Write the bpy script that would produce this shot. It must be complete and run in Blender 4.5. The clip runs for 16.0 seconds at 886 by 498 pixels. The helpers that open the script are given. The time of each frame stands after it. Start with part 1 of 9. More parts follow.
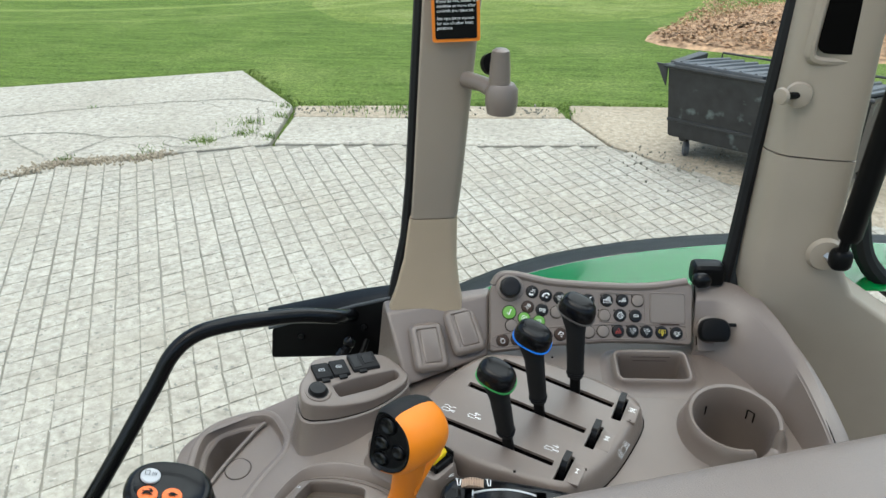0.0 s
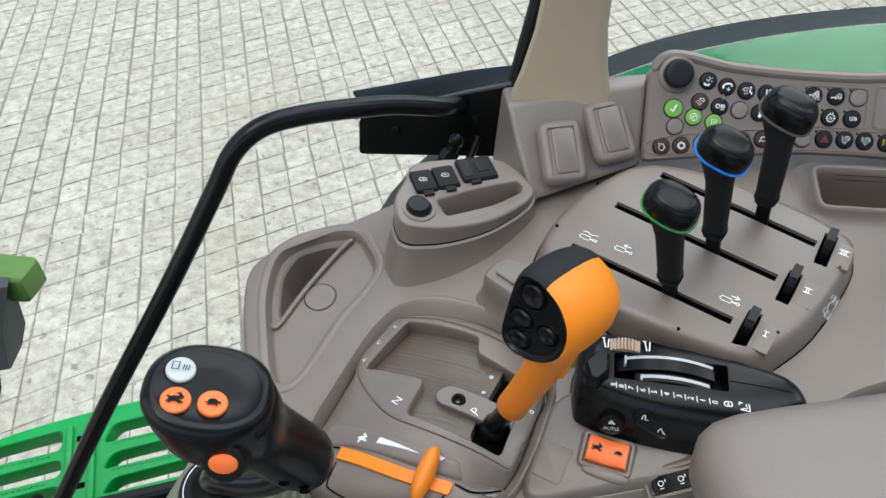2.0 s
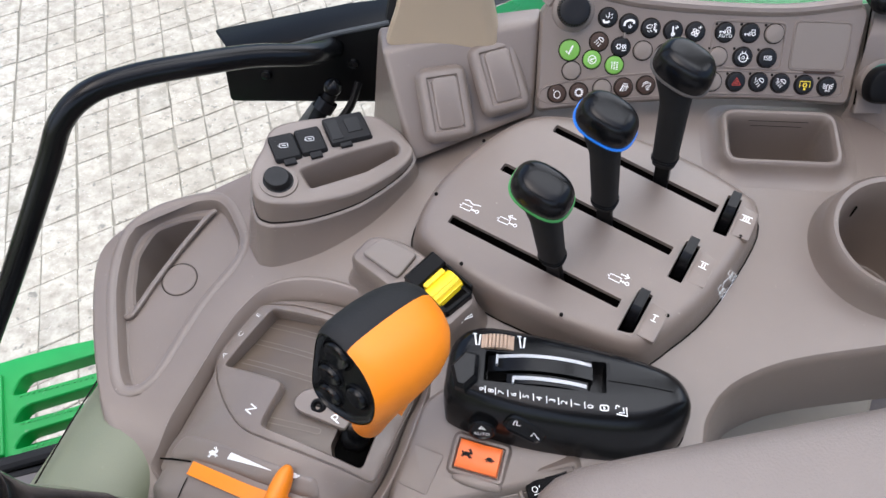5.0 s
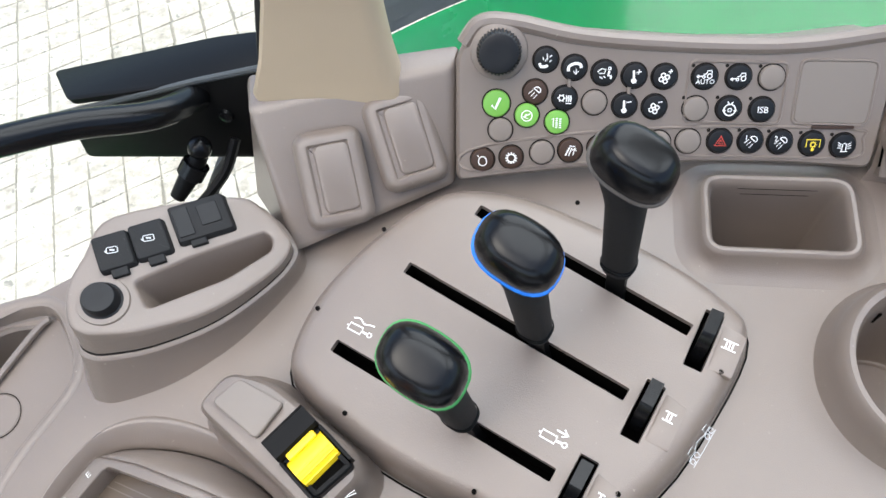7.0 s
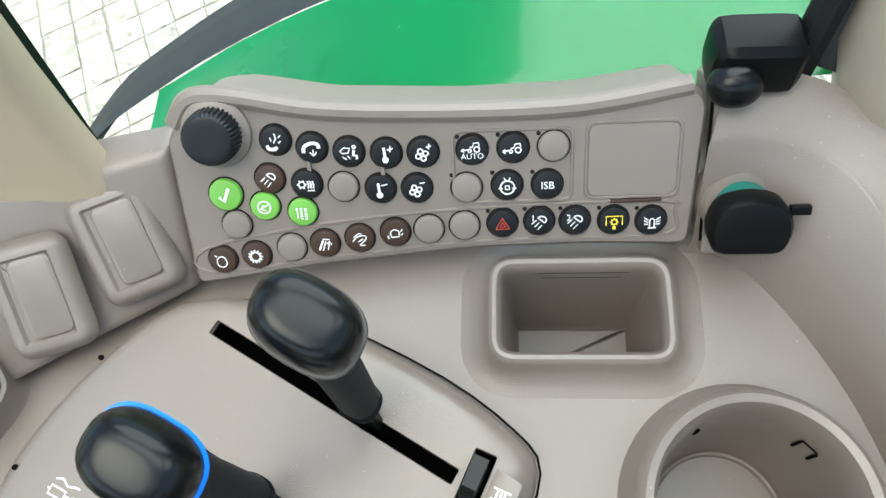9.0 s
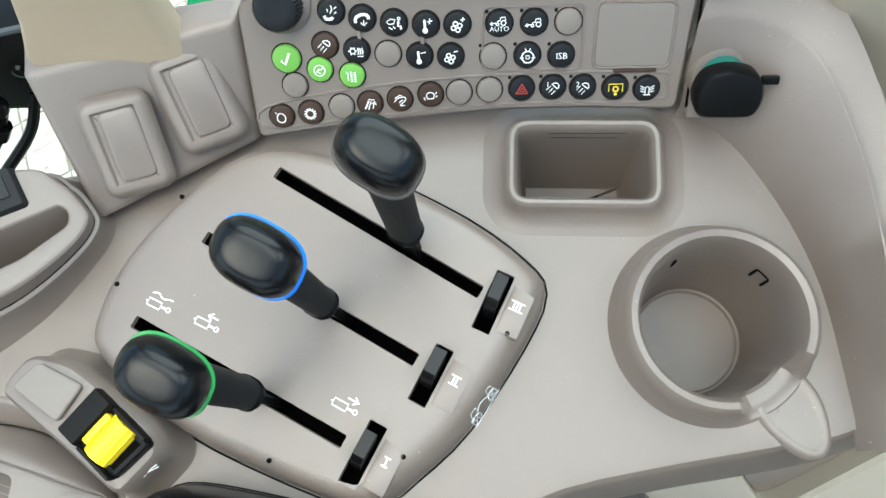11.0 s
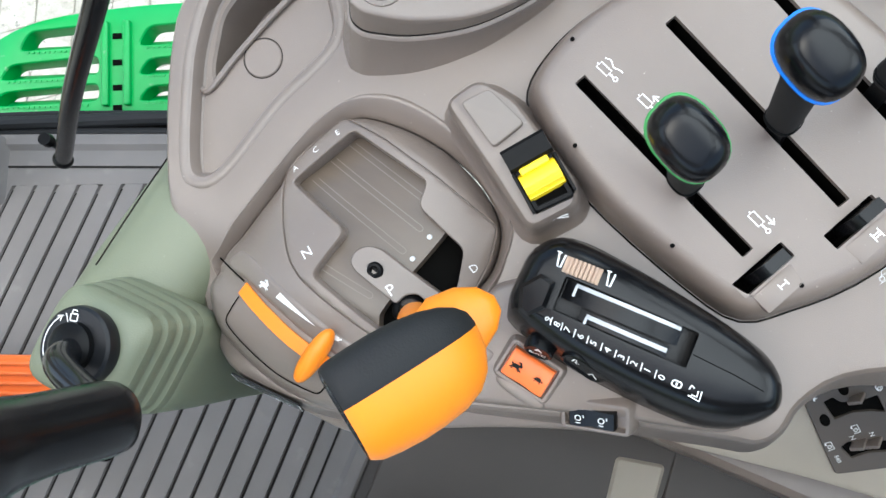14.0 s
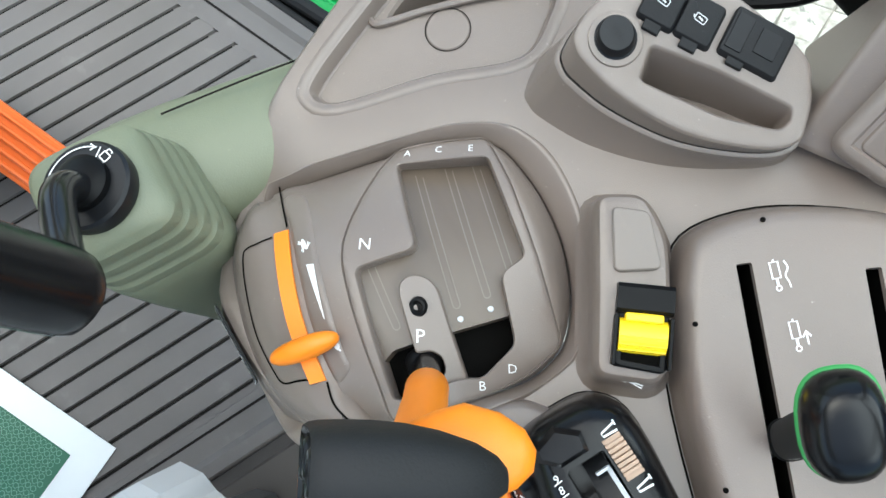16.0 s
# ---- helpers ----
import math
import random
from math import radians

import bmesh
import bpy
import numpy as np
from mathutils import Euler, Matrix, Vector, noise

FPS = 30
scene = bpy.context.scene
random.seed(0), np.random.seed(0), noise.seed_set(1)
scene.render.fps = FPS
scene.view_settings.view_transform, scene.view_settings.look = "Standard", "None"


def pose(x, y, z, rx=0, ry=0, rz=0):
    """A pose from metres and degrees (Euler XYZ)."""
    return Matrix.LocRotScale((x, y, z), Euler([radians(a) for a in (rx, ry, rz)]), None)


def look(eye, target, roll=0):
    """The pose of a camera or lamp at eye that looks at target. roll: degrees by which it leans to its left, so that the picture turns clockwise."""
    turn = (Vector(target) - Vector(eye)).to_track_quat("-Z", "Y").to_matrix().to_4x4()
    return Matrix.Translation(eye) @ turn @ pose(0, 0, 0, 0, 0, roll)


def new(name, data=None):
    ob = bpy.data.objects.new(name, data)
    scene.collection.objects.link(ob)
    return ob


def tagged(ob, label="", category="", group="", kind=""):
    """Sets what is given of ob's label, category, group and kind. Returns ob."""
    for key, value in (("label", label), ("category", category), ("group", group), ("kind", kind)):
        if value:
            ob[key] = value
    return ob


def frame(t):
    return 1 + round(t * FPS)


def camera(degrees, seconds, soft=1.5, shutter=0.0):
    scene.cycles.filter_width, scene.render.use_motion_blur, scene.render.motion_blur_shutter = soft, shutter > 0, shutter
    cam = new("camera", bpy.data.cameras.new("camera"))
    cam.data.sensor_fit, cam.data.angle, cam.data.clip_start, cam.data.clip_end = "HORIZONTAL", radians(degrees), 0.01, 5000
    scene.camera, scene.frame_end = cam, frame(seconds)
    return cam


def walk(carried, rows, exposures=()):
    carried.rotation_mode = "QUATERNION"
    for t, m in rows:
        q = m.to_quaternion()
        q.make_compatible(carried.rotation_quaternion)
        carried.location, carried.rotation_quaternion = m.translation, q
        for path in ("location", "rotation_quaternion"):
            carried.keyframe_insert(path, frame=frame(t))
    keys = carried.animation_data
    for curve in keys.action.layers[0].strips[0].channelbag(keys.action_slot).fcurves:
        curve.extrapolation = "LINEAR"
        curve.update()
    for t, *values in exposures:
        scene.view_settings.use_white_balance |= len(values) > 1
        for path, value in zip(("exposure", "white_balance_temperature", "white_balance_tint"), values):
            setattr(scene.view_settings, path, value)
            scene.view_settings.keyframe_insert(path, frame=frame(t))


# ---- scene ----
cam = camera(60.7, 16.0)
PATH = [
    (0, (0.108, 0.216, 2.55), (0.011, 2.008, 1.667), 0.5),
    (0.5, (0.101, 0.311, 2.535), (-0.041, 2.043, 1.545), 1.3),
    (1, (0.101, 0.384, 2.526), (-0.087, 2.021, 1.393), 1.0),
    (1.5, (0.078, 0.435, 2.499), (-0.158, 1.971, 1.241), -0.3),
    (2, (0.044, 0.423, 2.445), (-0.237, 1.853, 1.076), -2.1),
    (2.5, (0.034, 0.421, 2.398), (-0.272, 1.751, 0.937), -3.6),
    (3, (0.036, 0.415, 2.404), (-0.277, 1.674, 0.883), -4.6),
    (3.5, (0.067, 0.421, 2.422), (-0.234, 1.655, 0.877), -5.0),
    (4, (0.09, 0.45, 2.424), (-0.192, 1.696, 0.885), -5.0),
    (4.5, (0.092, 0.474, 2.414), (-0.145, 1.729, 0.875), -4.1),
    (5, (0.112, 0.542, 2.446), (-0.064, 1.753, 0.864), -2.1),
    (5.2, (0.123, 0.57, 2.466), (-0.034, 1.757, 0.864), -1.5),
    (7.3, (0.192, 0.755, 2.377), (-0.017, 1.839, 0.709), -6.1),
    (7.5, (0.212, 0.765, 2.372), (0.0, 1.845, 0.702), -6.9),
    (8, (0.264, 0.812, 2.354), (0.052, 1.899, 0.688), -8.3),
    (8.2, (0.274, 0.84, 2.36), (0.085, 1.895, 0.671), -8.1),
    (10.3, (0.313, 0.881, 2.327), (0.151, 1.818, 0.568), -8.7),
    (10.5, (0.309, 0.86, 2.347), (0.176, 1.762, 0.567), -7.1),
    (10.8, (0.296, 0.828, 2.372), (0.168, 1.673, 0.564), -6.9),
    (11, (0.276, 0.811, 2.411), (0.162, 1.562, 0.561), -6.5),
    (11.5, (0.233, 0.774, 2.46), (0.127, 1.41, 0.567), -6.0),
    (12, (0.202, 0.768, 2.468), (0.07, 1.295, 0.543), -8.9),
    (12.5, (0.172, 0.753, 2.459), (-0.004, 1.187, 0.514), -14.9),
    (13, (0.158, 0.743, 2.449), (-0.067, 1.11, 0.496), -21.4),
    (13.5, (0.134, 0.736, 2.449), (-0.137, 1.055, 0.494), -25.2),
    (14, (0.1, 0.734, 2.436), (-0.221, 1.013, 0.482), -26.2),
    (14.5, (0.082, 0.734, 2.404), (-0.266, 0.997, 0.452), -20.8),
    (15, (0.065, 0.74, 2.384), (-0.291, 0.997, 0.432), -12.5),
    (15.5, (0.05, 0.752, 2.378), (-0.306, 1.027, 0.43), -1.9),
    (16, (0.045, 0.744, 2.377), (-0.33, 1.014, 0.431), 3.6),
]
GLOW = [(0, 0.70, -6), (0.8, 0.66, -6), (1.5, 0.62, -6), (2.0, 0.70, -4), (2.5, 0.82, 2), (3.5, 0.99, 6), (5, 0.98, 6), (6.5, 1.3, 1), (7.5, 1.42, -2), (8.2, 1.46, -7), (10.5, 1.54, -12), (11.2, 1.46, -11), (12, 1.38, -10), (13, 1.36, -5), (14, 1.34, -4), (16, 1.30, -8)]
walk(cam, [(t, look(eye, target, roll)) for t, eye, target, roll in PATH], [(t, stops, 5880 if t > 9 else 6080 if t > 2 else 6060, tint + 5) for t, stops, tint in GLOW])

# ---- daylight: bright, lightly veiled sky ----
world = bpy.data.worlds.new("sky")
scene.world = world
world.use_nodes = True
wn, wl = world.node_tree.nodes, world.node_tree.links
sky = wn.new("ShaderNodeTexSky")
sky.sky_type = "NISHITA"
sky.sun_disc = False
sky.sun_elevation, sky.sun_rotation = radians(59), radians(222)
sky.air_density, sky.dust_density, sky.ozone_density = 1.0, 3.0, 1.0
wl.new(sky.outputs["Color"], wn["Background"].inputs["Color"])
wn["Background"].inputs["Strength"].default_value = 0.15
sun = new("sun", bpy.data.lights.new("sun", "SUN"))
sun.data.energy, sun.data.angle, sun.data.color = 2.4, radians(80), (1.0, 0.96, 0.90)
sun.matrix_world = look((8, 9, 20), (0, 0, 0))


# ---- shape helpers ----
def basis(o, x, z):
    """A frame at o with its z axis along z and its x axis near x."""
    z = Vector(z).normalized()
    y = z.cross(Vector(x)).normalized()
    x = y.cross(z)
    m = Matrix((x, y, z)).transposed().to_4x4()
    m.translation = o
    return m


CON = basis((0, 0.85, 1.928), (1, 0, 0.03), (-0.03, -0.15, 1))  # the console's top
PAN = basis((0.257, 1.086, 2.012), (0.9988, 0.0492, 0), (0.0402, -0.8162, 0.5764))  # the switch panel's face
WORLD = Matrix.Identity(4)
TAU = 2 * math.pi


def ccw(loop):
    a = sum(p[0] * q[1] - q[0] * p[1] for p, q in zip(loop, loop[1:] + loop[:1]))
    return list(loop) if a > 0 else list(loop)[::-1]


def soft(loop, n=4):
    """A closed smooth curve through the points (Catmull-Rom)."""
    out, k = [], len(loop)
    for i in range(k):
        p = [Vector(loop[(i + j - 1) % k]) for j in range(4)]
        for s in range(n):
            t = s / n
            q = 0.5 * (2 * p[1] + (p[2] - p[0]) * t + (2 * p[0] - 5 * p[1] + 4 * p[2] - p[3]) * t * t + (3 * p[1] - p[0] - 3 * p[2] + p[3]) * t**3)
            out.append(tuple(q))
    return ccw(out) if len(loop[0]) == 2 else out


def fillet(loop, r, n=4):
    """The polygon with its corners rounded to about r."""
    loop, out = ccw(loop), []
    for i, p in enumerate(loop):
        a, b, p = Vector(loop[i - 1]), Vector(loop[(i + 1) % len(loop)]), Vector(p)
        d = min(r, 0.45 * (a - p).length, 0.45 * (b - p).length)
        s, e = p + (a - p).normalized() * d, p + (b - p).normalized() * d
        for k in range(n + 1):
            t = k / n
            out.append(tuple((1 - t) ** 2 * s + 2 * t * (1 - t) * p + t * t * e))
    return out


def oblong(cx, cy, w, h, r, turn=0.0, n=5):
    c, s = math.cos(radians(turn)), math.sin(radians(turn))
    pts = fillet([(-w / 2, -h / 2), (w / 2, -h / 2), (w / 2, h / 2), (-w / 2, h / 2)], r, n)
    return [(cx + c * x - s * y, cy + s * x + c * y) for x, y in pts]


def disc(cx, cy, rx, ry=None, n=28, turn=0.0):
    ry, c, s = ry or rx, math.cos(radians(turn)), math.sin(radians(turn))
    pts = [(rx * math.cos(TAU * k / n), ry * math.sin(TAU * k / n)) for k in range(n)]
    return [(cx + c * x - s * y, cy + s * x + c * y) for x, y in pts]


def inset(loop, d):
    """The loop moved inwards by d (outwards: minus)."""
    if abs(d) < 1e-9:
        return list(loop)
    out, k = [], len(loop)
    for i in range(k):
        p, a, b = Vector(loop[i]), Vector(loop[i - 1]), Vector(loop[(i + 1) % k])
        u, v = (p - a).normalized(), (b - p).normalized()
        n = Vector((-u.y - v.y, u.x + v.x))
        if n.length < 1e-6:
            n = Vector((-v.y, v.x))
        n.normalize()
        cosine = max(0.5, n.dot(Vector((-v.y, v.x))))
        out.append(tuple(p + n * d / cosine))
    return out


def ring(bm, loop, w):
    return [bm.verts.new((x, y, w)) for x, y in loop]


def bridge(bm, a, b):
    k = len(a)
    for i in range(k):
        bm.faces.new((a[i], a[(i + 1) % k], b[(i + 1) % k], b[i]))


def stack(loop, profile, holes=(), bottom=False, cap=True, bm=None):
    """A body over a loop: rings at (inset, height), capped at the last; holes: (loop, profile, floored) sunk into the cap."""
    bm, loop = bm or bmesh.new(), ccw(loop)
    rings = [ring(bm, inset(loop, d), w) for d, w in profile]
    for a, b in zip(rings, rings[1:]):
        bridge(bm, a, b)
    if bottom:
        bm.faces.new(rings[0][::-1])
    if not cap:
        return bm
    if not holes:
        bm.faces.new(rings[-1])
        return bm
    edges = set()
    top = rings[-1]
    rims = [top]
    for hole, prof, floored in holes:
        hole = ccw(hole)
        hr = [ring(bm, inset(hole, d), w) for d, w in prof]
        for a, b in zip(hr, hr[1:]):
            bridge(bm, b, a)
        if floored:
            bm.faces.new(hr[-1])
        rims.append(hr[0])
    for r in rims:
        for i in range(len(r)):
            e = bm.edges.get((r[i], r[(i + 1) % len(r)])) or bm.edges.new((r[i], r[(i + 1) % len(r)]))
            edges.add(e)
    bmesh.ops.triangle_fill(bm, use_beauty=True, use_dissolve=False, edges=list(edges))
    return bm


def loft(rings, caps=(True, True), closed=True, bm=None):
    """A skin over rings of 3D points."""
    bm = bm or bmesh.new()
    vs = [[bm.verts.new(p) for p in r] for r in rings]
    for a, b in zip(vs, vs[1:]):
        for i in range(len(a) if closed else len(a) - 1):
            j = (i + 1) % len(a)
            bm.faces.new((a[i], a[j], b[j], b[i]))
    if closed and caps[0]:
        bm.faces.new(vs[0][::-1])
    if closed and caps[1]:
        bm.faces.new(vs[-1])
    return bm


def tube(path, radius, n=14, bm=None, smooth=0):
    """A round bar along a path; radius: one, or one a point."""
    pts = [Vector(p) for p in path]
    rad = list(radius) if isinstance(radius, (list, tuple)) else [radius] * len(pts)
    rings, side = [], None
    for i, p in enumerate(pts):
        d = (pts[min(i + 1, len(pts) - 1)] - pts[max(i - 1, 0)]).normalized()
        side = (side or d.orthogonal())
        side = (side - d * side.dot(d)).normalized()
        up = d.cross(side)
        rings.append([p + rad[i] * (math.cos(TAU * k / n) * side + math.sin(TAU * k / n) * up) for k in range(n)])
    return loft(rings, bm=bm)


def bend(points, n=8):
    """An open smooth curve through the points."""
    pts = [Vector(p) for p in points]
    pts = [2 * pts[0] - pts[1]] + pts + [2 * pts[-1] - pts[-2]]
    out = []
    for i in range(len(pts) - 3):
        a, b, c, d = pts[i : i + 4]
        for s in range(n):
            t = s / n
            out.append(0.5 * (2 * b + (c - a) * t + (2 * a - 5 * b + 4 * c - d) * t * t + (3 * b - a - 3 * c + d) * t**3))
    return out + [pts[-2]]


def lathe(profile, n=32, bm=None, turn=WORLD):
    """A turned body from (radius, height)."""
    return loft([[turn @ Vector((max(r, 1e-5) * math.cos(TAU * k / n), max(r, 1e-5) * math.sin(TAU * k / n), h)) for k in range(n)] for r, h in profile], bm=bm)


def brick(cx, cy, cz, sx, sy, sz, bevel=0.0, bm=None, turn=WORLD):
    bm = bm or bmesh.new()
    made = bmesh.ops.create_cube(bm, size=1.0, matrix=turn @ Matrix.Translation((cx, cy, cz)) @ Matrix.Diagonal((sx, sy, sz, 1)))
    if bevel:
        es = list({e for v in made["verts"] for e in v.link_edges})
        bmesh.ops.bevel(bm, geom=es, offset=bevel, segments=3, profile=0.6, affect="EDGES")
    return bm


def blob(center, rx, ry, rz, power=2.0, nu=28, nv=16, turn=WORLD, bm=None):
    """A rounded body (superellipsoid)."""
    e = 2.0 / power

    def f(v):
        return math.copysign(abs(v) ** e, v)

    rings = []
    for j in range(1, nv):
        a = -math.pi / 2 + math.pi * j / nv
        rings.append([Vector(center) + turn.to_3x3() @ Vector((rx * f(math.cos(a)) * f(math.cos(TAU * k / nu)), ry * f(math.cos(a)) * f(math.sin(TAU * k / nu)), rz * f(math.sin(a)))) for k in range(nu)])
    return loft(rings, bm=bm)


def ribbon(points, width, w=0.0, bm=None, closed=False):
    """A flat stroke along 2D points."""
    bm = bm or bmesh.new()
    pts = [Vector(p[:2]) for p in points]
    left, right, k = [], [], len(pts)
    for i, p in enumerate(pts):
        a = pts[i - 1] if (i or closed) else p
        b = pts[(i + 1) % k] if (i < k - 1 or closed) else p
        d = (b - a).normalized() if (b - a).length > 1e-9 else Vector((1, 0))
        n = Vector((-d.y, d.x)) * width / 2
        left.append(bm.verts.new((*(p + n), w)))
        right.append(bm.verts.new((*(p - n), w)))
    for i in range(k if closed else k - 1):
        j = (i + 1) % k
        bm.faces.new((right[i], right[j], left[j], left[i]))
    return bm


def letters(text, size, cx=0.0, cy=0.0, turn=0.0, w=0.0, bm=None, align="CENTER"):
    """Raised lettering in the built-in font, as a mesh."""
    cu = bpy.data.curves.new("lettering", "FONT")
    cu.body, cu.size, cu.align_x, cu.align_y, cu.resolution_u = text, size, align, "CENTER", 2
    ob = bpy.data.objects.new("lettering", cu)
    me = bpy.data.meshes.new_from_object(ob)
    bpy.data.objects.remove(ob)
    bm = bm or bmesh.new()
    more = bmesh.new()
    more.from_mesh(me)
    bpy.data.meshes.remove(me)
    bmesh.ops.transform(more, matrix=pose(cx, cy, w, 0, 0, turn), verts=more.verts)
    tmp = bpy.data.meshes.new("lettering")
    more.to_mesh(tmp)
    more.free()
    bm.from_mesh(tmp)
    bpy.data.meshes.remove(tmp)
    return bm


def thing(name, label, category, frame_=WORLD, base=(0, 0, 0), group="", kind=""):
    """The Empty of a thing. Its parts are shaped in frame_; base is the thing's foot in that frame."""
    ob = new(name)
    ob.empty_display_size = 0.02
    ob.matrix_world = frame_ @ Matrix.Translation(base)
    ob["foot"] = base
    return tagged(ob, label, category, group, kind)


def part(name, bm, material, parent=None, label="", at=None, angle=35, top=None, flat=False):
    """Links a bmesh as one mesh under parent. at: the frame of its points inside the thing's frame."""
    if at is not None:
        bmesh.ops.transform(bm, matrix=at, verts=bm.verts)
    root = parent
    while root is not None and root.parent is not None:
        root = root.parent
    if root is not None and "foot" in root:
        bmesh.ops.translate(bm, vec=-Vector(root["foot"]), verts=bm.verts)
    bmesh.ops.recalc_face_normals(bm, faces=bm.faces)
    me = bpy.data.meshes.new(name)
    bm.to_mesh(me)
    bm.free()
    if not flat:
        me.shade_smooth()
        me.set_sharp_from_angle(angle=radians(angle))
    me.materials.append(material)
    ob = new(name, me)
    ob.parent = parent
    if label:
        ob["label"] = label
    return ob


def solo(name, bm, material, label, category, group="", kind="", angle=35):
    """A thing of one mesh, shaped in the world."""
    return tagged(part(name, bm, material, angle=angle), label, category, group, kind)


# ---- materials ----
def surface(name, color, rough=0.5, metal=0.0, grain=0.0, size=900.0, blotch=0.12, dirt=None, spec=0.5, rvar=0.1, coat=0.0, stretch=(1, 1, 1)):
    """A procedural surface: base colour with uneven tone, roughness that varies, fine relief, and specks of dirt."""
    m = bpy.data.materials.new(name)
    m.use_nodes = True
    n, l = m.node_tree.nodes, m.node_tree.links
    b = n["Principled BSDF"]
    tc = n.new("ShaderNodeTexCoord")
    mp = n.new("ShaderNodeMapping")
    mp.inputs["Scale"].default_value = stretch
    l.new(tc.outputs["Object"], mp.inputs["Vector"])
    big = n.new("ShaderNodeTexNoise")
    big.inputs["Scale"].default_value, big.inputs["Detail"].default_value = 9.0, 5.0
    l.new(mp.outputs["Vector"], big.inputs["Vector"])
    ramp = n.new("ShaderNodeMapRange")
    ramp.inputs["From Min"].default_value, ramp.inputs["From Max"].default_value = 0.3, 0.7
    ramp.inputs["To Min"].default_value, ramp.inputs["To Max"].default_value = 1 - blotch, 1 + blotch
    l.new(big.outputs["Fac"], ramp.inputs["Value"])
    mul = n.new("ShaderNodeVectorMath")
    mul.operation = "SCALE"
    mul.inputs[0].default_value = color[:3]
    l.new(ramp.outputs["Result"], mul.inputs["Scale"])
    out = mul.outputs["Vector"]
    if dirt:
        dn = n.new("ShaderNodeTexNoise")
        dn.inputs["Scale"].default_value, dn.inputs["Detail"].default_value = dirt[1], 8.0
        l.new(tc.outputs["Object"], dn.inputs["Vector"])
        dr = n.new("ShaderNodeMapRange")
        dr.inputs["From Min"].default_value, dr.inputs["From Max"].default_value = dirt[2], dirt[2] + 0.08
        dr.inputs["To Max"].default_value = dirt[3]
        l.new(dn.outputs["Fac"], dr.inputs["Value"])
        mx = n.new("ShaderNodeMix")
        mx.data_type = "RGBA"
        l.new(dr.outputs["Result"], mx.inputs["Factor"])
        l.new(out, mx.inputs["A"])
        mx.inputs["B"].default_value = (*dirt[0], 1)
        out = mx.outputs["Result"]
    l.new(out, b.inputs["Base Color"])
    rr = n.new("ShaderNodeMapRange")
    rr.inputs["To Min"].default_value, rr.inputs["To Max"].default_value = max(0.02, rough - rvar), min(1, rough + rvar)
    l.new(big.outputs["Fac"], rr.inputs["Value"])
    l.new(rr.outputs["Result"], b.inputs["Roughness"])
    b.inputs["Metallic"].default_value = metal
    b.inputs["Specular IOR Level"].default_value = spec
    b.inputs["Coat Weight"].default_value = coat
    b.inputs["Coat Roughness"].default_value = 0.08
    if grain:
        fine = n.new("ShaderNodeTexNoise")
        fine.inputs["Scale"].default_value, fine.inputs["Detail"].default_value = size, 3.0
        l.new(mp.outputs["Vector"], fine.inputs["Vector"])
        bp = n.new("ShaderNodeBump")
        bp.inputs["Strength"].default_value, bp.inputs["Distance"].default_value = grain, 0.6 / size
        l.new(fine.outputs["Fac"], bp.inputs["Height"])
        l.new(bp.outputs["Normal"], b.inputs["Normal"])
    return m


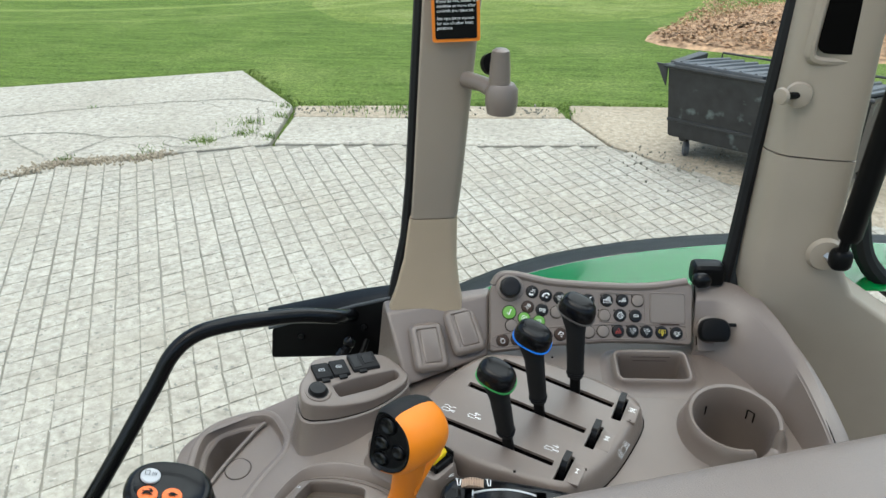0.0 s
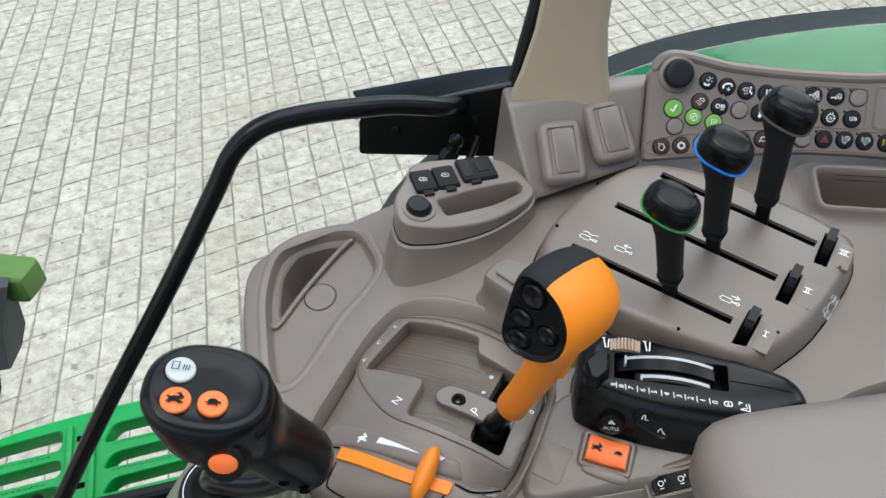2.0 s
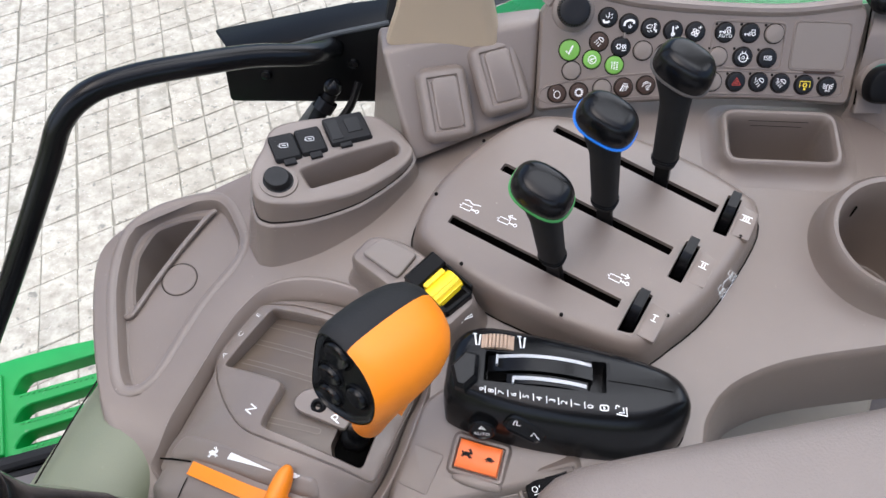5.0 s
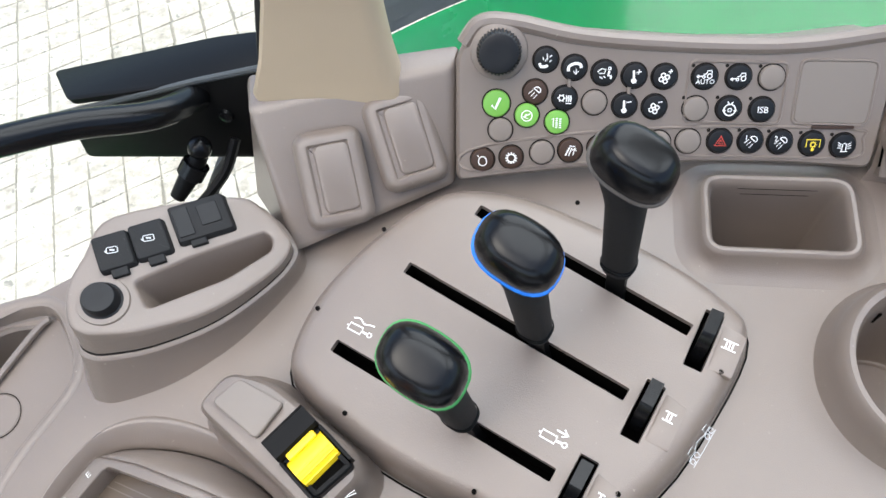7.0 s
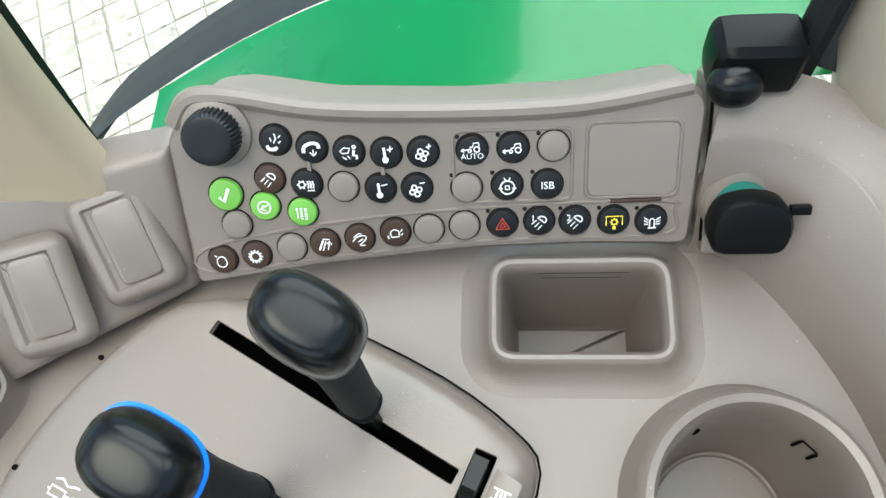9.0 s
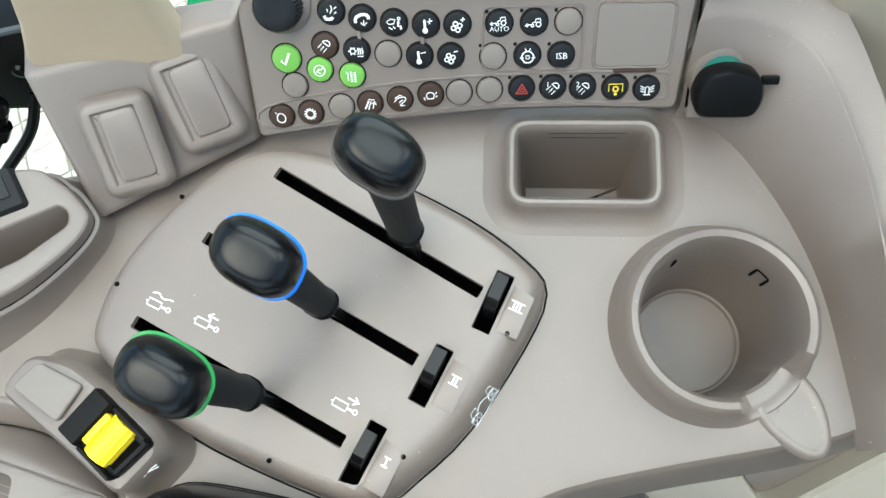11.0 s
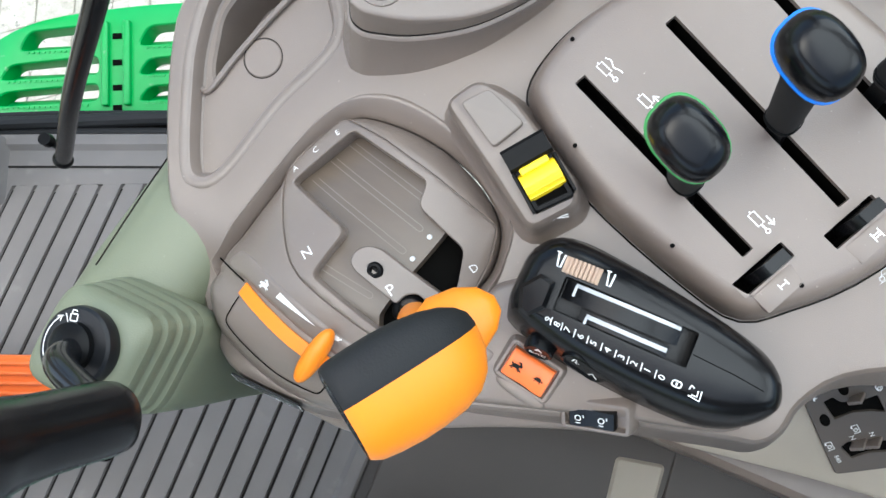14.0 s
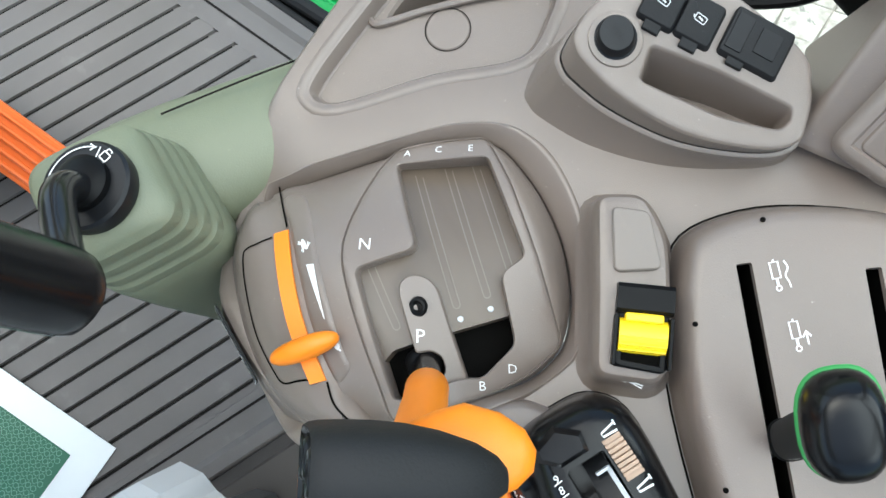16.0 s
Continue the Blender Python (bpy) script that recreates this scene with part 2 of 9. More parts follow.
M = {
    "taupe": surface("console plastic", (0.178, 0.1435, 0.1205), 0.35, spec=0.65, grain=0.4, size=1400, blotch=0.08, dirt=((0.50, 0.46, 0.41), 420, 0.70, 0.5)),
    "taupe2": surface("switch panel plastic", (0.184, 0.151, 0.129), 0.42, grain=0.3, size=1600, blotch=0.05),
    "blank": surface("blank button plastic", (0.19, 0.16, 0.137), 0.5, grain=0.25, size=1600, blotch=0.04),
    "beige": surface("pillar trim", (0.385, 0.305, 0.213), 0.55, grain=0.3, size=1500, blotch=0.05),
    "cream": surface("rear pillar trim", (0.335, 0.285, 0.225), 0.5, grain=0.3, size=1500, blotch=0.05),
    "arm": surface("armrest vinyl", (0.195, 0.162, 0.142), 0.42, grain=0.55, size=620, blotch=0.06),
    "drum": surface("selector drum plastic", (0.118, 0.092, 0.070), 0.30, grain=0.15, size=1500, blotch=0.10, stretch=(1, 6, 1)),
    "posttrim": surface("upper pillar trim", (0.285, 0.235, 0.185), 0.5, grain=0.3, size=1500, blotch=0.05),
    "panbrown": surface("brown control plate", (0.088, 0.073, 0.060), 0.48, grain=0.3, size=1200, blotch=0.08),
    # cream moulding, base colour lowered to include the shade under the console
    "fair": surface("shaded lower side plastic", (0.375, 0.330, 0.265), 0.5, grain=0.3, size=1400, blotch=0.06),
    "black": surface("black plastic", (0.0045, 0.0045, 0.0047), 0.38, spec=0.12, grain=0.2, size=1600, blotch=0.2, dirt=((0.12, 0.11, 0.10), 420, 0.74, 0.5)),
    "gloss": surface("smooth black grip", (0.0045, 0.0047, 0.0053), 0.24, spec=0.25, grain=0.12, size=2200, blotch=0.1, rvar=0.06),
    "rubber": surface("black rubber", (0.010, 0.010, 0.0105), 0.65, spec=0.3, grain=0.3, size=900, blotch=0.2),
    "chrome": surface("polished black steel", (0.015, 0.015, 0.016), 0.2, metal=0.3, blotch=0.1),
    "steel": surface("bright steel", (0.6, 0.58, 0.55), 0.3, metal=1.0, blotch=0.1),
    "button": surface("black button", (0.008, 0.0083, 0.0095), 0.4, spec=0.28, grain=0.15, size=2000, blotch=0.1),
    "brownbutton": surface("brown button", (0.042, 0.023, 0.015), 0.45, spec=0.35, grain=0.15, size=2000, blotch=0.1),
    "lime": surface("lime button", (0.16, 0.38, 0.06), 0.4, blotch=0.05),
    "white": surface("white print", (0.82, 0.82, 0.80), 0.55, blotch=0.04),
    "redprint": surface("red print", (0.55, 0.06, 0.04), 0.55, blotch=0.04),
    "yellowprint": surface("yellow print", (0.80, 0.62, 0.04), 0.55, blotch=0.04),
    "orange": surface("orange grip plastic", (0.84, 0.232, 0.004), 0.42, grain=0.15, size=1500, blotch=0.04),
    "orange2": surface("orange rocker", (0.86, 0.17, 0.03), 0.4, blotch=0.04),
    "yellow": surface("yellow rocker", (0.90, 0.63, 0.01), 0.38, blotch=0.05, dirt=((0.25, 0.2, 0.05), 300, 0.68, 0.6)),
    "boot": surface("olive rubber boot", (0.160, 0.172, 0.112), 0.5, grain=0.3, size=900, blotch=0.08, dirt=((0.35, 0.34, 0.26), 160, 0.70, 0.4)),
    "greenring": surface("green ring", (0.055, 0.30, 0.075), 0.4, blotch=0.05),
    "bluering": surface("blue ring", (0.02, 0.20, 0.75), 0.4, blotch=0.05),
    "greyring": surface("grey ring", (0.085, 0.075, 0.068), 0.45, blotch=0.05),
    # near-black: painted shade for slots, gaps and holes, plus a few black parts
    "dark": surface("hollow shade and black bits", (0.003, 0.0028, 0.0025), 0.9, spec=0.05, blotch=0.1),
    "tan": surface("tan thumbwheel", (0.42, 0.29, 0.20), 0.5, blotch=0.05),
    "greypaint": surface("pale grey print", (0.5, 0.51, 0.52), 0.5, blotch=0.05),
    "paint": surface("green body paint", (0.012, 0.285, 0.06), 0.25, blotch=0.06, coat=1.0),
    "stepgreen": surface("green step plastic", (0.01, 0.30, 0.055), 0.4, blotch=0.1, dirt=((0.3, 0.33, 0.25), 60, 0.66, 0.4)),
    "band": surface("dark grey fender edge", (0.05, 0.055, 0.058), 0.55, blotch=0.1, grain=0.2, size=700),
    "mat": surface("floor mat rubber", (0.128, 0.115, 0.108), 0.6, grain=0.4, size=700, blotch=0.1, dirt=((0.3, 0.28, 0.25), 18, 0.62, 0.16)),
    # near-black shade painted into grooves, seams and gaps; unlit pilot lights too
    "groove": surface("groove shade", (0.016, 0.014, 0.013), 0.9, spec=0.1, blotch=0.1),
    "headliner": surface("headliner", (0.35, 0.33, 0.30), 0.8, blotch=0.05),
    "seat": surface("seat vinyl", (0.10, 0.085, 0.075), 0.6, grain=0.5, size=400, blotch=0.1),
    "pan": surface("dark control plate", (0.055, 0.045, 0.038), 0.5, grain=0.3, size=1200, blotch=0.08),
    "grass": surface("grass", (0.06, 0.125, 0.022), 0.85, blotch=0.35, grain=1.0, size=60, dirt=((0.14, 0.20, 0.04), 0.55, 0.50, 0.55)),
    "slab": surface("worn concrete", (0.42, 0.395, 0.325), 0.85, blotch=0.16, grain=0.7, size=90, dirt=((0.25, 0.23, 0.19), 2.2, 0.60, 0.5)),
    "joint": surface("joint dirt", (0.25, 0.225, 0.17), 0.95, blotch=0.3, grain=0.8, size=80),
    "mulch": surface("wood chips", (0.42, 0.27, 0.155), 0.9, blotch=0.45, grain=1.0, size=40, dirt=((0.14, 0.08, 0.04), 6, 0.56, 0.8)),
    "skip": surface("dumpster steel", (0.02, 0.02, 0.0195), 0.5, metal=0.0, blotch=0.4, grain=0.3, size=120, dirt=((0.22, 0.27, 0.25), 5, 0.60, 0.4)),
    "lid": surface("dumpster lid", (0.055, 0.06, 0.066), 0.55, blotch=0.25),
    "paper": surface("white paper", (0.78, 0.80, 0.80), 0.6, blotch=0.04),
    "greenprint": surface("dark green print", (0.03, 0.13, 0.075), 0.4, blotch=0.15),
    "labelorange": surface("warning label orange", (0.80, 0.22, 0.01), 0.5, blotch=0.04),
}


def stone(name, pale, worn, per=None, spread=0.06):
    """Weathered concrete in world-size patches: worn tone, stains, grit and pits."""
    m = bpy.data.materials.new(name)
    m.use_nodes = True
    n, l = m.node_tree.nodes, m.node_tree.links
    b = n["Principled BSDF"]
    geo = n.new("ShaderNodeNewGeometry")

    def cloud(scale, detail, lo, hi, rough=0.6):
        t = n.new("ShaderNodeTexNoise")
        t.inputs["Scale"].default_value, t.inputs["Detail"].default_value, t.inputs["Roughness"].default_value = scale, detail, rough
        l.new(geo.outputs["Position"], t.inputs["Vector"])
        r = n.new("ShaderNodeMapRange")
        r.inputs["From Min"].default_value, r.inputs["From Max"].default_value = lo, hi
        l.new(t.outputs["Fac"], r.inputs["Value"])
        return r.outputs["Result"], t.outputs["Fac"]

    def mix(fac, a, c):
        x = n.new("ShaderNodeMix")
        x.data_type = "RGBA"
        l.new(fac, x.inputs["Factor"])
        for sock, v in ((x.inputs["A"], a), (x.inputs["B"], c)):
            if isinstance(v, tuple):
                sock.default_value = (*v, 1)
            else:
                l.new(v, sock)
        return x.outputs["Result"]

    broad, _ = cloud(0.9, 6, 0.36, 0.66)
    col = mix(broad, pale, worn)
    fine, fac = cloud(16, 9, 0.40, 0.68, 0.7)
    col = mix(fine, col, tuple(0.66 * v for v in worn))
    spots, _ = cloud(22, 6, 0.60, 0.66, 0.6)
    col = mix(spots, col, (0.20, 0.195, 0.165))
    grit, _ = cloud(75, 3, 0.67, 0.70)
    col = mix(grit, col, (0.66, 0.64, 0.58))
    stain, _ = cloud(2.6, 7, 0.62, 0.70)
    half = n.new("ShaderNodeMath")
    half.operation = "MULTIPLY"
    half.inputs[1].default_value = 0.45
    l.new(stain, half.inputs[0])
    col = mix(half.outputs["Value"], col, (0.25, 0.235, 0.185))
    if per:
        src = n.new("ShaderNodeObjectInfo") if per == "object" else geo
        mr = n.new("ShaderNodeMapRange")
        mr.inputs["To Min"].default_value, mr.inputs["To Max"].default_value = 1 - spread, 1 + spread
        l.new(src.outputs["Random" if per == "object" else "Random Per Island"], mr.inputs["Value"])
        sc = n.new("ShaderNodeVectorMath")
        sc.operation = "SCALE"
        l.new(col, sc.inputs[0])
        l.new(mr.outputs["Result"], sc.inputs["Scale"])
        col = sc.outputs["Vector"]
    l.new(col, b.inputs["Base Color"])
    b.inputs["Roughness"].default_value = 0.9
    b.inputs["Specular IOR Level"].default_value = 0.25
    bp = n.new("ShaderNodeBump")
    bp.inputs["Strength"].default_value, bp.inputs["Distance"].default_value = 0.7, 0.006
    l.new(fac, bp.inputs["Height"])
    l.new(bp.outputs["Normal"], b.inputs["Normal"])
    return m


PALE, WORN = (0.465, 0.443, 0.378), (0.385, 0.353, 0.285)
M["cell"] = stone("scored concrete", PALE, WORN, "object")
M["cells"] = stone("scored concrete far", PALE, WORN, "island")
M["slab"] = stone("worn concrete slab", (0.47, 0.44, 0.37), (0.38, 0.35, 0.285))
M["dust"] = stone("dusty dirt over concrete", (0.45, 0.385, 0.29), (0.34, 0.285, 0.20))
M["joint"] = stone("joint dirt", (0.15, 0.142, 0.112), (0.32, 0.30, 0.245))


def film(name):
    """Thin clear plastic: mostly see-through, with gloss."""
    m = bpy.data.materials.new(name)
    m.use_nodes = True
    b = m.node_tree.nodes["Principled BSDF"]
    b.inputs["Base Color"].default_value = (0.86, 0.88, 0.90, 1)
    b.inputs["Roughness"].default_value, b.inputs["Alpha"].default_value = 0.16, 0.40
    return m


def lawn(name, deep, bright, dry):
    """Mown grass: streaks along the mower's way, clumps, fine blades, and faint mower rings."""
    m = bpy.data.materials.new(name)
    m.use_nodes = True
    n, l = m.node_tree.nodes, m.node_tree.links
    b = n["Principled BSDF"]
    geo = n.new("ShaderNodeNewGeometry")

    def cloud(stretch, scale, detail, lo, hi):
        mp = n.new("ShaderNodeMapping")
        mp.inputs["Scale"].default_value = stretch
        mp.inputs["Rotation"].default_value = (0, 0, radians(8))
        l.new(geo.outputs["Position"], mp.inputs["Vector"])
        t = n.new("ShaderNodeTexNoise")
        t.inputs["Scale"].default_value, t.inputs["Detail"].default_value, t.inputs["Roughness"].default_value = scale, detail, 0.65
        l.new(mp.outputs["Vector"], t.inputs["Vector"])
        r = n.new("ShaderNodeMapRange")
        r.inputs["From Min"].default_value, r.inputs["From Max"].default_value = lo, hi
        l.new(t.outputs["Fac"], r.inputs["Value"])
        return r.outputs["Result"], t.outputs["Fac"]

    def mix(fac, a, c, share=1.0):
        x = n.new("ShaderNodeMix")
        x.data_type = "RGBA"
        k = n.new("ShaderNodeMath")
        k.operation = "MULTIPLY"
        k.inputs[1].default_value = share
        l.new(fac, k.inputs[0])
        l.new(k.outputs["Value"], x.inputs["Factor"])
        for sock, v in ((x.inputs["A"], a), (x.inputs["B"], c)):
            if isinstance(v, tuple):
                sock.default_value = (*v, 1)
            else:
                l.new(v, sock)
        return x.outputs["Result"]

    streak, _ = cloud((0.6, 4.5, 1), 1.6, 9, 0.40, 0.60)
    col = mix(streak, deep, bright)
    patch, _ = cloud((1, 1, 1), 0.35, 4, 0.48, 0.66)
    col = mix(patch, col, dry, 0.55)
    fine, fac = cloud((1, 1.6, 1), 26, 6, 0.38, 0.66)
    col = mix(fine, col, tuple(0.35 * v for v in deep), 0.95)
    pale, _ = cloud((1, 1, 1), 55, 3, 0.62, 0.68)
    col = mix(pale, col, dry, 0.6)
    far = n.new("ShaderNodeVectorMath")
    far.operation = "DISTANCE"
    far.inputs[1].default_value = (-10.5, 26.0, 0)
    l.new(geo.outputs["Position"], far.inputs[0])
    wave = n.new("ShaderNodeMath")
    wave.operation = "PINGPONG"
    wave.inputs[1].default_value = 0.75
    l.new(far.outputs["Value"], wave.inputs[0])
    arc = n.new("ShaderNodeMapRange")
    arc.inputs["From Min"].default_value, arc.inputs["From Max"].default_value = 0.5, 0.72
    l.new(wave.outputs["Value"], arc.inputs["Value"])
    near = n.new("ShaderNodeMapRange")
    near.inputs["From Min"].default_value, near.inputs["From Max"].default_value = 13.0, 8.0
    l.new(far.outputs["Value"], near.inputs["Value"])
    both = n.new("ShaderNodeMath")
    both.operation = "MULTIPLY"
    l.new(arc.outputs["Result"], both.inputs[0])
    l.new(near.outputs["Result"], both.inputs[1])
    col = mix(both.outputs["Value"], col, dry, 0.55)
    l.new(col, b.inputs["Base Color"])
    b.inputs["Roughness"].default_value, b.inputs["Specular IOR Level"].default_value = 0.9, 0.1
    bp = n.new("ShaderNodeBump")
    bp.inputs["Strength"].default_value, bp.inputs["Distance"].default_value = 0.8, 0.03
    l.new(fac, bp.inputs["Height"])
    l.new(bp.outputs["Normal"], b.inputs["Normal"])
    return m


M["grass"] = lawn("mown grass", (0.105, 0.165, 0.032), (0.175, 0.255, 0.052), (0.30, 0.36, 0.11))
M["weed"] = lawn("weeds", (0.16, 0.27, 0.06), (0.24, 0.36, 0.09), (0.34, 0.42, 0.14))
M["drygrass"] = lawn("pale dry grass", (0.15, 0.21, 0.045), (0.25, 0.32, 0.075), (0.42, 0.46, 0.17))
M["wrap"] = film("clear plastic film")

def within(p, loop):
    hit = False
    for (x0, y0), (x1, y1) in zip(loop, loop[1:] + loop[:1]):
        if (y0 > p.y) != (y1 > p.y) and p.x < (x1 - x0) * (p.y - y0) / (y1 - y0) + x0:
            hit = not hit
    return hit


# ---- outside: the ground ----
def sheet(x0, y0, x1, y1, z, nx, ny, wobble=0.0):
    bm = bmesh.new()
    vs = [[bm.verts.new((x0 + (x1 - x0) * i / nx, y0 + (y1 - y0) * j / ny, z + wobble * noise.noise((i * 0.37, j * 0.41, 3.1)))) for i in range(nx + 1)] for j in range(ny + 1)]
    for j in range(ny):
        for i in range(nx):
            bm.faces.new((vs[j][i], vs[j][i + 1], vs[j + 1][i + 1], vs[j + 1][i]))
    return bm


solo("ground", sheet(-900, -900, 900, 900, -0.06, 40, 40), M["grass"], "short mown green grass reaching the horizon", "ground", kind="structure")


solo("grass_patch", stack(soft([(-3.2, 16.3), (-2.2, 15.5), (0.1, 15.65), (2.9, 16.4), (4.6, 18.0), (6.0, 20.5), (1.9, 21.0), (-3.6, 18.8)], 4), [(0, -0.062), (0.05, -0.056)]), M["drygrass"], "pale dry patch of mown grass", "grass", kind="stuff", angle=80)


def slab(name, pts, z0, z1, mat, label, r=0.04):
    return solo(name, stack(fillet(pts, r), [(0, z0), (0, z1 - 0.01), (0.012, z1)]), mat, label, "pavement", kind="structure")


slab("pavement", [(-14, 2.0), (-4.55, 6.2), (-4.1, 6.95), (-3.3, 7.3), (-2.15, 7.75), (-2.25, 9.25), (-3.4, 11.0), (-6.3, 9.75), (-14, 7.5)], -0.08, 0.012, M["slab"], "old cracked pale concrete slab with weeds in the joints")
slab("pavement", [(-2.10, 7.77), (-0.8, 7.86), (0.08, 7.88), (1.42, 8.0), (1.1, 8.95), (-0.7, 8.80), (-2.12, 8.76)], -0.08, 0.012, M["slab"], "pale concrete slab beside the scored yard")
slab("pavement", [(-2.14, 8.80), (-0.7, 8.84), (1.08, 9.0), (1.0, 9.45), (-0.75, 9.38), (-2.2, 9.24)], -0.08, 0.006, M["dust"], "narrow worn concrete strip along the grass")
slab("pavement", [(1.48, 8.0), (2.5, 6.9), (6.5, 3.0), (12, 4.5), (9, 9.8), (2.3, 9.56), (1.16, 9.54), (1.15, 8.95)], -0.08, 0.004, M["dust"], "dusty concrete apron under the dumpster")
slab("road", [(-14, -14), (14, -14), (14, 3.0), (6.5, 3.0), (2.5, 6.9), (1.46, 7.98), (0.08, 7.85), (-0.8, 7.83), (-2.13, 7.73), (-3.3, 7.26), (-4.08, 6.92), (-4.5, 6.2), (-14, 1.9)], -0.1, -0.006, M["joint"], "dirt filled joints under the scored concrete yard", 0.01)


def cracks():
    bm, rnd = bmesh.new(), random.Random(4)
    lines = [[(-5.05, 7.74), (-4.78, 7.88), (-4.37, 7.92), (-3.84, 7.81), (-3.35, 7.92), (-2.86, 7.74), (-2.65, 7.93), (-2.38, 8.14)], [(-9.0, 7.0), (-5.47, 8.43), (-5.07, 8.68), (-4.46, 8.97), (-3.65, 9.28), (-2.9, 9.48), (-2.42, 9.3)], [(-4.95, 7.69), (-4.49, 7.3), (-4.11, 7.04)], [(-4.11, 7.04), (-3.99, 7.46), (-3.82, 7.92)], [(-3.58, 7.61), (-3.23, 7.3), (-2.97, 7.46), (-2.74, 7.62)], [(-3.39, 9.24), (-3.02, 8.98)], [(-3.4, 7.85), (-3.12, 7.56), (-2.77, 7.58)], [(-2.64, 9.1), (-2.4, 8.32), (-2.3, 7.80)]]
    for line in lines:
        path = []
        for a, b in zip(line, line[1:]):
            a, b = Vector(a), Vector(b)
            k = max(3, int((b - a).length / 0.07))
            path += [a.lerp(b, i / k) + Vector((rnd.uniform(-0.025, 0.025), rnd.uniform(-0.025, 0.025))) for i in range(k)]
        wide = 0.022 if len(line) > 5 else 0.015
        for p, q in zip(path, path[1:]):
            ribbon([p, q], wide * rnd.uniform(0.4, 1.5), 0.0165, bm)
    return bm


solo("crack", cracks(), M["joint"], "dark dirty cracks across the old concrete slab", "crack", kind="stuff")


def rubble(bm, line, wide, n, rnd):
    for _ in range(n):
        k = rnd.randrange(len(line) - 1)
        p = Vector(line[k]).lerp(Vector(line[k + 1]), rnd.random()) + Vector((rnd.gauss(0, wide), rnd.gauss(0, wide)))
        r = rnd.uniform(0.004, 0.015)
        a = rnd.uniform(0, TAU)
        ring_ = [(p.x + r * rnd.uniform(0.6, 1.2) * math.cos(a + TAU * i / 5), p.y + r * rnd.uniform(0.6, 1.2) * math.sin(a + TAU * i / 5)) for i in range(5)]
        stack(ring_, [(0, 0.0), (0.1 * r, 0.016 + r * 0.4), (0.4 * r, 0.018 + r * 0.6)], bm=bm)
    return bm


rubble_rnd = random.Random(21)
solo("gravel", rubble(bmesh.new(), [(-5.0, 6.3), (-4.25, 6.71), (-4.05, 7.0), (-3.74, 7.09), (-3.43, 7.16), (-3.1, 7.35)], 0.06, 900, rubble_rnd), M["dust"], "brown gravel and crumbled concrete along the slab edge", "gravel", kind="stuff", angle=10)
solo("debris", rubble(rubble(bmesh.new(), [(1.6, 7.6), (2.3, 7.4), (2.9, 8.1)], 0.25, 110, rubble_rnd), [(-2.2, 9.0), (-0.8, 9.1), (0.9, 9.25)], 0.09, 220, rubble_rnd), M["joint"], "loose grit and dry leaves on the concrete", "debris", kind="stuff", angle=10)


def weeds():
    bm, rnd = bmesh.new(), random.Random(8)
    spots = [((-2.28, 8.75), 0.10, 60), ((-2.3, 9.2), 0.12, 60), ((-2.85, 7.76), 0.16, 130), ((-2.5, 8.05), 0.14, 90), ((-2.55, 8.45), 0.14, 70), ((-4.6, 8.9), 0.05, 10), ((-2.2, 7.95), 0.10, 60), ((-0.85, 9.1), 0.25, 140), ((-1.5, 9.2), 0.3, 90), ((-4.0, 7.05), 0.12, 40), ((1.1, 9.2), 0.15, 50), ((-3.3, 7.4), 0.2, 40), ((-2.6, 8.4), 0.3, 60)]
    for (x, y), r, n in spots:
        for _ in range(n):
            p = Vector((x + rnd.gauss(0, r / 2), y + rnd.gauss(0, r / 2), 0.005))
            a, h = rnd.uniform(0, TAU), rnd.uniform(0.02, 0.08)
            side, tip = Vector((math.cos(a), math.sin(a), 0)) * 0.006, Vector((math.sin(a) * 0.03, math.cos(a) * 0.03, h))
            bm.faces.new([bm.verts.new(q) for q in (p - side, p + side, p + tip)])
    return bm


solo("weed", weeds(), M["weed"], "green weeds growing from the slab joints", "weeds", kind="stuff")


def turf():
    """Grass blades along the near border of the lawn."""
    rnd = random.Random(11)
    verts, faces = [], []
    border = [(-6.3, 9.8), (-3.4, 11.08), (-2.28, 9.32), (-0.7, 9.46), (1.1, 9.6), (2.3, 9.62), (5.0, 9.7)]
    for a, b in zip(border, border[1:]):
        a, b = Vector(a), Vector(b)
        steps = int((b - a).length * 500)
        for _ in range(steps):
            q = a.lerp(b, rnd.random())
            d = rnd.random() ** 2 * 0.35
            x, y = q.x + rnd.uniform(-0.1, 0.1), q.y + d - 0.03
            ang, h = rnd.uniform(0, TAU), rnd.uniform(0.015, 0.038)
            sx, sy = math.cos(ang) * 0.007, math.sin(ang) * 0.007
            i = len(verts)
            verts += [(x - sx, y - sy, -0.06), (x + sx, y + sy, -0.06), (x + sy * 5, y - sx * 5, -0.06 + h)]
            faces.append((i, i + 1, i + 2))
    me = bpy.data.meshes.new("turf")
    me.from_pydata(verts, [], faces)
    me.materials.append(M["grass"])
    return tagged(new("turf", me), "mown grass blades along the concrete edge", "grass", kind="stuff")


turf()


